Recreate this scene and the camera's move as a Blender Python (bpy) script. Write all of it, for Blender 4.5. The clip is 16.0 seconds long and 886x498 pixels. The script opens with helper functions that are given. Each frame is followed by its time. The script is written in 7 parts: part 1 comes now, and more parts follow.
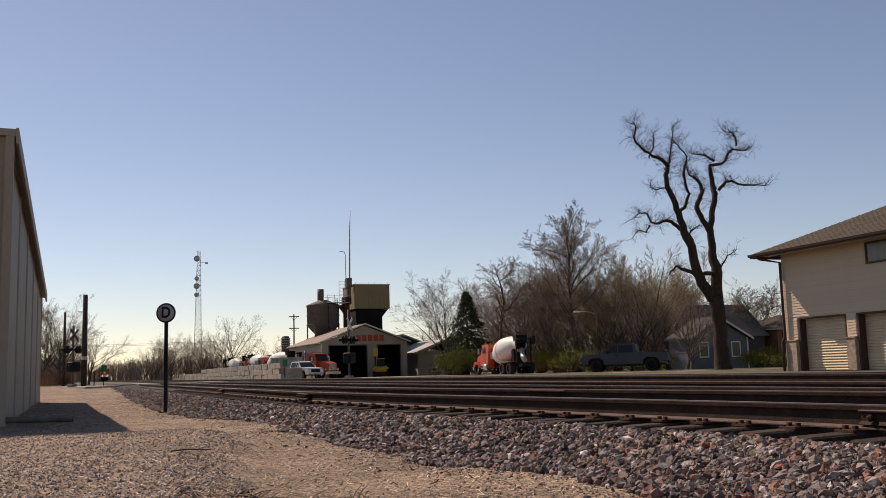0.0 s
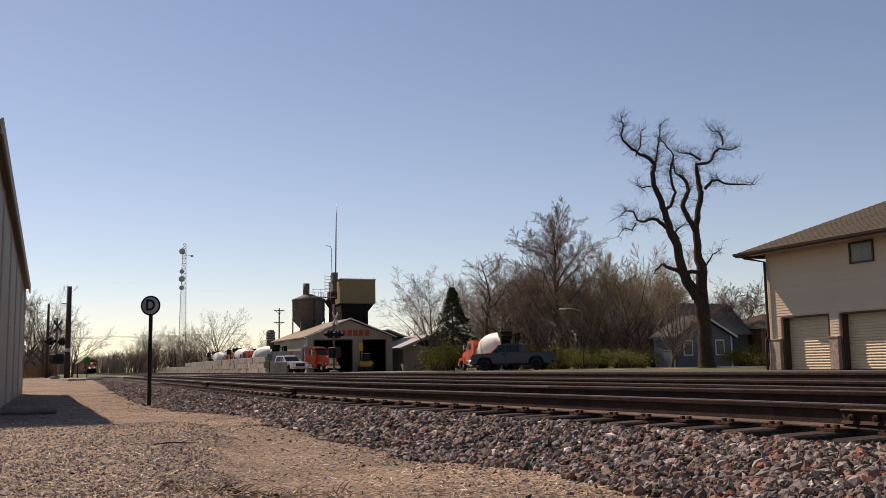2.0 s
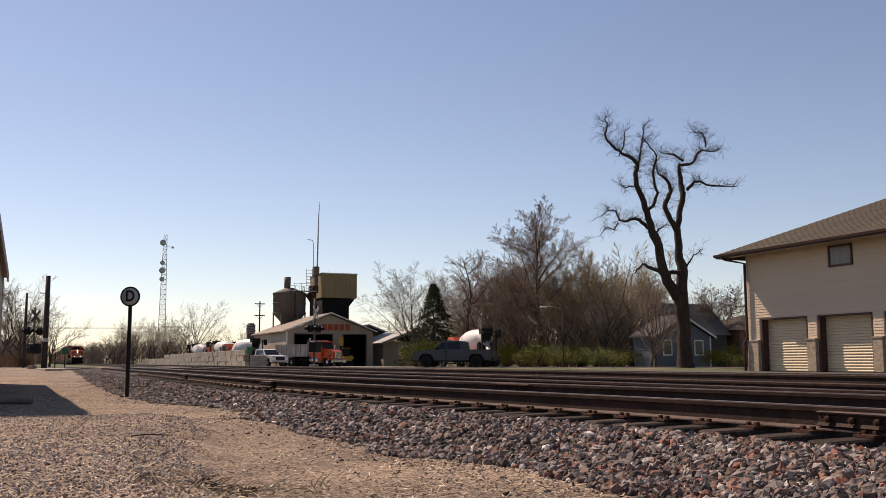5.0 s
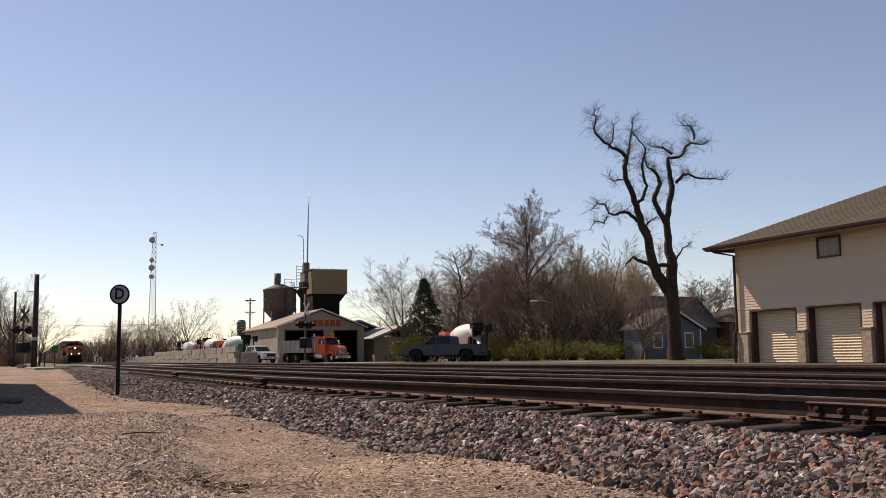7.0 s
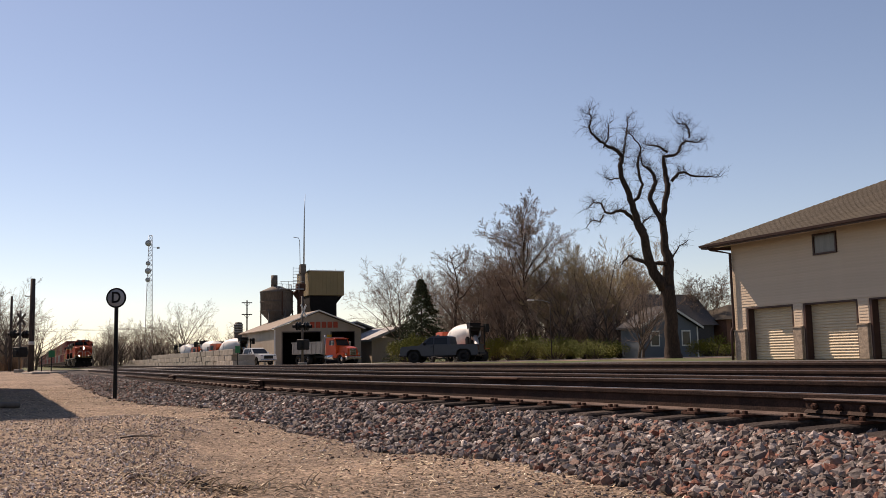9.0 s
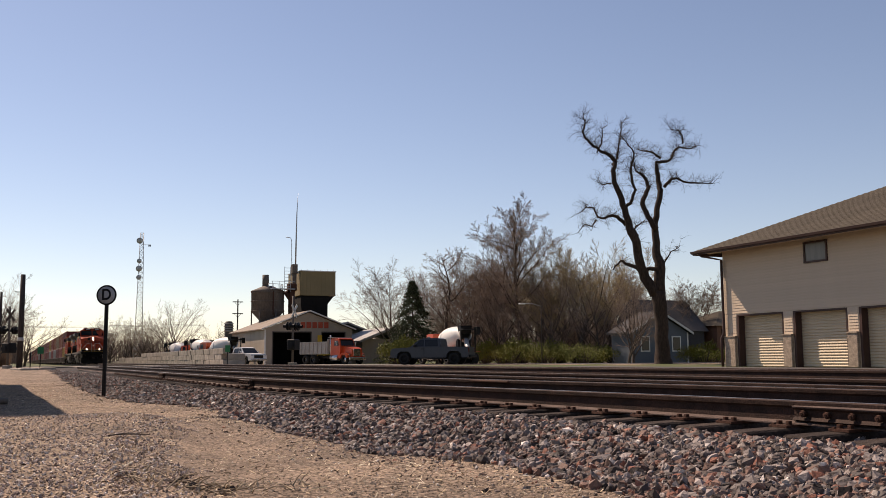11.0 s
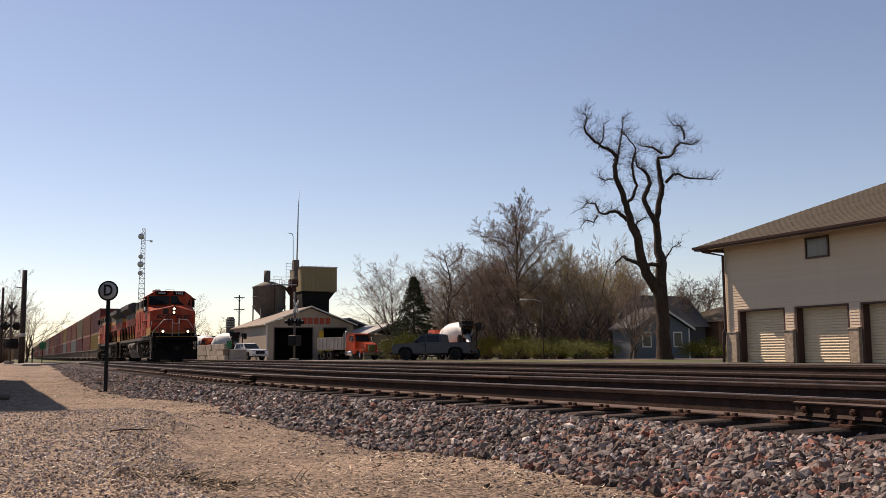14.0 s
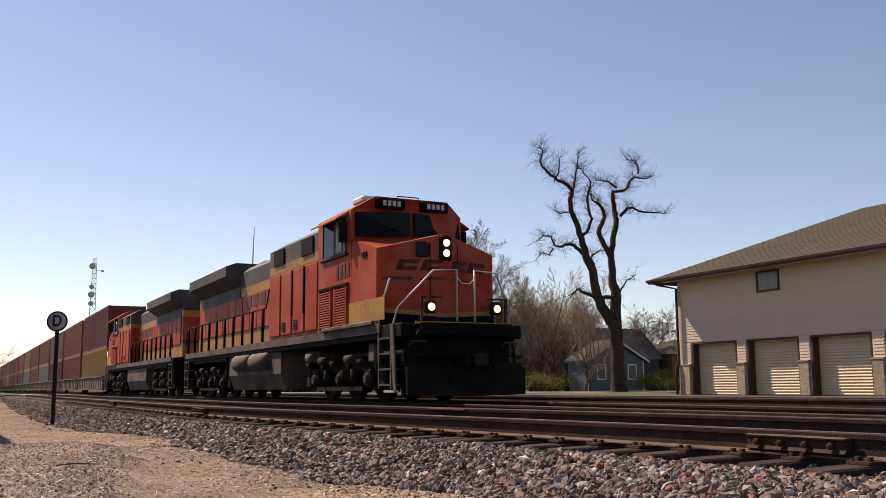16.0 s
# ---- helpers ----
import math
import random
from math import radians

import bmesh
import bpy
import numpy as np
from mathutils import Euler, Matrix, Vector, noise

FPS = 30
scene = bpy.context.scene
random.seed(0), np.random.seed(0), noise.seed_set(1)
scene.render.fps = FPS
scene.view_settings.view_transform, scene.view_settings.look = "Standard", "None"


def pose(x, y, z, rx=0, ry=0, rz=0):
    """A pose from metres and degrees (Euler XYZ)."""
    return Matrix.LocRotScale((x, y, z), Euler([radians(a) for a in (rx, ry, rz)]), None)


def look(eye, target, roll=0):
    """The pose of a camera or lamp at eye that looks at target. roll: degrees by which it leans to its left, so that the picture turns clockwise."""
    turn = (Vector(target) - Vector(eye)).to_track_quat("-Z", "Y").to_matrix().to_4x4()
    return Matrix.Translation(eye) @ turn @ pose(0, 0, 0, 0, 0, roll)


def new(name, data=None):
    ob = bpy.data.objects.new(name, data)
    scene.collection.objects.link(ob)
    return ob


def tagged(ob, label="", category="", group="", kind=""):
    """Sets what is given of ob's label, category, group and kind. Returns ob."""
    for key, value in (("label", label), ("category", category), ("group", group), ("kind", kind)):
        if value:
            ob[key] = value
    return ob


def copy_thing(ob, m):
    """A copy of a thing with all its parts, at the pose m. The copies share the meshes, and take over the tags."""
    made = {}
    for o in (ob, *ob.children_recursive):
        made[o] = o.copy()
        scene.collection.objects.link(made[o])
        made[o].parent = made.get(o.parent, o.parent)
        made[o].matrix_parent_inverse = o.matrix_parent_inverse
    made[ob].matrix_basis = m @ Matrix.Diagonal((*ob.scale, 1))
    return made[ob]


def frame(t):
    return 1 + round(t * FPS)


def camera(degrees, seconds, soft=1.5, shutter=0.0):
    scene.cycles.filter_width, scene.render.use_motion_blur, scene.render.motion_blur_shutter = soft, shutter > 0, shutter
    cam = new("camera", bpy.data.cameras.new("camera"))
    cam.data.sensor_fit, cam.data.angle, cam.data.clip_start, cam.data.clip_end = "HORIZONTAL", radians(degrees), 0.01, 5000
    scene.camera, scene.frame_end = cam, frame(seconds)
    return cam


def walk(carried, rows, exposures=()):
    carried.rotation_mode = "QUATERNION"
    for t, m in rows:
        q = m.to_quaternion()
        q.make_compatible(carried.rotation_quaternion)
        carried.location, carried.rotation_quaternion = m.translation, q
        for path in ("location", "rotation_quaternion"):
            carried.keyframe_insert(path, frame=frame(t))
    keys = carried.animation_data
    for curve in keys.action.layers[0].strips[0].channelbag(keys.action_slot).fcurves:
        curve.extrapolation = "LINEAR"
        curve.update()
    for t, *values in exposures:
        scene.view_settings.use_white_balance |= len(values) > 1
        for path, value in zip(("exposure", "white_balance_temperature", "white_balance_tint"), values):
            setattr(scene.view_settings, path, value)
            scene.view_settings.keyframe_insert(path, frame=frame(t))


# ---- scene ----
EYE = (0.0, 0.0, 0.34)      # metres; z = 0 is the top of the rails, x runs along the track, y away across it
cam = camera(50.03, 16.0, soft=0.8)
PATH = [(0.0, 97.331, 1.554, 69.146), (0.5, 97.442, 1.684, 68.89), (1.0, 97.364, 1.562, 68.73), (1.5, 97.216, 0.808, 68.542),
        (2.0, 97.049, 1.01, 68.251), (2.5, 96.816, 0.115, 67.61), (3.0, 96.637, -0.093, 67.411), (3.5, 96.849, -0.061, 67.195),
        (6.0, 96.597, 0.396, 66.883), (6.5, 96.52, 0.661, 66.659), (7.0, 96.492, 0.683, 66.531), (7.5, 96.469, 0.632, 66.457),
        (8.0, 96.432, 0.751, 66.452), (8.5, 96.428, 0.827, 66.404), (9.0, 96.509, 1.252, 66.382), (11.5, 96.646, 0.316, 65.742),
        (12.0, 96.522, 0.394, 65.839), (12.5, 96.387, 0.12, 65.886), (13.0, 96.306, 0.316, 65.977), (13.5, 96.301, 0.306, 65.972),
        (14.0, 96.377, 0.409, 65.891), (14.5, 96.6, 0.424, 65.571), (15.0, 96.868, 0.381, 65.132), (15.5, 97.269, 0.299, 64.467),
        (16.0, 98.274, 0.387, 63.235)]
walk(cam, [(t, pose(*EYE, a, b, c)) for t, a, b, c in PATH], exposures=[(0.0, 0.02, 7600, 22), (3.5, 0.18, 7600, 22), (7.0, 0.26, 7600, 22), (14.5, 0.26, 7600, 22), (16.0, 0.44, 7600, 22)])

# ---------------------------------------------------------------- light
SUN_EL, SUN_AZ = 46.5, 248.5      # degrees; azimuth clockwise from +y, towards the sun
to_sun = Vector((math.sin(radians(SUN_AZ)) * math.cos(radians(SUN_EL)), math.cos(radians(SUN_AZ)) * math.cos(radians(SUN_EL)), math.sin(radians(SUN_EL))))
sun = new("sun", bpy.data.lights.new("sun", "SUN"))
sun.data.energy, sun.data.angle, sun.data.color = 5.0, radians(0.53), (1.0, 0.92, 0.80)
sun.matrix_world = look((0, 0, 60), Vector((0, 0, 60)) - to_sun)
world = bpy.data.worlds.new("sky")
scene.world = world
world.use_nodes = True
wn = world.node_tree.nodes
sky = wn.new("ShaderNodeTexSky")
sky.sky_type, sky.sun_disc, sky.sun_elevation, sky.sun_rotation = "NISHITA", False, radians(SUN_EL), radians(SUN_AZ)
sky.air_density, sky.dust_density, sky.ozone_density, sky.altitude = 1.0, 0.38, 1.7, 1000
world.node_tree.links.new(sky.outputs[0], wn["Background"].inputs[0])
wn["Background"].inputs[1].default_value = 0.101

# ---------------------------------------------------------------- materials
def material(name, colour, rough=0.8, metal=0.0, tint=None, grain=(40.0, 0.25), stain=(1.5, 0.25), bump=0.0, bump_scale=60.0,
             each=0.0, island=0.0, emit=0.0, spec=0.18, coat=0.0, stretch=(1, 1, 1), pebbly=0.0):
    """A surface of one base colour with fine grain, broad stains towards tint, relief, and variation from piece to piece."""
    m = bpy.data.materials.new(name)
    m.use_nodes = True
    nt, lk = m.node_tree, m.node_tree.links
    b = nt.nodes["Principled BSDF"]
    b.inputs["Roughness"].default_value, b.inputs["Metallic"].default_value = rough, metal
    b.inputs["Specular IOR Level"].default_value = spec
    b.inputs["Coat Weight"].default_value = coat
    tc, mp = nt.nodes.new("ShaderNodeTexCoord"), nt.nodes.new("ShaderNodeMapping")
    mp.inputs["Scale"].default_value = stretch
    lk.new(tc.outputs["Object"], mp.inputs[0])

    def noisy(scale, detail):
        n = nt.nodes.new("ShaderNodeTexNoise")
        n.inputs["Scale"].default_value, n.inputs["Detail"].default_value = scale, detail
        lk.new(mp.outputs[0], n.inputs["Vector"])
        return n.outputs[0]

    def mixed(fac, a, c, mode="MIX"):
        x = nt.nodes.new("ShaderNodeMix")
        x.data_type, x.blend_type = "RGBA", mode
        for sock, val in ((x.inputs[0], fac), (x.inputs[6], a), (x.inputs[7], c)):
            if hasattr(val, "is_output"):
                lk.new(val, sock)
            else:
                sock.default_value = val if isinstance(val, float) else (*val, 1)
        return x.outputs[2]

    def ranged(v, lo, hi, a, c):
        r = nt.nodes.new("ShaderNodeMapRange")
        lk.new(v, r.inputs[0])
        for i, q in enumerate((lo, hi, a, c)):
            r.inputs[i + 1].default_value = q
        return r.outputs[0]

    col = mixed(ranged(noisy(stain[0], 4), 0.38, 0.68, 0.0, 1.0), colour, tint or tuple(c * (1 - stain[1]) for c in colour))
    dark = ranged(noisy(grain[0], 3), 0.3, 0.7, 1 - grain[1], 1 + grain[1])
    rnd = None
    if each:
        oi = nt.nodes.new("ShaderNodeObjectInfo")
        rnd = ranged(oi.outputs["Random"], 0, 1, 1 - each, 1 + each)
    if island:
        ge = nt.nodes.new("ShaderNodeNewGeometry")
        rnd = ranged(ge.outputs["Random Per Island"], 0, 1, 1 - island, 1 + island)
    if rnd:
        mul = nt.nodes.new("ShaderNodeMath")
        mul.operation = "MULTIPLY"
        lk.new(dark, mul.inputs[0]), lk.new(rnd, mul.inputs[1])
        dark = mul.outputs[0]
    vm = nt.nodes.new("ShaderNodeVectorMath")
    vm.operation = "SCALE"
    lk.new(col, vm.inputs[0]), lk.new(dark, vm.inputs["Scale"])
    lk.new(vm.outputs[0], b.inputs["Base Color"])
    if pebbly:
        vo = nt.nodes.new("ShaderNodeTexVoronoi")
        vo.inputs["Scale"].default_value = pebbly
        lk.new(mp.outputs[0], vo.inputs["Vector"])
        sp = nt.nodes.new("ShaderNodeSeparateColor")
        lk.new(vo.outputs["Color"], sp.inputs[0])
        mul = nt.nodes.new("ShaderNodeMath")
        mul.operation = "MULTIPLY"
        lk.new(dark, mul.inputs[0]), lk.new(ranged(sp.outputs[0], 0.0, 1.0, 0.35, 1.75), mul.inputs[1])
        lk.new(mul.outputs[0], vm.inputs["Scale"])
        pb = nt.nodes.new("ShaderNodeBump")
        pb.invert = True
        pb.inputs["Strength"].default_value, pb.inputs["Distance"].default_value = 1.0, 0.6 / pebbly
        lk.new(vo.outputs["Distance"], pb.inputs["Height"])
        lk.new(pb.outputs[0], b.inputs["Normal"])
    elif bump:
        bp = nt.nodes.new("ShaderNodeBump")
        bp.inputs["Strength"].default_value, bp.inputs["Distance"].default_value = bump, 0.02
        lk.new(noisy(bump_scale, 4), bp.inputs["Height"])
        lk.new(bp.outputs[0], b.inputs["Normal"])
    if emit:
        b.inputs["Emission Color"].default_value, b.inputs["Emission Strength"].default_value = (*colour, 1), emit
    return m


def stone_material(name, stops, rough=0.8, bump=0.35, bump_scale=70.0):
    """Loose stones: each one takes its own colour from a row of rock colours, with fine speckle on it."""
    m = bpy.data.materials.new(name)
    m.use_nodes = True
    nt, lk = m.node_tree, m.node_tree.links
    b = nt.nodes["Principled BSDF"]
    b.inputs["Roughness"].default_value, b.inputs["Specular IOR Level"].default_value = rough, 0.25
    ge = nt.nodes.new("ShaderNodeNewGeometry")
    ramp = nt.nodes.new("ShaderNodeValToRGB")
    ramp.color_ramp.interpolation = "CONSTANT"
    while len(ramp.color_ramp.elements) < len(stops):
        ramp.color_ramp.elements.new(0.5)
    at = 0.0
    for el, (share, c) in zip(ramp.color_ramp.elements, stops):
        el.position, el.color = at, (*c, 1)
        at += share
    lk.new(ge.outputs["Random Per Island"], ramp.inputs[0])
    wn_ = nt.nodes.new("ShaderNodeTexWhiteNoise")
    wn_.noise_dimensions = "1D"
    lk.new(ge.outputs["Random Per Island"], wn_.inputs["W"])
    shade = nt.nodes.new("ShaderNodeMapRange")
    shade.inputs[3].default_value, shade.inputs[4].default_value = 0.55, 1.4
    lk.new(wn_.outputs["Value"], shade.inputs[0])
    tc, n = nt.nodes.new("ShaderNodeTexCoord"), nt.nodes.new("ShaderNodeTexNoise")
    n.inputs["Scale"].default_value, n.inputs["Detail"].default_value = bump_scale, 4
    lk.new(tc.outputs["Object"], n.inputs["Vector"])
    grain = nt.nodes.new("ShaderNodeMapRange")
    for i, q in enumerate((0.3, 0.7, 0.75, 1.25)):
        grain.inputs[i + 1].default_value = q
    lk.new(n.outputs[0], grain.inputs[0])
    mul = nt.nodes.new("ShaderNodeMath")
    mul.operation = "MULTIPLY"
    lk.new(shade.outputs[0], mul.inputs[0]), lk.new(grain.outputs[0], mul.inputs[1])
    vm = nt.nodes.new("ShaderNodeVectorMath")
    vm.operation = "SCALE"
    lk.new(ramp.outputs[0], vm.inputs[0]), lk.new(mul.outputs[0], vm.inputs["Scale"])
    lk.new(vm.outputs[0], b.inputs["Base Color"])
    bp = nt.nodes.new("ShaderNodeBump")
    bp.inputs["Strength"].default_value, bp.inputs["Distance"].default_value = bump, 0.02
    lk.new(n.outputs[0], bp.inputs["Height"]), lk.new(bp.outputs[0], b.inputs["Normal"])
    return m


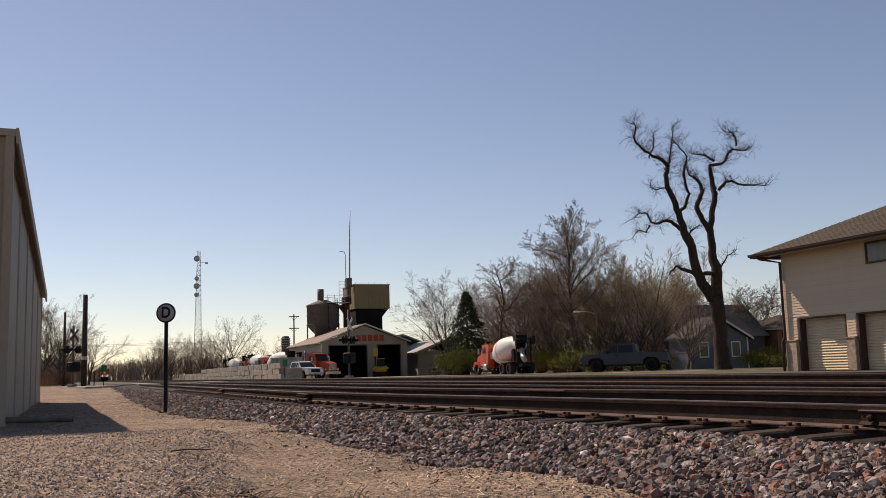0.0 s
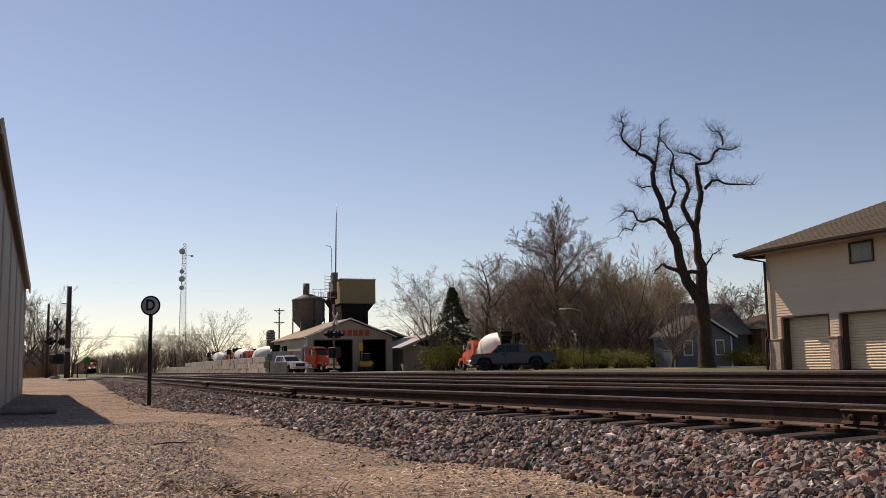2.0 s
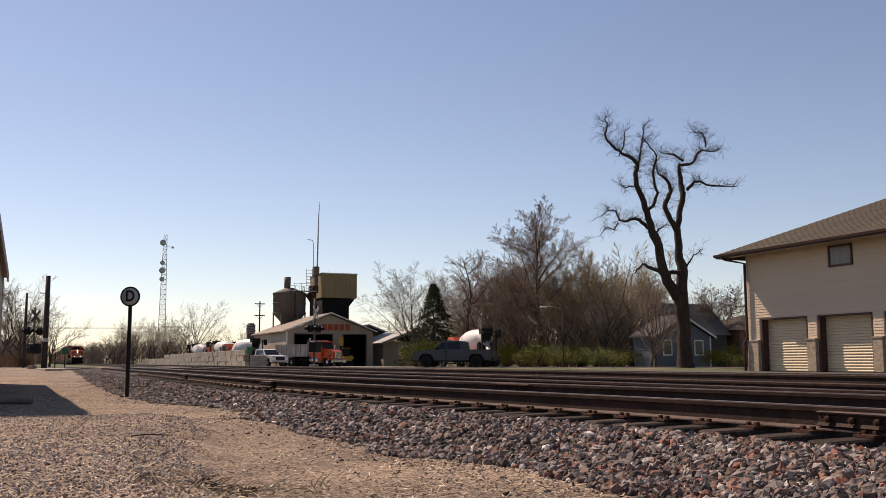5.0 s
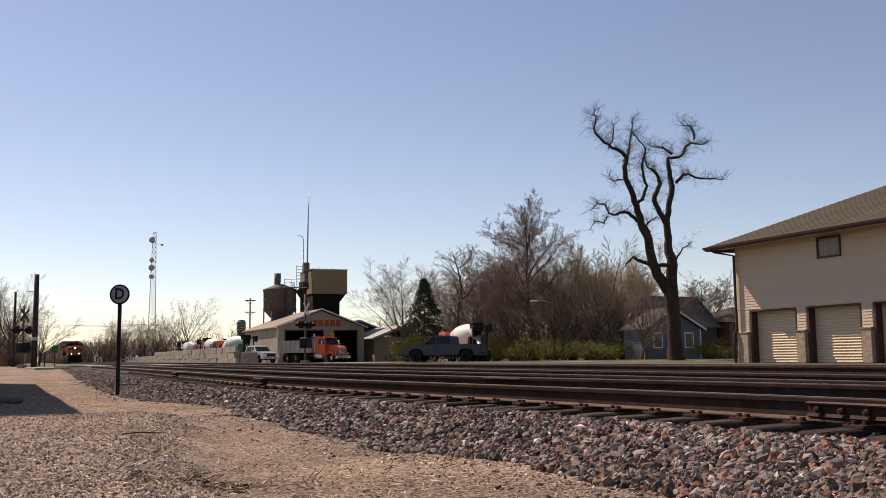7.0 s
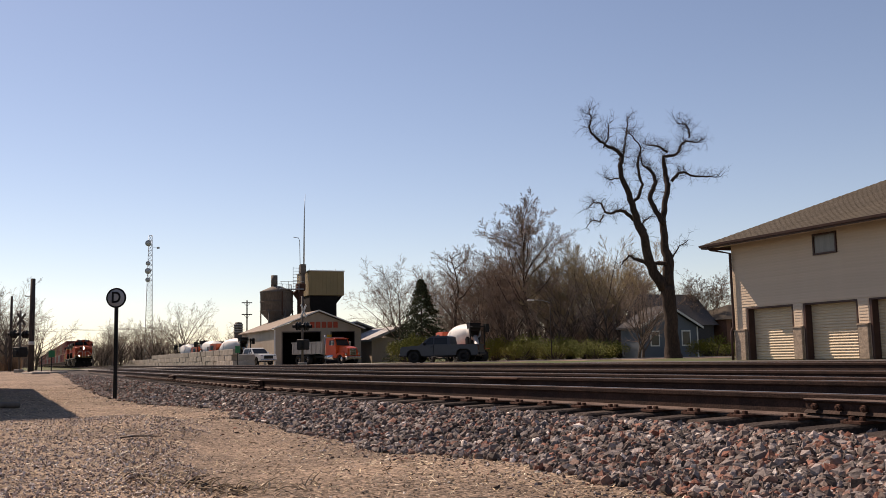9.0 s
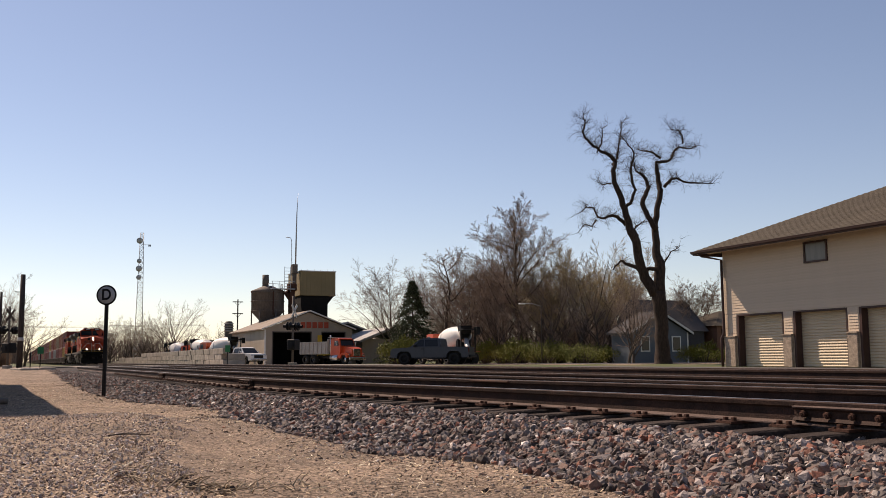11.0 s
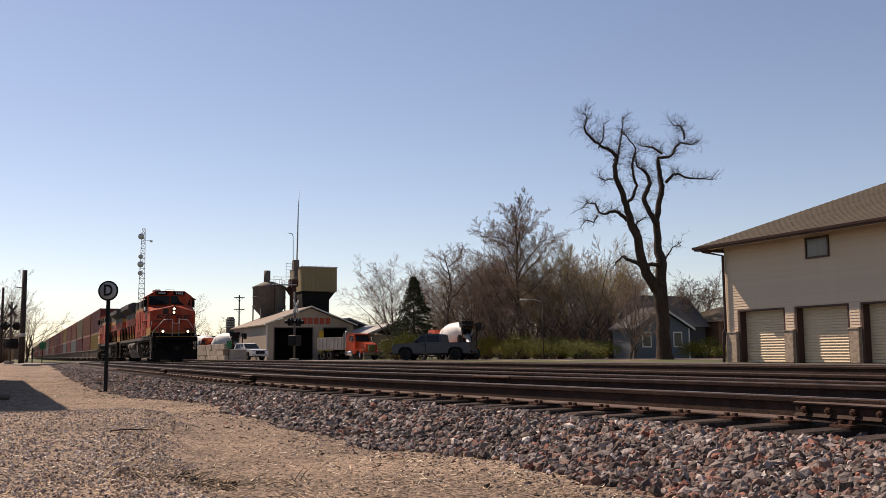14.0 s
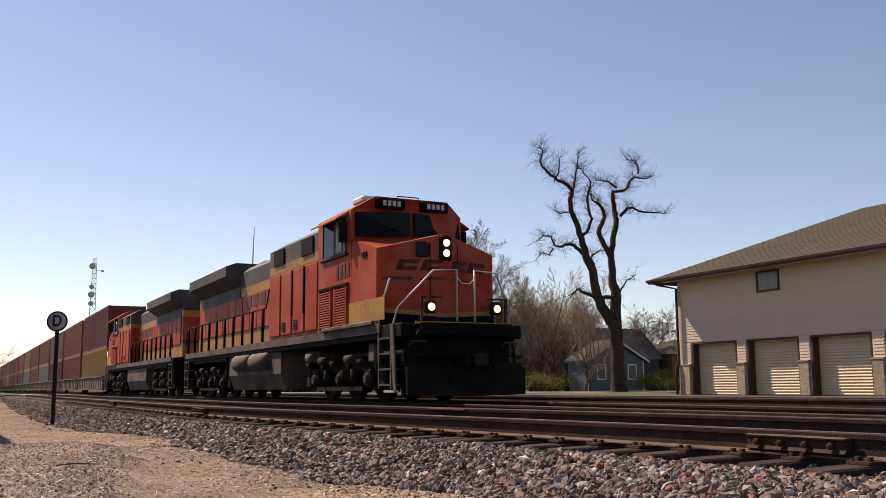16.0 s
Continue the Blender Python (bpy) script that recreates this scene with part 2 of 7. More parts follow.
M = {
    "dirt": material("dirt", (0.248, 0.180, 0.130), 0.95, tint=(0.16, 0.117, 0.086), pebbly=46.0, grain=(7, 0.25), stain=(0.6, 0.3), bump=0.8, bump_scale=40),
    "pebble": stone_material("pebble", ((0.35, (0.30, 0.225, 0.155)), (0.25, (0.20, 0.145, 0.105)), (0.18, (0.42, 0.34, 0.25)), (0.14, (0.12, 0.085, 0.065)), (0.08, (0.62, 0.55, 0.46))), 0.85),
    "gravel": stone_material("gravel", ((0.32, (0.42, 0.325, 0.275)), (0.22, (0.30, 0.222, 0.188)), (0.22, (0.54, 0.44, 0.375)), (0.10, (0.17, 0.115, 0.095)), (0.14, (0.74, 0.64, 0.56))), 0.8),
    "ballast": stone_material("ballast", ((0.26, (0.171, 0.140, 0.126)), (0.20, (0.103, 0.075, 0.063)), (0.17, (0.194, 0.114, 0.087)), (0.15, (0.268, 0.221, 0.200)), (0.12, (0.059, 0.044, 0.037)), (0.07, (0.228, 0.092, 0.061)), (0.03, (0.525, 0.453, 0.399))), 0.72),
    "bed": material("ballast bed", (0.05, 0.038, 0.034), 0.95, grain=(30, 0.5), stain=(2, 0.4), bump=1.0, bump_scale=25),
    "grass": material("grass", (0.060, 0.085, 0.026), 0.9, tint=(0.11, 0.095, 0.05), grain=(25, 0.4), stain=(0.25, 0.4), bump=0.6, bump_scale=30),
    "asphalt": material("asphalt", (0.10, 0.092, 0.088), 0.9, grain=(80, 0.25), stain=(0.7, 0.3), bump=0.3, bump_scale=120),
    "concrete": material("concrete", (0.33, 0.29, 0.245), 0.9, grain=(50, 0.15), stain=(1.2, 0.3), bump=0.3, bump_scale=60, each=0.15),
    "rail_side": material("rusty rail", (0.030, 0.017, 0.013), 0.8, tint=(0.055, 0.029, 0.021), grain=(60, 0.35), stain=(5, 0.3), bump=0.4),
    "rail_top": material("worn steel", (0.30, 0.28, 0.27), 0.38, 0.9, grain=(80, 0.2), stain=(3, 0.3)),
    "tie": material("creosoted wood", (0.040, 0.028, 0.023), 0.9, tint=(0.07, 0.052, 0.043), grain=(30, 0.4), stain=(4, 0.4), each=0.3, bump=0.7, bump_scale=30, stretch=(6, 1, 1)),
    # dust brown, lightened to carry the sunlight on foot and ledge
    "rail_foot": material("dusty rail foot toned sunlit", (0.125, 0.088, 0.074), 0.9, tint=(0.075, 0.05, 0.042), grain=(50, 0.3), stain=(3, 0.4), bump=0.3),
    "rust": material("rusted iron", (0.080, 0.037, 0.025), 0.85, grain=(60, 0.35), stain=(6, 0.35), bump=0.4),
    "black_metal": material("black painted metal", (0.015, 0.014, 0.014), 0.55, grain=(30, 0.3), stain=(2, 0.3)),
    "undercar": material("grimy black steel", (0.009, 0.007, 0.006), 0.8, tint=(0.030, 0.021, 0.017), grain=(30, 0.4), stain=(3, 0.4), spec=0.08),
    "grey_metal": material("galvanised metal", (0.42, 0.42, 0.42), 0.5, 0.6, grain=(40, 0.15), stain=(2, 0.25)),
    "tan_steel": material("tan painted sheet steel", (0.36, 0.295, 0.23), 0.6, grain=(20, 0.06), stain=(0.7, 0.14), stretch=(1, 1, 0.3)),
    "cream_siding": material("cream vinyl siding", (0.58, 0.455, 0.335), 0.6, grain=(30, 0.05), stain=(0.8, 0.08), each=0.03),
    "cream_door": material("cream steel door", (0.64, 0.51, 0.35), 0.5, grain=(30, 0.05), stain=(1.0, 0.08), each=0.03),
    "brown_trim": material("dark brown trim", (0.075, 0.042, 0.034), 0.5, grain=(30, 0.1), stain=(2, 0.2)),
    "shingle": material("brown asphalt shingle", (0.076, 0.062, 0.046), 0.95, grain=(25, 0.3), stain=(0.6, 0.2), each=0.08, bump=0.5),
    "stone": material("split-face stone", (0.40, 0.31, 0.23), 0.9, tint=(0.27, 0.21, 0.16), grain=(25, 0.25), stain=(6, 0.3), each=0.2, bump=0.8, bump_scale=30),
    "blind": material("drawn window blind behind glass", (0.16, 0.145, 0.125), 0.25, grain=(14, 0.12), stain=(1, 0.1), spec=0.4, stretch=(6, 1, 0.1)),
    # emission that imitates the warm glow round a lit lens
    "lamp_glow": material("painted warm glow round a lamp", (1.0, 0.62, 0.28), 0.3, emit=1.1),
    "cab_glass": material("dark cab glass", (0.006, 0.007, 0.009), 0.12, grain=(5, 0.1), stain=(1, 0.1), spec=0.10),
    "faded_mark": material("faded dark marking", (0.085, 0.028, 0.020), 0.6, grain=(20, 0.2), stain=(3, 0.3)),
    "glass_dark": material("dark glass", (0.02, 0.022, 0.025), 0.10, grain=(5, 0.1), stain=(1, 0.1), spec=0.25),
    "bark": material("dark bark", (0.050, 0.035, 0.027), 0.95, grain=(14, 0.35), stain=(2, 0.35), bump=1.0, bump_scale=16, stretch=(1, 1, 0.3)),
    "bark_pale": material("grey-brown bark", (0.100, 0.074, 0.059), 0.95, grain=(14, 0.3), stain=(2, 0.3), stretch=(1, 1, 0.3)),
    "twig": material("grey-brown twigs", (0.245, 0.182, 0.145), 0.95, grain=(3, 0.2), stain=(0.6, 0.25), island=0.25),
    "brown_twig": material("dense brown twigs", (0.15, 0.088, 0.065), 0.95, grain=(3, 0.2), stain=(0.6, 0.25), island=0.25),
    "bud": material("budding olive twigs", (0.32, 0.25, 0.15), 0.95, grain=(3, 0.2), stain=(0.6, 0.25), island=0.3),
    "leaf": material("fresh leaves", (0.105, 0.116, 0.018), 0.75, tint=(0.135, 0.122, 0.024), grain=(3, 0.2), stain=(0.5, 0.3), island=0.2),
    "needle": material("spruce needles", (0.050, 0.060, 0.030), 0.8, grain=(3, 0.3), stain=(0.7, 0.3), island=0.35),
    "dead_straw": material("pale dry straw", (0.42, 0.33, 0.23), 0.95, grain=(3, 0.3), stain=(0.5, 0.3), island=0.4),
    "straw_bits": stone_material("straw bits", ((0.4, (0.44, 0.34, 0.22)), (0.25, (0.62, 0.53, 0.39)), (0.2, (0.20, 0.14, 0.09)), (0.15, (0.07, 0.045, 0.03))), 0.9),
    "dead_grass": material("dead grass", (0.30, 0.17, 0.09), 0.95, grain=(3, 0.3), stain=(0.5, 0.3), island=0.35),
    "loco_orange": material("faded orange enamel", (0.33, 0.037, 0.015), 0.55, tint=(0.38, 0.090, 0.052), grain=(12, 0.12), stain=(0.9, 0.3), bump=0.08, spec=0.08),
    "loco_yellow": material("yellow enamel", (0.40, 0.20, 0.038), 0.55, tint=(0.27, 0.135, 0.05), grain=(12, 0.15), stain=(0.9, 0.3)),
    "loco_black": material("black enamel", (0.006, 0.005, 0.005), 0.75, tint=(0.016, 0.012, 0.010), grain=(12, 0.2), stain=(0.9, 0.3), spec=0.06),
    "loco_roof": material("sooty roof paint", (0.050, 0.045, 0.044), 0.7, tint=(0.095, 0.083, 0.078), grain=(12, 0.2), stain=(0.9, 0.3)),
    "loco_tank": material("dusty tank paint", (0.125, 0.098, 0.080), 0.75, tint=(0.055, 0.041, 0.034), grain=(12, 0.2), stain=(1.2, 0.3)),
    "well_grey": material("dusty well car paint", (0.185, 0.145, 0.125), 0.75, tint=(0.12, 0.085, 0.07), grain=(12, 0.2), stain=(0.8, 0.3)),
    "tank_dark": material("grimy tank paint", (0.045, 0.034, 0.028), 0.8, tint=(0.022, 0.017, 0.014), grain=(12, 0.2), stain=(1.2, 0.3), spec=0.1),
    "white_paint": material("white paint", (0.66, 0.64, 0.60), 0.5, grain=(15, 0.06), stain=(0.9, 0.15)),
    "silver": material("silver paint", (0.50, 0.48, 0.45), 0.45, 0.2, grain=(15, 0.1), stain=(1, 0.2)),
    "lamp": material("lit lamp lens", (1.0, 0.93, 0.78), 0.3, emit=40.0),
    "truck_orange": material("orange truck paint", (0.50, 0.065, 0.015), 0.35, grain=(10, 0.06), stain=(1, 0.12), spec=0.4),
    "truck_grey": material("blue-grey truck paint", (0.042, 0.043, 0.048), 0.32, 0.2, grain=(10, 0.08), stain=(1, 0.12), spec=0.45),
    "truck_white": material("white truck paint", (0.62, 0.61, 0.59), 0.35, grain=(10, 0.04), stain=(1, 0.08), spec=0.4),
    "tyre": material("tyre rubber", (0.022, 0.021, 0.020), 0.9, grain=(30, 0.2), stain=(3, 0.2)),
    "chrome": material("chrome", (0.55, 0.54, 0.54), 0.25, 1.0, grain=(10, 0.05), stain=(1, 0.1)),
    "yellow_machine": material("yellow machine paint", (0.62, 0.36, 0.04), 0.5, grain=(10, 0.1), stain=(1, 0.2)),
    "rust_steel": material("weathered bin steel", (0.15, 0.125, 0.105), 0.75, tint=(0.08, 0.062, 0.052), grain=(8, 0.2), stain=(0.5, 0.4), stretch=(1, 1, 0.3)),
    "plant_roof": material("dusty tan metal roof", (0.215, 0.165, 0.125), 0.7, grain=(8, 0.06), stain=(0.4, 0.15)),
    "box_steel": material("dusty tipping box steel", (0.36, 0.335, 0.305), 0.6, grain=(8, 0.1), stain=(0.8, 0.3)),
    "plant_tan": material("tan plant cladding", (0.26, 0.195, 0.10), 0.6, grain=(8, 0.06), stain=(0.4, 0.12)),
    # near-black: stands for the shade inside openings, and is the hopper's steel
    "dark_inside": material("dark steel and painted interior shade", (0.014, 0.012, 0.011), 0.95, grain=(5, 0.2), stain=(0.5, 0.3)),
    "red_letter": material("red lettering", (0.40, 0.075, 0.04), 0.6, grain=(5, 0.1), stain=(1, 0.1)),
    # pale blue darkened so that the colour holds the trees' shade
    "blue_siding": material("blue siding toned for tree shade", (0.105, 0.116, 0.130), 0.7, grain=(15, 0.06), stain=(0.5, 0.12)),
    "grey_shingle": material("grey shingle", (0.070, 0.064, 0.064), 0.95, grain=(10, 0.25), stain=(0.5, 0.2)),
    "brick": material("brown-red brick", (0.20, 0.095, 0.062), 0.9, grain=(12, 0.3), stain=(0.6, 0.25)),
    "sign_white": material("weathered white sign face", (0.42, 0.42, 0.43), 0.5, grain=(20, 0.08), stain=(2, 0.15)),
    "pole_wood": material("dark pole wood", (0.060, 0.046, 0.040), 0.9, grain=(10, 0.3), stain=(1, 0.3), stretch=(1, 1, 0.2)),
    "green_sign": material("green sign", (0.02, 0.14, 0.06), 0.5, grain=(10, 0.1), stain=(1, 0.1)),
    "red_lens": material("dark red lens", (0.12, 0.01, 0.01), 0.2, grain=(10, 0.1), stain=(1, 0.1)),
}
CONTAINER = [material("%s container steel" % n, c, 0.55, tint=tuple(0.75 * v + 0.03 for v in c), grain=(3, 0.1), stain=(0.5, 0.25)) for n, c in (
    ("maroon", (0.14, 0.026, 0.024)), ("oxide red", (0.22, 0.048, 0.037)), ("ochre", (0.27, 0.15, 0.03)), ("dull orange", (0.23, 0.062, 0.026)),
    ("grey", (0.20, 0.185, 0.175)), ("tan", (0.21, 0.125, 0.07)), ("brown red", (0.14, 0.037, 0.028)))]


# ---------------------------------------------------------------- geometry
class Geo:
    """Vertices and faces that are gathered into one mesh."""

    def __init__(self):
        self.v, self.f, self.m, self.smooth = [], [], [], []

    def add(self, verts, faces, mat=0, smooth=False, place=None):
        n = len(self.v)
        self.v += [tuple(place @ Vector(p)) for p in verts] if place else [tuple(p) for p in verts]
        self.f += [tuple(i + n for i in f) for f in faces]
        self.m += [mat] * len(faces)
        self.smooth += [smooth] * len(faces)
        return self

    def box(self, c, s, mat=0, place=None, bevel=0.0):
        (x, y, z), (a, b, h) = c, (s[0] / 2, s[1] / 2, s[2] / 2)
        if not bevel:
            vs = [(x + i * a, y + j * b, z + k * h) for i in (-1, 1) for j in (-1, 1) for k in (-1, 1)]
            fs = [(0, 1, 3, 2), (4, 6, 7, 5), (0, 4, 5, 1), (2, 3, 7, 6), (0, 2, 6, 4), (1, 5, 7, 3)]
            return self.add(vs, fs, mat, False, place)
        e = min(bevel, a * 0.9, b * 0.9)
        ring = [(a - e, -b), (a, -b + e), (a, b - e), (a - e, b), (-a + e, b), (-a, b - e), (-a, -b + e), (-a + e, -b)]
        q = min(bevel, h * 0.9)
        sc = lambda r, d: [(x + p * (a - d) / a, y + w * (b - d) / b) for p, w in r]
        vs = [(*p, z - h) for p in sc(ring, q)] + [(*p, z - h + q) for p in sc(ring, 0)] + [(*p, z + h - q) for p in sc(ring, 0)] + [(*p, z + h) for p in sc(ring, q)]
        fs = [(r * 8 + i, r * 8 + (i + 1) % 8, r * 8 + 8 + (i + 1) % 8, r * 8 + 8 + i) for r in range(3) for i in range(8)]
        return self.add(vs, fs + [tuple(range(7, -1, -1)), tuple(range(24, 32))], mat, False, place)

    def prism(self, profile, lo, hi, axis="y", mat=0, place=None):
        """A closed outline of (u, w) pushed along an axis from lo to hi: u, w are x, z for y; y, z for x; x, y for z."""
        at = {"y": lambda u, w, d: (u, d, w), "x": lambda u, w, d: (d, u, w), "z": lambda u, w, d: (u, w, d)}[axis]
        n = len(profile)
        vs = [at(u, w, lo) for u, w in profile] + [at(u, w, hi) for u, w in profile]
        return self.add(vs, [tuple(range(n)), tuple(range(2 * n - 1, n - 1, -1))] + [(i, i + n, (i + 1) % n + n, (i + 1) % n) for i in range(n)], mat, False, place)

    def tube(self, path, radii, n=8, mat=0, smooth=True, caps=True, place=None):
        path = [Vector(p) for p in path]
        radii = radii if isinstance(radii, (list, tuple)) else [radii] * len(path)
        vs, fs, ref = [], [], None
        for i, p in enumerate(path):
            d = (path[min(i + 1, len(path) - 1)] - path[max(i - 1, 0)]).normalized()
            if ref is None:
                ref = d.orthogonal().normalized()
            ref = (ref - d * ref.dot(d)).normalized()
            side = d.cross(ref)
            vs += [p + (ref * math.cos(a) + side * math.sin(a)) * radii[i] for a in (2 * math.pi * j / n for j in range(n))]
        for i in range(len(path) - 1):
            fs += [(i * n + j, i * n + (j + 1) % n, (i + 1) * n + (j + 1) % n, (i + 1) * n + j) for j in range(n)]
        self.add(vs, fs, mat, smooth, place)
        if caps:
            k = len(self.v) - len(vs)
            self.f += [tuple(range(k + n - 1, k - 1, -1)), tuple(range(k + len(vs) - n, k + len(vs)))]
            self.m += [mat] * 2
            self.smooth += [False] * 2
        return self

    def lathe(self, profile, n=20, mat=0, place=None, smooth=True):
        """An outline of (radius, height) turned about z."""
        vs = [(r * math.cos(2 * math.pi * j / n), r * math.sin(2 * math.pi * j / n), z) for r, z in profile for j in range(n)]
        fs = [(i * n + j, i * n + (j + 1) % n, (i + 1) * n + (j + 1) % n, (i + 1) * n + j) for i in range(len(profile) - 1) for j in range(n)]
        return self.add(vs, fs, mat, smooth, place)

    def mesh(self, name, mats):
        me = bpy.data.meshes.new(name)
        me.from_pydata(self.v, [], self.f)
        for m in mats if isinstance(mats, (list, tuple)) else [mats]:
            me.materials.append(m)
        me.polygons.foreach_set("material_index", self.m)
        me.polygons.foreach_set("use_smooth", self.smooth)
        bm = bmesh.new()
        bm.from_mesh(me)
        if len(self.f) < 60000:
            bmesh.ops.recalc_face_normals(bm, faces=bm.faces)
            bm.to_mesh(me)
        bm.free()
        return me


def part(name, geo, mats, parent=None, label="", m=None):
    """One mesh object, under a thing or a part if one is given."""
    data = geo if isinstance(geo, bpy.types.Mesh) else geo.mesh(name, mats)
    ob = new(name, data)
    ob.parent = parent
    if m is not None:
        ob.matrix_basis = m
    return tagged(ob, label) if label else ob


def thing(name, label, category, m=None, group="", kind=""):
    ob = tagged(new(name), label, category, group, kind)
    ob.empty_display_size = 0.2
    if m is not None:
        ob.matrix_basis = m
    return ob


def smoothstep(a, b, x):
    u = min(1.0, max(0.0, (x - a) / (b - a)))
    return u * u * (3 - 2 * u)


# ---------------------------------------------------------------- ground
MAIN_Y, GAUGE = 9.85, 1.505
ROAD_AT, ROAD_WAY = Vector((-63.5, 28.0)), Vector((-0.65, -0.76)).normalized()     # the street over the tracks


def near_y(x):
    """The nearer rail of the siding, which swings in towards the main line."""
    return 4.3 + 1.5 * smoothstep(-22.0, -2.0, x)


def off_road(x, y):
    d = Vector((x, y)) - ROAD_AT
    return abs(d.x * ROAD_WAY.y - d.y * ROAD_WAY.x)


def toe_y(x):
    """The foot of the ballast shoulder."""
    return near_y(x) - 2.42 + 0.85 * math.exp(-((x + 16.6) / 3.2) ** 2) + 0.28 * noise.noise((x * 0.55, 7.1, 0))


def bank_edge(x):
    """The side towards the track of the low gravel bank."""
    return 1.10 + 0.75 * smoothstep(-7.0, -11.0, x) + 0.22 * noise.noise((x * 0.8, 3, 0)) - 3.2 * smoothstep(-13.0, -14.4, x) ** 2


def ground_z(x, y):
    low = -0.46 + 0.36 * smoothstep(-32.0, -66.0, x)
    n = near_y(x)
    bed = -0.27
    z = low + (bed - low) * smoothstep(toe_y(x) + 0.05, n - 0.75, y) if -40 < x < 30 else low + (bed - low) * smoothstep(n - 2.35, n - 0.75, y)
    if -16 < x < -3:
        z += 0.12 * smoothstep(-14.6, -13.0, x) * smoothstep(-3.5, -6.5, x) * (1 - smoothstep(bank_edge(x) - 0.45, bank_edge(x) + 0.25, y)) * smoothstep(-9.0, -5.0, y)
    z = z + (-0.12 - z) * smoothstep(MAIN_Y + 1.6, MAIN_Y + 3.0, y)
    z -= 0.12 * smoothstep(MAIN_Y + 6.2, MAIN_Y + 7.5, y) * smoothstep(30.0, 24.0, y)
    z += (noise.noise((x * 0.35, y * 0.35, 1.7)) * 0.05 + noise.noise((x * 1.3, y * 1.3, 4.2)) * 0.015) * (1 - smoothstep(n - 2.6, n - 1.5, y)) * smoothstep(80, 40, abs(x))
    if off_road(x, y) < 9:
        z += (-0.035 - z) * smoothstep(9.0, 4.5, off_road(x, y)) * smoothstep(-30, -10, y) * smoothstep(70, 40, y)
    return z


def spread(lo, hi, fine_lo, fine_hi, step, growth=1.18):
    mid = list(np.arange(fine_lo, fine_hi + 1e-6, step))
    s, a = step, fine_lo
    while a > lo:
        s *= growth
        a -= s
        mid.insert(0, max(a, lo))
    s, a = step, fine_hi
    while a < hi:
        s *= growth
        a += s
        mid.append(min(a, hi))
    return mid


def build_ground():
    xs, ys = spread(-2500, 2500, -30, 4, 0.4, 1.12), spread(-2500, 2500, -4, 15, 0.3, 1.15)
    g = Geo()
    g.v = [(x, y, ground_z(x, y)) for x in xs for y in ys]
    n = len(ys)
    for i in range(len(xs) - 1):
        for j in range(n - 1):
            x, y = (xs[i] + xs[i + 1]) / 2, (ys[j] + ys[j + 1]) / 2
            lawn = (y > 17 and not (-150 < x < -70 and 16 < y < 60)) or x < -95 or y < -40
            g.f.append((i * n + j, (i + 1) * n + j, (i + 1) * n + j + 1, i * n + j + 1))
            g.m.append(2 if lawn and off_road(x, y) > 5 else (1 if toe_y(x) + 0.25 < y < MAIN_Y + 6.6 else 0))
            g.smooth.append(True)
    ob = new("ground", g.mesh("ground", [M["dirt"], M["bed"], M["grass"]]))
    tagged(ob, "tan dirt and pale gravel with worn wheel paths", "ground", kind="structure")


build_ground()


def strip(name, label, mat, a, b, width, lift, kind="structure", category="road"):
    """A band of paving that follows the ground from a to b."""
    a, b = Vector(a), Vector(b)
    d = (b - a).normalized()
    s, n = Vector((-d.y, d.x)), max(2, int((b - a).length / 1.5))
    g = Geo()
    for i in range(n + 1):
        c = a.lerp(b, i / n)
        for k in (-1, -0.5, 0, 0.5, 1):
            p = c + s * (width / 2 * k)
            g.v.append((p.x, p.y, ground_z(p.x, p.y) + lift))
    g.f = [(i * 5 + k, i * 5 + k + 1, i * 5 + k + 6, i * 5 + k + 5) for i in range(n) for k in range(4)]
    g.m, g.smooth = [0] * len(g.f), [True] * len(g.f)
    return tagged(new(name, g.mesh(name, mat)), label, category, kind=kind)


strip("road", "grey asphalt street that runs over the level crossing", M["asphalt"], ROAD_AT - ROAD_WAY * 70, ROAD_AT + ROAD_WAY * 19, 7.5, 0.02)
strip("road_south", "grey asphalt street short of the tracks", M["asphalt"], ROAD_AT + ROAD_WAY * 33, ROAD_AT + ROAD_WAY * 90, 7.5, 0.02)
strip("driveway", "worn grey asphalt apron before the garages", M["asphalt"], (-48, 25.5), (20, 25.5), 10.0, 0.012, category="driveway")
strip("yard", "pale dusty concrete yard before the truck shed", M["concrete"], (-112, 22), (-74, 30), 17.0, 0.015, category="yard")


# ---------------------------------------------------------------- tracks
RAIL = [(-0.076, -0.186), (-0.076, -0.176), (-0.014, -0.158), (-0.010, -0.060), (-0.034, -0.044), (-0.037, -0.012), (-0.028, -0.001),
        (0.028, -0.001), (0.037, -0.012), (0.034, -0.044), (0.010, -0.060), (0.014, -0.158), (0.076, -0.176), (0.076, -0.186)]


def rail(line, z, parent):
    """One rail along a line of (x, y)."""
    g, n = Geo(), len(RAIL)
    for x, y in line:
        g.v += [(x, y + u, z + w) for u, w in RAIL]
    for i in range(len(line) - 1):
        for k in range(n):
            g.f.append((i * n + k, i * n + (k + 1) % n, (i + 1) * n + (k + 1) % n, (i + 1) * n + k))
            g.m.append(1 if k == 6 else 2 if k in (0, 1, 11, 12) else 0)
            g.smooth.append(False)
    return part("rail", g, [M["rail_side"], M["rail_top"], M["rail_foot"]], parent, "rusty steel rail with a worn head")


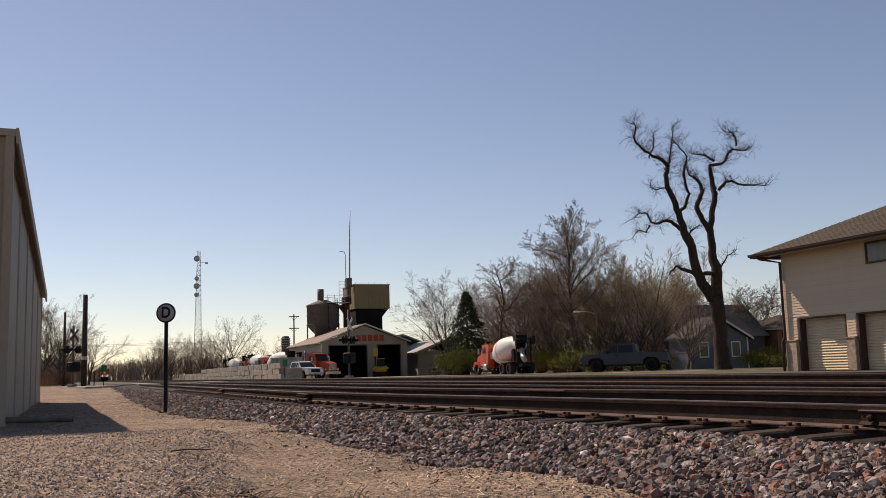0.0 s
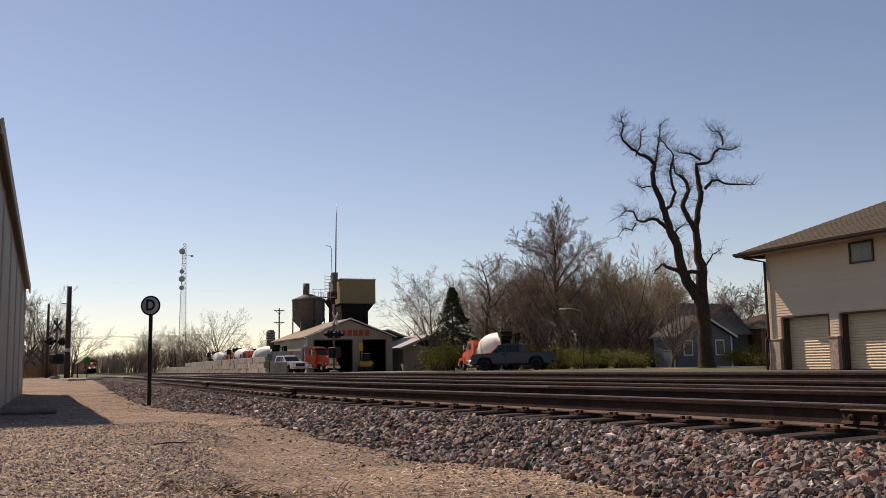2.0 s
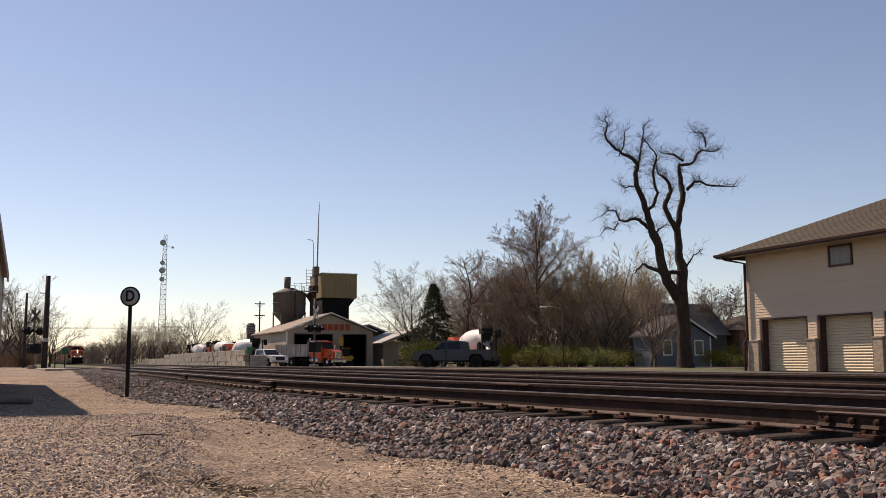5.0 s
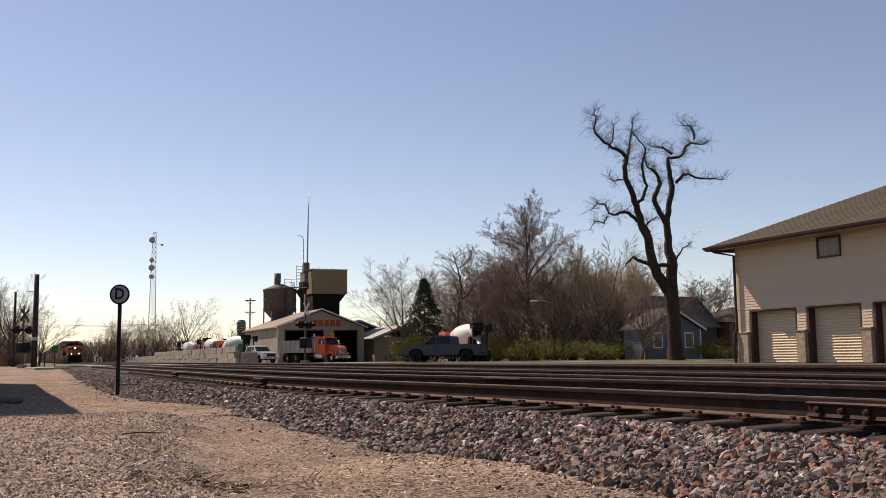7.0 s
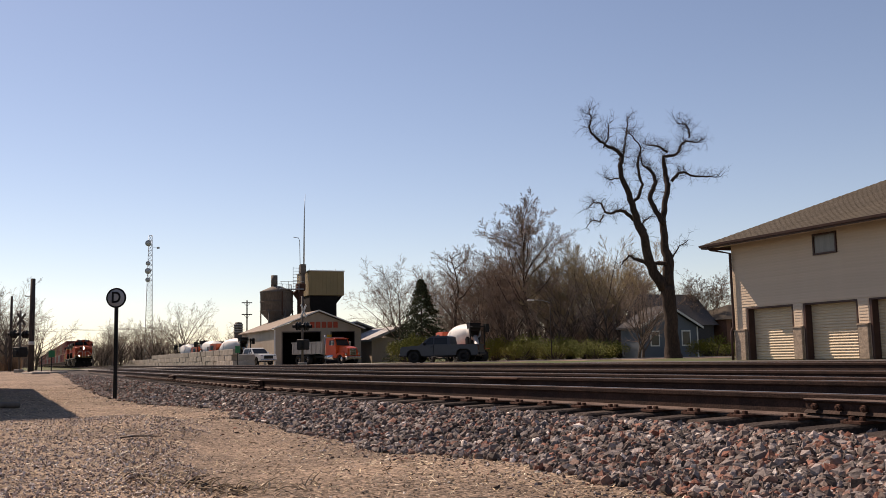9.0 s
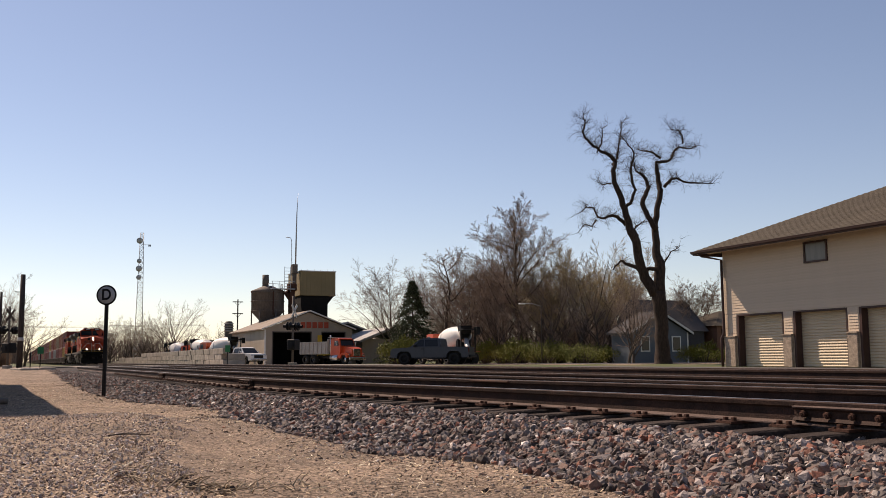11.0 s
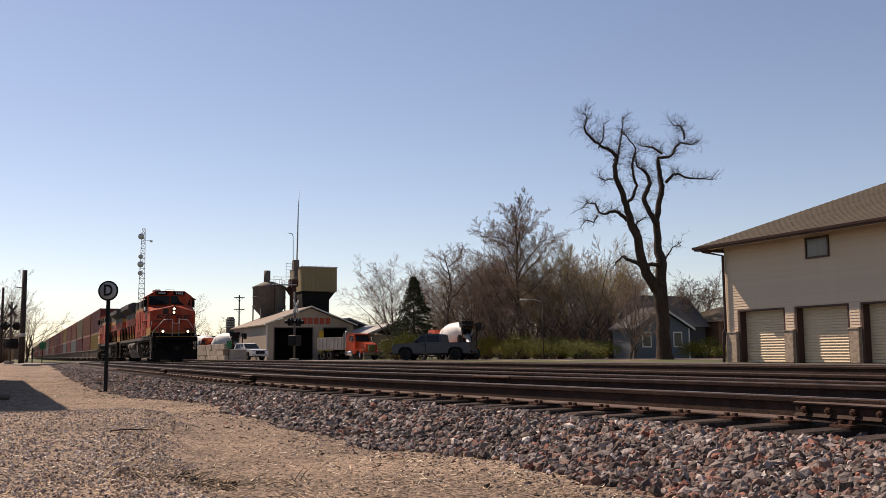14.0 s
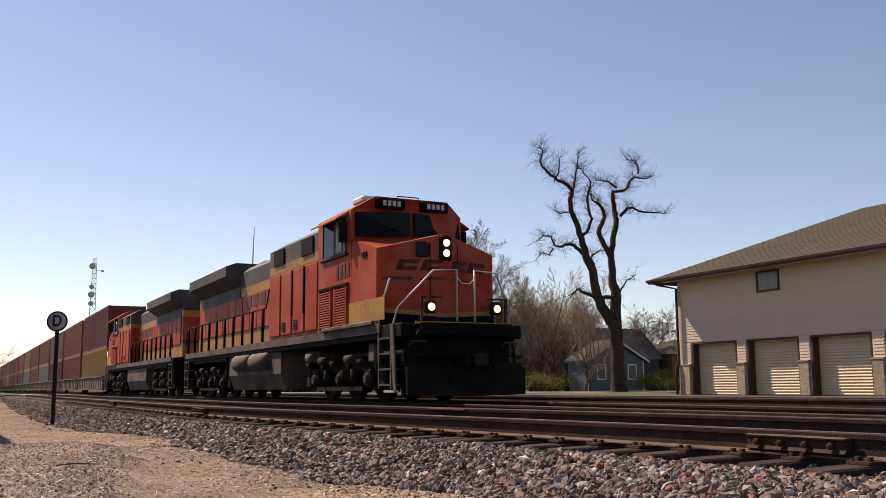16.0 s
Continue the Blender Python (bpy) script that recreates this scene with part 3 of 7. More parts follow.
def rail_track(name, label, y_of, cant, x_lo, x_hi, tie_lo, tie_hi, pitch, detail):
    t = thing(name, label, "railway track", kind="structure")
    xs = sorted(set([x_lo, x_hi] + [x for x in np.arange(-60, 12.1, 1.0) if x_lo < x < x_hi]))
    rail([(x, y_of(x)) for x in xs], 0.0, t)
    rail([(x, y_of(x) + GAUGE) for x in xs], cant, t)
    tie = Geo().box((0, 0, 0), (0.23, 2.6, 0.17), bevel=0.015).mesh("tie", M["tie"])
    plate = Geo().box((0, 0, 0), (0.19, 0.36, 0.02))
    plate.box((0.05, -0.11, 0.022), (0.03, 0.035, 0.035)).box((-0.05, -0.11, 0.022), (0.03, 0.035, 0.035)).box((0.05, 0.11, 0.022), (0.03, 0.035, 0.035))
    plate.box((-0.055, -0.165, 0.012), (0.025, 0.025, 0.02))
    plate = plate.mesh("tie_plate", M["rust"])
    rng = random.Random(name)
    for x in np.arange(tie_lo, tie_hi, pitch):
        x += rng.uniform(-0.03, 0.03)
        y = y_of(x)
        part("tie", tie, None, t, m=pose(x, y + GAUGE / 2 + rng.uniform(-0.16, 0.02), -0.290 + rng.uniform(-0.02, 0.0) + cant / 2, math.degrees(cant / GAUGE), 0, rng.uniform(-2.0, 2.0)))
        if detail:
            part("tie_plate", plate, None, t, m=pose(x, y, -0.197))
            if x > -14:
                part("tie_plate", plate, None, t, m=pose(x, y + GAUGE, -0.197 + cant))
    return t


siding = rail_track("track_1", "rusty siding track on dark worn ties", near_y, 0.04, -75.0, 60.0, -45.0, 12.0, 0.56, True)
main = rail_track("track_2", "main line track with worn bright rail heads", lambda x: MAIN_Y - GAUGE / 2, 0.03, -1500.0, 400.0, -70.0, 6.0, 0.53, False)
third = rail_track("track_3", "dark rusty side track beyond the main line", lambda x: 13.3, 0.0, -400.0, 300.0, -40.0, 2.0, 0.6, False)
third.matrix_basis = pose(0, 0, 0.10)
tagged(siding.children[0], "rusty siding rail")


def joint_bar(parent, x, side, y, z, long):
    """A bolted splice on the web of a rail: a shaped bar with a dusty top ledge coloured as sunlit, and nuts that hang
    over the foot.
    """
    g = Geo().prism([(0.035, -0.148), (-0.030, -0.158), (-0.050, -0.150), (-0.022, -0.125), (-0.022, -0.075), (-0.042, -0.058), (-0.030, -0.048), (0.035, -0.044)], -long / 2, long / 2, "x")
    o = part("joint_bar", g, M["rail_side"], parent, "dark rusty bolted joint bar", m=pose(x, y + side * 0.045, z))
    part("ledge", Geo().prism([(-0.046, -0.056), (-0.050, -0.046), (0.0, -0.036), (0.0, -0.044)], -long / 2, long / 2, "x"), M["rail_foot"], o, "dusty worn ledge, coloured as if sunlit")
    bolt = Geo().tube([(0, -0.055, 0), (0, 0.02, 0)], 0.014, 6).tube([(0, -0.045, 0), (0, -0.015, 0)], 0.027, 6).mesh("bolt", M["rust"])
    for k in range(4):
        part("bolt", bolt, None, o, m=pose(-long / 2 + long * (k + 0.5) / 4, -0.022, -0.10))


for x, long in ((-5.3, 0.95), (-19.4, 0.9), (-31.0, 0.9)):
    joint_bar(siding, x, -1, near_y(x), 0.0, long)
bond = part("bond_strap", Geo().box((0, 0, 0), (1.15, 0.05, 0.03), bevel=0.008), M["rust"], siding, "brown steel strap along the rail", m=pose(-12.6, near_y(-12.6) + GAUGE - 0.08, 0.015, 0, 0, 1.5))


# ---------------------------------------------------------------- garage building
def build_garage():
    y0, x0, base = 31.0, -36.0, -0.1
    t = thing("garage_building", "cream-sided two-storey building with roll-up garage doors and brown hip roof", "building", kind="structure")
    pitch, width, top, count = 3.565, 2.97, 2.33, 6
    x1 = x0 + 0.82 + pitch * count + 1.0
    g = Geo()
    first = x0 + 0.82
    # the front wall in strips round the openings, then sides and back
    g.box(((x0 + x1) / 2, y0 + 0.25, (top + 5.4) / 2), (x1 - x0, 0.5, 5.4 - top))
    edges = [x0] + [e for i in range(count) for e in (first + i * pitch, first + i * pitch + width)] + [x1]
    for a, b in zip(edges[0::2], edges[1::2]):
        g.box(((a + b) / 2, y0 + 0.25, (base + top) / 2), (b - a, 0.5, top - base))
    g.box((x0 + 0.15, y0 + 6.1, 2.65), (0.3, 11.2, 5.5)).box((x1 - 0.15, y0 + 6.1, 2.65), (0.3, 11.2, 5.5)).box(((x0 + x1) / 2, y0 + 11.85, 2.65), (x1 - x0, 0.3, 5.5))
    part("wall", g, M["cream_siding"], t)
    course = Geo().prism([(0, 0), (-0.022, 0.0), (-0.004, 0.125), (0, 0.125)], 0, 1, "x").mesh("siding_board", M["cream_siding"])
    for i in range(26):
        z = top + 0.06 + i * 0.125
        if z < 5.38:
            part("siding_board", course, None, t, m=pose(x0, y0 - 0.002, z) @ Matrix.Diagonal((x1 - x0, 1, 1, 1)))
    for a, b in zip(edges[0::2], edges[1::2]):
        for i in range(8):
            part("siding_board", course, None, t, m=pose(a + 0.05, y0 - 0.002, 1.34 + i * 0.125) @ Matrix.Diagonal((b - a - 0.1, 1, 1, 1)))
        s = Geo().box(((a + b) / 2, y0 - 0.06, (base + 1.28) / 2), (b - a - 0.08, 0.16, 1.28 - base), bevel=0.02)
        s.box(((a + b) / 2, y0 - 0.07, 1.31), (b - a - 0.02, 0.2, 0.06))
        part("stone_pier", s, M["stone"], t, "split-face stone pier with a cap")
    slat = Geo().prism([(0, 0), (-0.04, 0.006), (-0.045, 0.03), (0, 0.119)], 0, width - 0.06, "x").mesh("slat", M["cream_door"])
    for i in range(count):
        x = first + i * pitch
        d = part("garage_door", Geo().box((x + width / 2, y0 + 0.40, (base + top) / 2), (width, 0.04, top - base)), M["cream_door"], t, "closed cream roll-up door")
        for k in range(20):
            part("slat", slat, None, d, m=pose(x + 0.03, y0 + 0.378, base + 0.02 + k * 0.121))
        f = Geo().box((x + 0.06, y0 + 0.18, (base + top) / 2), (0.12, 0.38, top - base)).box((x + width - 0.05, y0 + 0.18, (base + top) / 2), (0.07, 0.38, top - base))
        f.box((x + width / 2, y0 + 0.18, top - 0.03), (width - 0.2, 0.38, 0.07))
        part("door_frame", f, M["brown_trim"], t, "dark brown door frame")
    for x in (-30.14, -20.0):
        f = Geo().box((x, y0 - 0.03, 5.21), (1.30, 0.1, 0.08)).box((x, y0 - 0.03, 4.38), (1.30, 0.12, 0.08)).box((x - 0.61, y0 - 0.03, 4.795), (0.08, 0.1, 0.75)).box((x + 0.61, y0 - 0.03, 4.795), (0.08, 0.1, 0.75))
        w = part("window", f, M["brown_trim"], t, "small dark framed window with a drawn blind")
        part("pane", Geo().box((x, y0 - 0.028, 4.795), (1.14, 0.02, 0.75)), M["blind"], w)
    # roof: hip, with soffit, fascia and gutter
    e, ze, ridge = 1.03, 5.44, 8.42
    ax, bx, ay, by = x0 - 0.9, x1 + 0.9, y0 - e, y0 + 12 + e
    ym = (ay + by) / 2
    r = Geo().add([(ax, ay, ze), (bx, ay, ze), (bx, by, ze), (ax, by, ze), (ax + 6.95, ym, ridge), (bx - 6.95, ym, ridge)],
                  [(0, 1, 5, 4), (1, 2, 5), (2, 3, 4, 5), (3, 0, 4)])
    r.add([(ax, ay, ze - 0.03), (bx, ay, ze - 0.03), (bx, by, ze - 0.03), (ax, by, ze - 0.03)], [(0, 1, 2, 3)])
    part("roof", r, M["shingle"], t, "brown asphalt-shingled hip roof")
    fa = Geo().box(((ax + bx) / 2, ay - 0.02, ze - 0.09), (bx - ax, 0.04, 0.18)).box((ax - 0.02, ym, ze - 0.09), (0.04, by - ay, 0.18))
    fa.prism([(ay - 0.04, ze - 0.13), (ay - 0.13, ze - 0.10), (ay - 0.15, ze + 0.0), (ay - 0.04, ze + 0.0)], ax - 0.05, bx, "x")
    part("gutter", fa, M["brown_trim"], t, "dark brown gutter and fascia")
    dp = Geo().tube([(ax + 0.45, ay - 0.08, ze - 0.12), (ax + 0.5, ay + 0.1, ze - 0.25), (x0 + 0.05, y0 - 0.14, ze - 0.45), (x0 + 0.05, y0 - 0.14, 1.5), (x0 + 0.0, y0 - 0.25, 1.25), (x0 + 0.0, y0 - 0.25, base)], 0.065, 8)
    part("downspout", dp, M["brown_trim"], t, "brown downspout")
    part("soffit", Geo().box(((ax + bx) / 2, y0 - e / 2, ze - 0.05), (bx - ax, e, 0.02)), M["cream_siding"], t)
    # shingle courses on the slope that faces the track
    n = 34
    tab = Geo().box((0.5, 0, 0), (1, 0.30, 0.018)).mesh("shingle", M["shingle"])
    rise = math.degrees(math.atan2(ridge - ze, ym - ay))
    for i in range(n):
        f = (i + 0.5) / n
        a, b = ax + 6.95 * f, bx - 6.95 * f
        part("shingle", tab, None, t, m=pose(a, ay + (ym - ay) * f, ze + (ridge - ze) * f + 0.012, rise - 2.0) @ Matrix.Diagonal((b - a, 1, 1, 1)))


build_garage()


# ---------------------------------------------------------------- steel shed beside the track
def build_shed():
    t = thing("steel_shed", "tan ribbed sheet-steel shed with a sloping eave", "shed", kind="structure")
    y0, xa, xb, za, zb = -1.38, -20.2, -40.0, 5.18, 3.60
    top = lambda x: za + (zb - za) * (x - xa) / (xb - xa)
    g = Geo().prism([(xa, -0.6), (xa, za), (xb, zb), (xb, -0.6)], y0 - 0.2, y0, "y")
    g.prism([(xa, -0.6), (xa, za), (xa - 0.2, za), (xa - 0.2, -0.6)], y0 - 12, y0 - 0.2, "y")
    g.prism([(xb, -0.6), (xb, zb), (xb + 0.2, zb), (xb + 0.2, -0.6)], y0 - 12, y0 - 0.2, "y")
    g.box(((xa + xb) / 2, y0 - 12.1, 1.5), (xa - xb, 0.2, 4.2))
    part("wall", g, M["tan_steel"], t)
    rib = Geo().prism([(-0.05, 0), (-0.02, 0.035), (0.02, 0.035), (0.05, 0)], 0, 1, "z").mesh("rib", M["tan_steel"])
    n = 6
    for i in range(n):
        x = xa - 0.3 - i * (xa - xb - 0.6) / (n - 1)
        part("rib", rib, None, t, m=pose(x, y0, -0.6) @ Matrix.Diagonal((1, 1, top(x) + 0.55, 1)))
    for i in range(12):
        part("rib", rib, None, t, m=pose(xa, y0 - 0.5 - i * 0.95, -0.6, 0, 0, -90) @ Matrix.Diagonal((1, 1, za + 0.55, 1)))
    part("roof", Geo().prism([(xa + 0.12, za), (xa + 0.12, za + 0.14), (xb - 0.12, zb + 0.14), (xb - 0.12, zb)], y0 - 12.3, y0 + 0.14, "y"), M["tan_steel"], t, "tan steel roof edge")
    part("corner_trim", Geo().box((xa + 0.03, y0 + 0.03, (za - 0.6) / 2), (0.16, 0.16, za + 0.6)), M["tan_steel"], t)
    part("rake_trim", Geo().prism([(xa + 0.14, za - 0.16), (xa + 0.14, za + 0.16), (xb - 0.14, zb + 0.16), (xb - 0.14, zb - 0.16)], y0 + 0.14, y0 + 0.19, "y"), M["tan_steel"], t, "tan rake trim")
    p = Geo().tube([(xa + 0.1, y0 + 0.1, -0.36), (xa - 0.3, y0 + 1.3, -0.40)], 0.06, 8)
    tagged(part("drain_pipe", p, M["rust_steel"]), "grey drain pipe lying on the dirt beside the shed", "pipe")


build_shed()


# ---------------------------------------------------------------- the round sign
def build_sign():
    t = thing("letter_sign", "round white trackside sign, black letter D, dark post", "sign", pose(-23.42, 1.92, -0.53, 0, 0, 66))
    part("post", Geo().box((0, 0.03, 1.15), (0.085, 0.05, 2.9), bevel=0.01), M["black_metal"], t, "dark steel post")
    turn = pose(0, 0, 2.42, 90)
    part("disc", Geo().lathe([(0, 0.012), (0.222, 0.012), (0.225, 0.0), (0.222, -0.012), (0, -0.012)], 40, place=turn), M["sign_white"], t, "weathered white disc")
    part("rim", Geo().lathe([(0.200, 0.016), (0.232, 0.016), (0.236, 0.0), (0.232, -0.016), (0.200, -0.016), (0.200, 0.016)], 40, place=turn), M["black_metal"], t, "black rim")
    cu = bpy.data.curves.new("letter", "FONT")
    cu.body, cu.size, cu.align_x, cu.align_y, cu.extrude, cu.offset = "D", 0.36, "CENTER", "CENTER", 0.004, 0.008
    tmp = new("letter_draft", cu)
    me = bpy.data.meshes.new_from_object(tmp.evaluated_get(bpy.context.evaluated_depsgraph_get()))
    bpy.data.objects.remove(tmp)
    me.materials.append(M["black_metal"])
    part("letter", me, None, t, "black capital letter", m=pose(0, -0.017, 2.42, 90) @ Matrix.Diagonal((0.85, 1, 1, 1)))


build_sign()


# ---------------------------------------------------------------- train
TRAIN, LEAD_X, SPEED = [], -18.43, 24.0       # LEAD_X: the leading unit's front lamps at 16 s
SPINNERS = []


def build_locomotive(lit):
    t = thing("locomotive", "orange, black and yellow diesel freight locomotive, grimy", "locomotive")
    O, K, Y = M["loco_orange"], M["loco_black"], M["loco_yellow"]
    half = 1.52
    # short nose, wide cab behind it
    nose = Geo()
    fr = [(-0.50, -half, 1.75), (0, 0, 1.75), (-0.50, half, 1.75), (-0.50, half, 3.48), (0, 0, 3.84), (-0.50, -half, 3.48)]
    bk = [(x, y, z) for x, y, z in ((-2.95, -half, 1.75), (-2.95, 0, 1.75), (-2.95, half, 1.75), (-2.95, half, 3.9), (-2.75, 0, 3.98), (-2.95, -half, 3.9))]
    nose.add([(x - 0.92, y, z) for x, y, z in fr] + bk, [(0, 1, 4, 5), (1, 2, 3, 4), (0, 5, 11, 6), (2, 8, 9, 3), (5, 4, 10, 11), (4, 3, 9, 10), (0, 6, 7, 1), (1, 7, 8, 2)])
    part("nose", nose, O, t, "faded orange nose")
    cab = Geo()
    prof = [(-half, 1.75), (half, 1.75), (half, 4.66), (0.98, 4.98), (-0.98, 4.98), (-half, 4.66)]
    front = [(-2.90, y, z) if z < 4 else (-3.05 if abs(y) > 1 else -2.75, y, z) for y, z in prof]
    n = 6
    cab.add(front + [(-5.42, y, z) for y, z in prof], [tuple(range(n)), tuple(range(2 * n - 1, n - 1, -1))] + [(i, i + n, (i + 1) % n + n, (i + 1) % n) for i in range(n)])
    cab_ob = part("cab", cab, O, t, "faded orange cab")
    for s in (-1, 1):
        y0, y1 = (0.07 * s, 1.42 * s)
        w = Geo().add([(-2.72, y0, 4.05), (-2.86, y1, 3.98), (-2.99, y1, 4.60), (-2.74, y0, 4.64), (-2.80, y0, 4.05), (-2.98, y1, 3.98), (-3.10, y1, 4.60), (-2.86, y0, 4.64)],
                      [(0, 1, 2), (0, 2, 3), (4, 6, 5), (4, 7, 6), (0, 4, 5, 1), (3, 2, 6, 7), (1, 5, 6, 2), (0, 3, 7, 4)])
        part("windshield", w, M["cab_glass"], t, "dark windshield")
        nb = Geo().box((-2.74, 0.60 * s, 4.81), (0.20, 0.74, 0.24), bevel=0.02)
        for k in range(4):
            nb.box((-2.633, 0.60 * s - 0.195 + 0.13 * k, 4.81), (0.02, 0.085, 0.13), 1)
        part("number_board", nb, [M["loco_black"], M["sign_white"]], t, "black board with four pale bars")
        for xa, xb in ((-3.35, -4.05), (-4.15, -4.95)):
            part("side_window", Geo().box(((xa + xb) / 2, s * (half + 0.004), 4.08), (xa - xb, 0.03, 0.84)), M["cab_glass"], cab_ob, "dark cab side window")
            fr_ = Geo()
            for xx in (xa + 0.02, xb - 0.02):
                fr_.box((xx, s * (half + 0.012), 4.08), (0.05, 0.05, 0.92))
            fr_.box(((xa + xb) / 2, s * (half + 0.012), 3.63), (xa - xb, 0.06, 0.05))
            part("window_frame", fr_, M["loco_roof"], cab_ob, "grey window frame")
        part("sliding_sash", Geo().box((-3.78, s * (half + 0.03), 4.08), (0.42, 0.02, 0.78)), M["box_steel"], cab_ob, "pale half-open sash")
        part("sunshade", Geo().prism([(s * (half - 0.06), 4.68), (s * (half + 0.34), 4.44), (s * (half + 0.34), 4.40), (s * (half - 0.06), 4.60)], -5.05, -3.2, "x"), O, cab_ob, "tilted orange awning")
        part("mirror", Geo().box((-3.22, s * (half + 0.14), 4.1), (0.05, 0.22, 0.5)), K, cab_ob)
        part("drip_sill", Geo().box((-4.15, s * (half + 0.03), 3.58), (1.9, 0.06, 0.04)), K, cab_ob)
        st = Geo().box((-2.3, s * (half + 0.003), 2.08), (3.1 * 0.44 * 2, 0.012, 0.52))
        part("stripe", st, Y, t, "yellow band")
        lv = Geo()
        for xa in (-4.75, -3.65):
            lv.box((xa, s * (half + 0.004), 2.30), (0.86, 0.03, 0.98), 1)
            for k in range(15):
                lv.prism([(s * (half + 0.018), 1.85 + k * 0.062), (s * (half + 0.055), 1.855 + k * 0.062), (s * (half + 0.05), 1.875 + k * 0.062), (s * (half + 0.018), 1.895 + k * 0.062)], xa - 0.39, xa + 0.39, "x", 0)
            for dx in (-0.42, 0.42):
                lv.box((xa + dx, s * (half + 0.03), 2.30), (0.05, 0.05, 1.0), 0)
        lv.box((-4.2, s * (half + 0.03), 2.84), (2.1, 0.07, 0.05), 1)
        part("louvre", lv, [O, K], t, "louvred vent")
        cn = Geo()
        for k in range(4):
            cn.box((-3.93 + 0.25 * k, s * (half + 0.006), 3.18), (0.15, 0.012, 0.36))
        part("cab_number", cn, M["faded_mark"], t, "four faded dark bars on the cab side")
        part("cab_sill_pipe", Geo().box((-3.2, s * (half + 0.05), 1.78), (3.4, 0.08, 0.10), bevel=0.02), M["loco_tank"], t, "dusty pale sill")
        vent = Geo()
        for k in range(2):
            vent.box((-2.05 - 0.16 * k, s * (half + 0.012), 3.42), (0.12, 0.03, 0.12))
        part("nose_louvre", vent, K, t)
    part("nose_stripe", Geo().add([(-1.385, -half, 2.02), (-0.895, 0, 1.90), (-1.385, half, 2.02), (-1.385, half, 2.12), (-0.895, 0, 2.00), (-1.385, -half, 2.12)], [(0, 1, 4, 5), (1, 2, 3, 4)]), Y, t, "yellow stripe")
    # a plain dark badge: slanted blocks over a split underline
    face = lambda y, z: (-0.905 - 0.5 * abs(y) / half, y, z)
    badge = Geo()
    for y, w in ((-1.12, 0.46), (-0.58, 0.42), (0.14, 0.44), (0.66, 0.50)):
        a, b = y, y + w
        for z0, z1, sl in ((2.98, 3.07, 0.0), (3.14, 3.23, 0.06)):
            badge.add([face(a + sl, z0), face(b + sl, z0), face(b + sl + 0.05, z1), face(a + sl + 0.05, z1)], [(0, 1, 2, 3)])
        badge.add([face(a, 2.98), face(a + 0.13, 2.98), face(a + 0.24, 3.23), face(a + 0.11, 3.23)], [(0, 1, 2, 3)])
    for a, b in ((-1.45, -0.72), (-0.62, -0.08), (0.10, 0.62)):
        badge.add([face(a, 2.76), face(b - 0.05, 2.76), face(b, 2.82), face(a + 0.2, 2.84)], [(0, 1, 2, 3)])
    part("nose_mark", badge, M["faded_mark"], t, "plain faded black mark")
    seams = Geo()
    for y in (-0.36, 0.36):
        seams.add([face(y, 1.9), face(y + 0.02, 1.9), face(y + 0.02, 3.62), face(y, 3.62)], [(0, 1, 2, 3)])
    part("nose_seam", seams, K, t)
    part("lower_nose", Geo().add([(-1.385, -half, 1.74), (-0.89, 0, 1.74), (-1.385, half, 1.74), (-1.385, half, 2.02), (-0.89, 0, 1.90), (-1.385, -half, 2.02)], [(0, 1, 4, 5), (1, 2, 3, 4)]), K, t, "black lower nose")
    part("deck_stripe", Geo().box((0.03, 0, 1.70), (0.03, 2.45, 0.06)), Y, t, "thin yellow edge")
    part("nose_window", Geo().box((-1.065, -0.50, 3.46), (0.06, 0.38, 0.36), bevel=0.03), M["cab_glass"], t)
    hb = part("headlight", Geo().box((-0.93, 0, 3.50), (0.12, 0.30, 0.56), bevel=0.03), K, t, "twin headlight in a black housing")
    lens = lambda x, y, z, r: Geo().lathe([(0, 0.02), (r * 0.7, 0.016), (r, 0.0)], 14, place=pose(x, y, z, 0, 90, 0))
    # rim round a lens; on lit lamps it emits to imitate their glow
    ring_ = lambda x, y, z, r: Geo().lathe([(r * 0.72, 0.0), (r * 1.25, 0.012), (r * 1.3, -0.01)], 16, place=pose(x, y, z, 0, 90, 0))
    for z in (3.38, 3.62):
        part("lens", lens(-0.865, 0, z, 0.062), M["lamp"] if lit else M["glass_dark"], hb, "lit lens" if lit else "unlit lens")
        part("reflector", ring_(-0.868, 0, z, 0.07), M["lamp_glow"] if lit else M["chrome"], hb)
    for s in (-1, 1):
        d = part("ditch_light", Geo().box((-0.07, 0.82 * s, 2.05), (0.14, 0.28, 0.28), bevel=0.04), K, t, "low front lamp")
        part("lens", lens(0.005, 0.82 * s, 2.05, 0.06), M["lamp"] if lit else M["glass_dark"], d, "lit lens" if lit else "unlit lens")
        part("reflector", ring_(0.003, 0.82 * s, 2.05, 0.07), M["lamp_glow"] if lit else M["chrome"], d)
    part("air_conditioner", Geo().box((-3.7, -0.85, 5.03), (0.7, 0.5, 0.16), bevel=0.04), M["silver"], t, "pale roof unit")
    part("antenna_dome", Geo().box((-4.6, 0.5, 5.03), (0.5, 0.5, 0.12), bevel=0.04), K, t)
    part("roof_rail", Geo().tube([(-3.0, -0.3, 4.98), (-3.0, -0.3, 5.08), (-3.0, 0.3, 5.08), (-3.0, 0.3, 4.98)], 0.015, 5), K, t)
    # full-width cabinet, then the long hood with its walkway
    c = Geo()
    c.prism([(-half + 0.02, 1.75), (half - 0.02, 1.75), (half - 0.02, 3.72), (-half + 0.02, 3.72)], -9.9, -5.42, "x", 0)
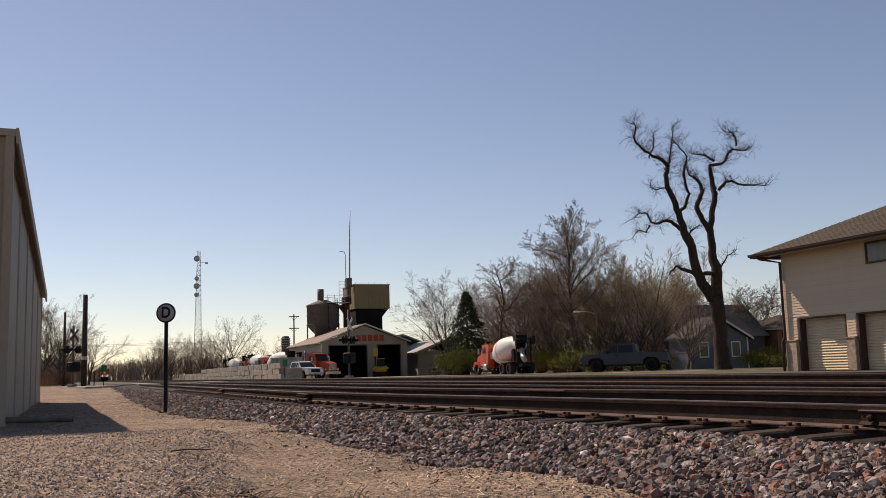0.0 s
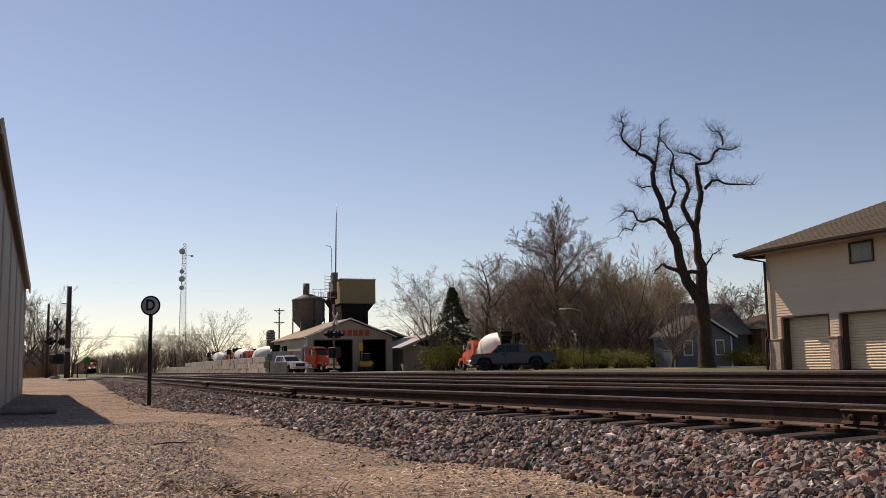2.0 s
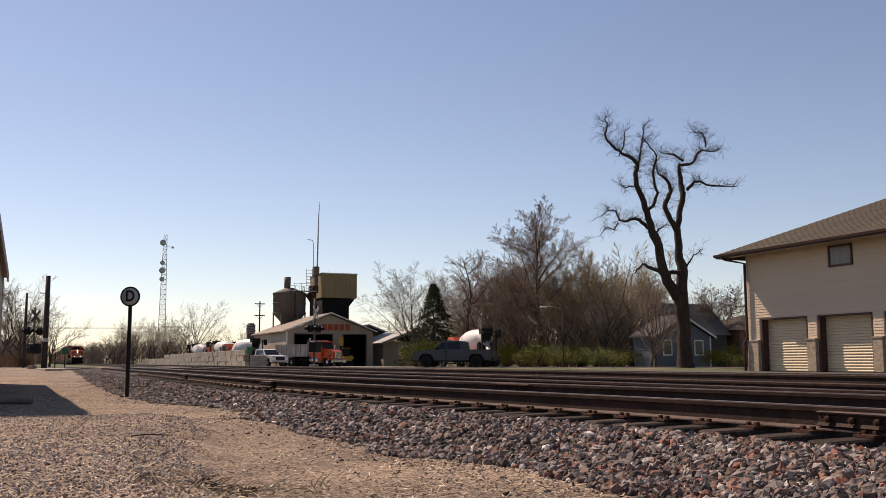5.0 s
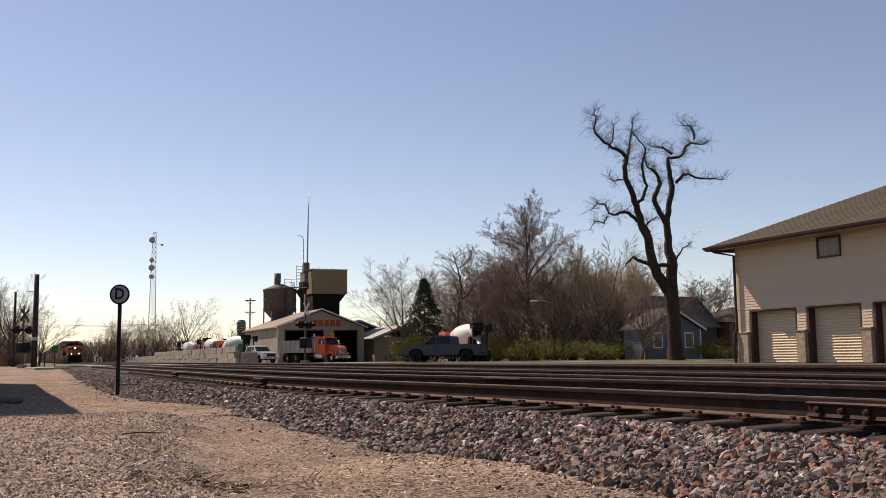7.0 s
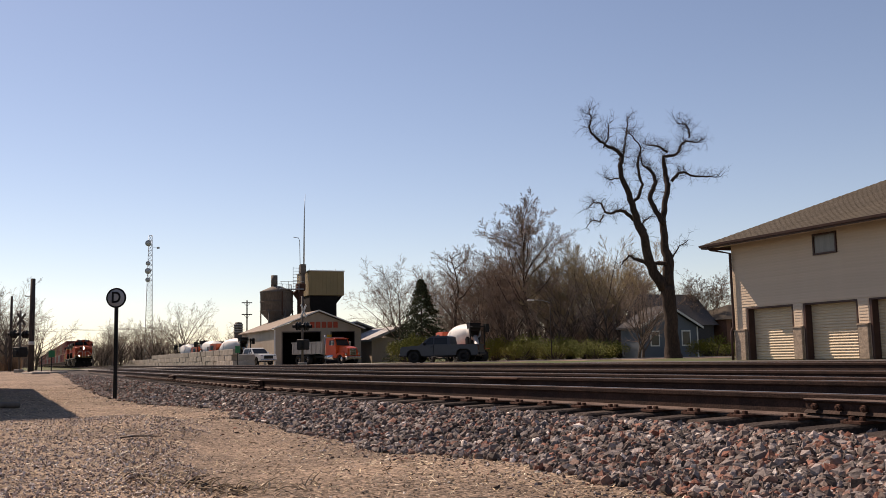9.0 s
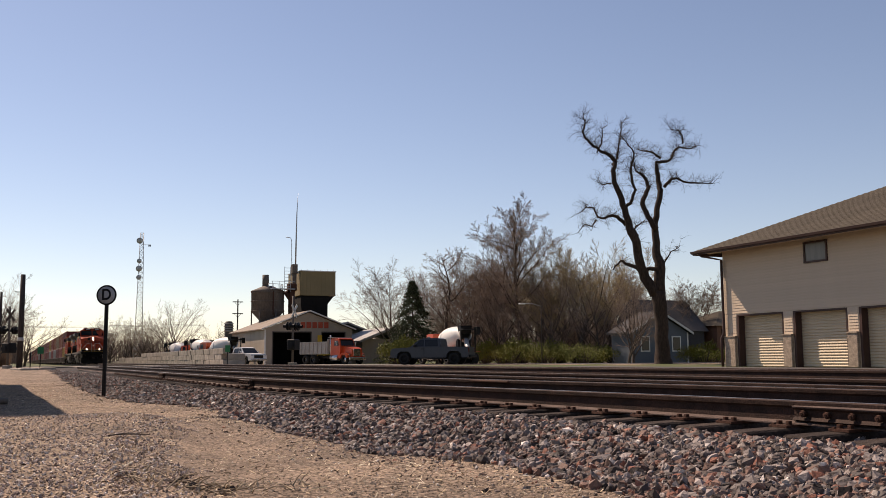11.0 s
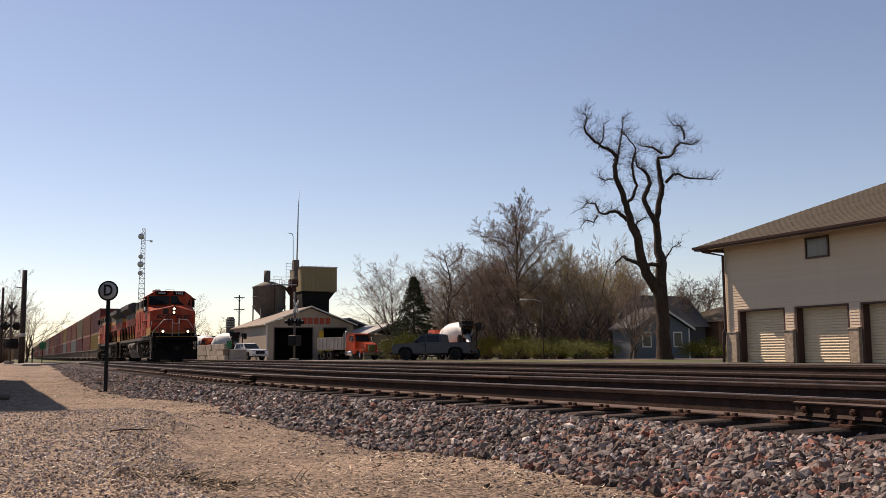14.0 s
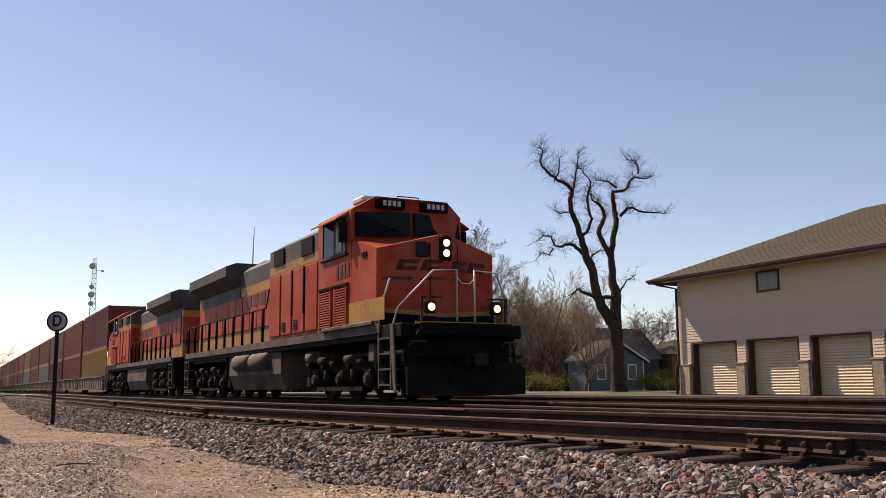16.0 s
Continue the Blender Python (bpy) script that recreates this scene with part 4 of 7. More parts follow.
    c.prism([(-half + 0.02, 3.72), (half - 0.02, 3.72), (half - 0.02, 3.95), (-half + 0.02, 3.95)], -9.9, -5.42, "x", 1)
    c.prism([(-half + 0.02, 3.95), (half - 0.02, 3.95), (half - 0.02, 4.45), (1.0, 4.75), (-1.0, 4.75), (-half + 0.02, 4.45)], -9.9, -5.42, "x", 2)
    part("cabinet", c, [O, Y, M["loco_roof"]], t, "orange equipment cabinet with a sooty grey top")
    for s in (-1, 1):
        for x in (-5.9, -7.0, -8.1, -9.2):
            part("cabinet_door", Geo().box((x, s * (half + 0.0), 2.75), (0.95, 0.05, 1.8), bevel=0.012), O, t)
        for x in (-6.3, -8.9):
            part("cabinet_vent", Geo().box((x, s * (half + 0.0), 4.18), (0.95, 0.05, 0.46)), K, t, "black screened vent")
        for x in (-7.2, -8.3):
            v = Geo()
            for k in range(4):
                v.box((x, s * (half + 0.03), 1.98 + k * 0.07), (0.36, 0.03, 0.035))
            part("small_louvre", v, K, t)
        for x in (-6.5, -7.55):
            part("drain_slot", Geo().box((x, s * (half + 0.03), 3.0), (0.07, 0.04, 1.3)), K, t)
    h, hw = Geo(), 1.02
    for za, zb, m in ((1.75, 2.35, 1), (2.35, 2.5, 2), (2.5, 3.55, 0), (3.55, 3.85, 1)):
        h.prism([(-hw, za), (hw, za), (hw, zb), (-hw, zb)], -21.6, -9.9, "x", m)
    h.prism([(-hw, 3.85), (hw, 3.85), (hw, 4.4), (0.75, 4.62), (-0.75, 4.62), (-hw, 4.4)], -21.6, -9.9, "x", 2)
    part("hood", h, [O, Y, M["loco_roof"]], t, "orange and yellow engine hood with a sooty top")
    for s in (-1, 1):
        for i in range(12):
            part("hood_door", Geo().box((-10.5 - i * 0.94, s * (hw + 0.015), 2.92), (0.86, 0.05, 1.2), bevel=0.012), O, t)
        hm = Geo()
        for k in range(4):
            hm.box((-11.3 - 0.85 * k, s * (hw + 0.045), 3.28), (0.6, 0.012, 0.40))
        part("hood_mark", hm, M["faded_mark"], t, "four faded plain blocks")
        dark_panel = Geo().box((-18.2, s * (hw + 0.02), 3.42), (6.2, 0.02, 0.9))
        part("radiator_screen", dark_panel, M["loco_roof"], t, "dark grey screen under the radiator wing")
    w = Geo().prism([(-1.56, 4.30), (-1.02, 3.95), (1.02, 3.95), (1.56, 4.30), (1.56, 4.66), (1.2, 4.80), (-1.2, 4.80), (-1.56, 4.66)], -21.3, -15.2, "x")
    part("radiator_wing", w, M["loco_roof"], t, "grey overhanging radiator wing")
    part("exhaust_stack", Geo().box((-12.6, 0, 4.72), (1.3, 0.7, 0.24), bevel=0.04), K, t)
    part("fan_hatch", Geo().box((-14.2, 0, 4.68), (0.9, 1.1, 0.16), bevel=0.04), K, t)
    # frame, walkway, steps, pilot
    part("underframe", Geo().box((-11.1, 0, 1.55), (22.0, 3.0, 0.30), bevel=0.02).box((-0.5, 0, 1.55), (1.0, 2.5, 0.26)), K, t, "black underframe")
    for s in (-1, 1):
        part("sill", Geo().box((-11.5, s * 1.515, 1.64), (20.6, 0.05, 0.20)), M["loco_tank"], t, "dusty grey walkway sill")
    pil = Geo().box((-0.36, 0, 1.12), (0.25, 2.5, 0.85))
    pil.prism([(-1.45, 0.16), (0, 0.12), (1.45, 0.16), (1.45, 0.75), (-1.45, 0.75)], -0.2, 0.12, "x")
    pil.add([(-0.05, -1.5, 0.15), (0.42, 0, 0.13), (-0.05, 1.5, 0.15), (-0.12, 1.5, 0.85), (0.15, 0, 0.85), (-0.12, -1.5, 0.85)], [(0, 1, 4, 5), (1, 2, 3, 4)])
    part("pilot", pil, K, t, "black pilot and snow plough")
    part("coupler", Geo().box((0.25, 0, 0.88), (0.75, 0.22, 0.26), bevel=0.04).box((0.55, 0.06, 0.88), (0.28, 0.34, 0.32), bevel=0.06), M["undercar"], t)
    rear = Geo().box((-22.0, 0, 1.15), (0.25, 2.9, 0.95)).box((-22.25, 0, 0.88), (0.5, 0.24, 0.28))
    part("rear_pilot", rear, K, t)
    for y in (-0.5, 0.6):
        part("hose", Geo().tube([(-0.1, y, 1.0), (0.25, y - 0.02, 0.8), (0.3, y, 0.5), (0.1, y + 0.05, 0.4)], 0.03, 6), K, t)
    for s in (-1, 1):
        for x in (-0.95, -21.6):
            st = Geo()
            for k in range(4):
                st.box((x, s * 1.36, 0.38 + 0.34 * k), (0.62, 0.34, 0.04))
            st.box((x - 0.33, s * 1.50, 0.95), (0.05, 0.04, 1.3)).box((x + 0.33, s * 1.50, 0.95), (0.05, 0.04, 1.3))
            part("steps", st, M["loco_tank"], t, "pale edged steps")
        r = Geo().tube([(-1.34, s * 1.5, 0.9), (-1.30, s * 1.5, 2.0), (-0.75, s * 1.48, 2.72)], 0.022, 6)
        r.tube([(-0.60, s * 1.45, 0.7), (-0.60, s * 1.45, 1.75), (-0.45, s * 1.42, 2.05), (0.02, s * 0.78, 2.85), (0.05, s * 0.22, 2.88), (0.05, s * 0.22, 1.75)], 0.024, 6)
        part("grab_rail", r, M["silver"], t, "pale grab rail")
        hr = Geo().tube([(-9.95, s * 1.5, 3.35), (-10.25, s * 1.5, 2.78), (-21.6, s * 1.5, 2.78), (-21.9, s * 1.5, 2.1)], 0.022, 6)
        part("handrail", hr, K, t)
        post = Geo().tube([(0, 0, 1.74), (0, 0, 2.78)], 0.05, 6).mesh("handrail_post", K)
        for i in range(10):
            part("handrail_post", post, None, t, m=pose(-10.6 - i * 1.2, s * 1.5, 0))
    for s in (-1, 1):
        part("sand_box", Geo().box((-2.0, s * 1.30, 1.12), (0.35, 0.2, 0.42), bevel=0.03), M["loco_tank"], t)
        part("air_filter", Geo().tube([(-6.6, s * 1.3, 1.15), (-6.0, s * 1.3, 1.15)], 0.16, 10), M["loco_tank"], t)
        part("cable_tray", Geo().box((-17.9, s * 1.42, 1.36), (5.2, 0.08, 0.12)), M["undercar"], t)
        part("grab_iron", Geo().tube([(-0.06, s * 0.95, 1.2), (0.06, s * 0.98, 1.3), (0.06, s * 1.3, 1.3), (-0.06, s * 1.32, 1.2)], 0.018, 5), M["loco_tank"], t, "pale grab iron")
        part("step_edge", Geo().box((-0.62, s * 1.5, 0.24), (0.7, 0.05, 0.05)), M["silver"], t, "pale step edge")
    part("anticlimber", Geo().prism([(-1.25, 1.44), (1.25, 1.44), (1.1, 1.70), (-1.1, 1.70)], -0.02, 0.16, "x"), K, t)
    for s in (-1, 1):
        part("step_side", Geo().prism([(-0.30, 0.22), (-0.42, 0.22), (-0.62, 1.70), (-0.46, 1.70)], s * 1.50, s * 1.54, "y"), M["loco_tank"], t, "pale worn step side")
        part("ditch_bracket", Geo().box((-0.02, s * 1.05, 2.0), (0.05, 0.05, 0.55)).box((-0.02, s * 0.82, 2.26), (0.05, 0.5, 0.04)), M["rust"], t)
    part("uncoupling_lever", Geo().tube([(0.08, -1.35, 0.98), (0.20, -0.9, 1.02), (0.22, 0.9, 1.02), (0.08, 1.35, 0.98)], 0.02, 5), K, t)
    part("platform_chain", Geo().tube([(0.05, -0.22, 2.72), (0.06, -0.1, 2.58), (0.06, 0.1, 2.58), (0.05, 0.22, 2.72)], 0.012, 5), M["silver"], t)
    part("wiper", Geo().tube([(-2.80, -1.0, 4.05), (-2.74, -0.45, 4.22)], 0.015, 5), K, t)
    # tank and running gear
    tk = Geo().prism([(-1.25, 0.28), (1.25, 0.28), (1.42, 0.75), (1.42, 1.42), (-1.42, 1.42), (-1.42, 0.75)], -14.9, -8.9, "x")
    part("fuel_tank", tk, M["loco_tank"], t, "dusty grey-brown fuel tank")
    for x in (-10.9, -13.0):
        part("air_reservoir", Geo().tube([(x - 0.92, -1.36, 1.16), (x - 0.85, -1.36, 1.16), (x + 0.85, -1.36, 1.16), (x + 0.92, -1.36, 1.16)], [0.2, 0.29, 0.29, 0.2], 16), M["loco_tank"], t, "dusty air reservoir")
    wheel = Geo().lathe([(0.10, -0.08), (0.42, -0.07), (0.44, -0.08), (0.53, -0.08), (0.535, 0.045), (0.57, 0.05), (0.57, 0.08), (0.44, 0.08), (0.42, 0.05), (0.10, 0.05)], 22, place=pose(0, 0, 0, 90))
    for k in range(5):
        a = 2 * math.pi * k / 5
        wheel.box((0.27 * math.cos(a), 0.075, 0.27 * math.sin(a)), (0.09, 0.05, 0.09))
    wheel = wheel.mesh("wheel", M["undercar"])
    for cx in (-4.35, -18.3):
        fr = Geo()
        for s in (-1, 1):
            fr.box((cx, s * 1.12, 0.86), (5.2, 0.16, 0.30), bevel=0.03).box((cx + 2.6, s * 1.12, 0.62), (0.3, 0.2, 0.5)).box((cx - 2.6, s * 1.12, 0.62), (0.3, 0.2, 0.5))
            for dx in (-1.85, 0, 1.85):
                fr.box((cx + dx, s * 1.16, 0.56), (0.44, 0.26, 0.44), bevel=0.05)
                fr.tube([(cx + dx + 0.5, s * 1.2, 0.45), (cx + dx + 0.5, s * 1.2, 1.15)], 0.09, 8)
                fr.tube([(cx + dx - 0.55, s * 1.26, 0.95), (cx + dx - 0.15, s * 1.26, 0.95)], 0.11, 8)
        part("truck_frame", fr, M["undercar"], t, "grimy bogie frame")
        for s in (-1, 1):
            for dx in (-1.85, 0, 1.85):
                part("journal_box", Geo().tube([(cx + dx, s * 1.26, 0.535), (cx + dx, s * 1.36, 0.535)], [0.15, 0.11], 12), M["tank_dark"], t, "dusty round axle cap")
            for dx in (-0.95, 0.95):
                part("brake_cylinder", Geo().tube([(cx + dx - 0.3, s * 1.34, 1.02), (cx + dx + 0.25, s * 1.34, 1.02)], 0.11, 10), M["tank_dark"], t, "dusty brake cylinder")
                part("spring", Geo().tube([(cx + dx, s * 1.25, 0.35), (cx + dx, s * 1.25, 0.78)], 0.12, 8), M["undercar"], t)
            part("sand_pipe", Geo().tube([(cx + 2.45, s * 1.2, 1.4), (cx + 2.5, s * 1.1, 0.7), (cx + 2.4, s * 0.8, 0.2)], 0.03, 6), M["loco_tank"], t)
            part("equaliser", Geo().box((cx, s * 1.30, 0.30), (3.2, 0.05, 0.10)), M["undercar"], t)
        for dx in (-1.85, 0, 1.85):
            for s in (-1, 1):
                o = part("wheel", wheel, None, t, m=pose(cx + dx, s * 0.76, 0.535))
                if lit:
                    SPINNERS.append((o, cx + dx, s * 0.76))
    return t


lead = build_locomotive(True)
TRAIN.append((lead, 0.0, MAIN_Y, 0.015))
trail = build_locomotive(False)
trail.matrix_basis = pose(-68, MAIN_Y, 0.015, 0, 0, 180)
tagged(trail, "orange and black diesel locomotive coupled backwards")


def container_mesh(length):
    """Corrugated walls, corner posts and rails."""
    g, w, h = Geo(), 2.44, 2.78
    n = int(length / 0.3)
    for s in (-1, 1):
        vs, fs = [], []
        for i in range(n * 4 + 1):
            x = -length / 2 + 0.08 + (length - 0.16) * i / (n * 4)
            d = 0.035 if i % 4 in (1, 2) else 0.0
            vs += [(x, s * (w / 2 - 0.045 + d), 0.12), (x, s * (w / 2 - 0.045 + d), h - 0.1)]
        fs = [(2 * i, 2 * i + 2, 2 * i + 3, 2 * i + 1) for i in range(n * 4)]
        g.add(vs, fs)
    for x in (-1, 1):
        for i in range(9):
            y = -1.1 + i * 0.245 + 0.1
            g.box((x * (length / 2 - 0.06), y, h / 2), (0.06, 0.16, h - 0.2))
        g.box((x * (length / 2 - 0.09), 0, h / 2), (0.04, 2.3, h - 0.15))
        for s in (-1, 1):
            g.box((x * (length / 2 - 0.08), s * (w / 2 - 0.07), h / 2), (0.16, 0.14, h))
    for s in (-1, 1):
        g.box((0, s * (w / 2 - 0.04), 0.07), (length, 0.08, 0.14)).box((0, s * (w / 2 - 0.04), h - 0.05), (length, 0.08, 0.1))
    g.box((0, 0, h - 0.03), (length - 0.1, 2.3, 0.04)).box((0, 0, 0.1), (length - 0.1, 2.3, 0.06))
    return g


def build_cars(count):
    pitch, length = 15.5, 13.9
    car = thing("well_car", "low grey-brown steel well car carrying two containers", "freight car", group="well cars of the train")
    b = Geo()
    for s in (-1, 1):
        b.prism([(-length / 2 - 0.1, 0.32), (length / 2 + 0.1, 0.32), (length / 2 + 0.1, 1.15), (-length / 2 - 0.1, 1.15)], s * 1.36 - 0.06, s * 1.36 + 0.06, "y")
        b.box((0, s * 1.40, 1.18), (length + 0.2, 0.2, 0.08)).box((0, s * 1.40, 0.34), (length + 0.2, 0.2, 0.08))
        for i in range(12):
            b.box((-length / 2 + 0.6 + i * 1.15, s * 1.44, 0.75), (0.07, 0.05, 0.8))
    b.box((0, 0, 0.30), (length, 2.6, 0.06))
    for x in (-1, 1):
        b.box((x * (length / 2 + 0.45), 0, 1.0), (0.75, 2.0, 0.3))
    part("well", b, M["well_grey"], car, "dusty grey-brown steel well")
    tr = Geo()
    for x in (-1, 1):
        for s in (-1, 1):
            tr.box((x * (length / 2 + 0.55), s * 0.95, 0.55), (1.3, 0.14, 0.3), bevel=0.03)
            for dx in (-0.42, 0.42):
                tr.lathe([(0, -0.06), (0.42, -0.06), (0.42, 0.06), (0, 0.06)], 14, place=pose(x * (length / 2 + 0.55) + dx, s * 0.76, 0.42, 90))
    part("bogie", tr, M["undercar"], car)
    shape = container_mesh(length)
    names = ["maroon", "oxide red", "ochre yellow", "dull orange", "grey", "tan", "brown red"]
    first = []
    for i, m in enumerate(CONTAINER):
        first.append(shape.mesh("corrugated_body", m))
    rng = random.Random(11)
    upper = [0, 3, 5, 3, 1, 2, 1, 0, 6, 1, 3, 6]
    lower = [4, 1, 0, 4, 1, 4, 6, 0, 6, 5, 1, 0]
    for i in range(count):
        x = -48.45 - length / 2 - i * pitch
        c = car if i == 0 else copy_thing(car, pose(0, 0, 0))
        TRAIN.append((c, x, MAIN_Y, 0.015))
        for k, pick in ((0, lower), (1, upper)):
            q = pick[i] if i < len(pick) else rng.choice([0, 1, 1, 3, 6, 0, 5, 4])
            if i == 0 and k == 0:
                q = 2
            ob = new("shipping_container", first[q])
            tagged(ob, "%s corrugated steel container %s" % (names[q], "stacked on another one" if k else "in a well car"), "container", "containers of the train")
            TRAIN.append((ob, x, MAIN_Y, 0.345 + 0.015 + k * 2.79))


build_cars(30)


# ---------------------------------------------------------------- trees
def twigs(g, start, way, length, radius, rng, depth, split=3, wild=0.55, up=0.15, sides=3):
    """A crooked shoot that forks again and again."""
    pts, p, d = [start], Vector(start), Vector(way).normalized()
    n = depth + 1
    for i in range(n):
        d = (d + Vector((rng.gauss(0, 1), rng.gauss(0, 1), rng.gauss(0, 1))) * wild * 0.35 + Vector((0, 0, up))).normalized()
        p = p + d * (length / n)
        pts.append(p.copy())
    g.tube(pts, [radius * (1 - 0.6 * i / n) for i in range(n + 1)], sides, caps=False)
    if depth:
        for k in range(split):
            i = rng.randint(1, n) if k else n
            e = (d + Vector((rng.gauss(0, 1), rng.gauss(0, 1), rng.gauss(0, 1))) * wild).normalized()
            twigs(g, pts[i], e, length * rng.uniform(0.55, 0.8), radius * 0.52, rng, depth - 1, split, wild, up, sides)


TREE = {
    # trunk share of the height, then level by level: shoots, where they begin, angle, length ratio, pull upwards
    "oval": (0.50, (14, 9, 8, 6), (0.30, 0.15, 0.15, 0.15), (40, 36, 38, 40), (1.22, 0.50, 0.52, 0.55), 0.12, 0.07),
    "tall": (0.96, (22, 9, 8, 6), (0.22, 0.15, 0.15, 0.15), (40, 36, 38, 40), (0.62, 0.50, 0.52, 0.55), 0.66, 0.07),
    "bud": (0.34, (11, 9, 8, 6), (0.35, 0.2, 0.2, 0.2), (42, 32, 28, 26), (1.75, 0.46, 0.50, 0.60), 0.10, 0.09),
    "crooked": (0.95, (13, 6, 6, 4), (0.28, 0.2, 0.2, 0.2), (42, 44, 46, 46), (0.46, 0.55, 0.52, 0.5), 0.55, 0.04),
    "brown": (0.97, (36, 10, 7, 5), (0.22, 0.15, 0.15, 0.15), (62, 40, 40, 40), (0.36, 0.46, 0.50, 0.5), 0.45, 0.03),
    "brush": (0.40, (12, 6, 5, 4), (0.10, 0.2, 0.15, 0.15), (36, 32, 34, 36), (1.50, 0.50, 0.52, 0.55), 0.25, 0.07),
}


def grow(wood, crown, p, d, length, r, level, rng, style):
    """A shoot that bends and tapers, with side shoots set round it, down to fine twigs."""
    trunk, counts, begin, angle, ratio, fall, pull = TREE[style]
    n = (6, 4, 3, 2, 1)[level]
    pts, ways = [Vector(p)], [Vector(d)]
    wob = (0.07, 0.15, 0.16, 0.18, 0.1)[level] * (1.8 if style == "crooked" else 1.0)
    for i in range(n):
        d = (d + Vector((rng.gauss(0, wob), rng.gauss(0, wob), rng.gauss(0, wob) + (pull if level else 0)))).normalized()
        pts.append(pts[-1] + d * (length / n))
        ways.append(d.copy())
    thin = 0.9 if style != "bud" or level else 0.35
    (wood if level < 2 else crown).tube(pts, [max(0.0075, r * (1 - thin * i / n)) for i in range(n + 1)], (8, 5, 3, 3, 3)[level], caps=False)
    if level == 4:
        return
    turn = rng.uniform(0, 6.28)
    for k in range(counts[level]):
        f = begin[level] + (0.98 - begin[level]) * (k + rng.random()) / counts[level]
        i = min(int(f * n), n - 1)
        q, w = pts[i].lerp(pts[i + 1], f * n - i), ways[i + 1]
        side = w.orthogonal().normalized()
        side = (side * math.cos(turn) + w.cross(side) * math.sin(turn)).normalized()
        turn += 2.4 + rng.gauss(0, 0.4)
        a = radians(angle[level] * rng.uniform(0.65, 1.3))
        long = length * ratio[level] * (1 - (0.38 if level else fall) * f) * rng.uniform(0.7, 1.15)
        grow(wood, crown, q, (w * math.cos(a) + side * math.sin(a)).normalized(), long, r * (1 - thin * f) * rng.uniform(0.40, 0.55) if level else r * (0.5 - 0.3 * f), level + 1, rng, style)


def bare_tree(seed, height, style):
    """Trunk with limbs, and the crown of twigs, as two meshes."""
    rng = random.Random(seed)
    wood, crown = Geo(), Geo()
    lean = Vector((rng.uniform(-0.06, 0.06), rng.uniform(-0.06, 0.06), 1)).normalized()
    grow(wood, crown, (0, 0, 0), lean, height * TREE[style][0], height * 0.0175, 0, rng, style)
    tall = max(v[2] for v in crown.v)
    for g in (wood, crown):
        g.v = [(x * height / tall, y * height / tall, z * height / tall) for x, y, z in g.v]
    return wood, crown


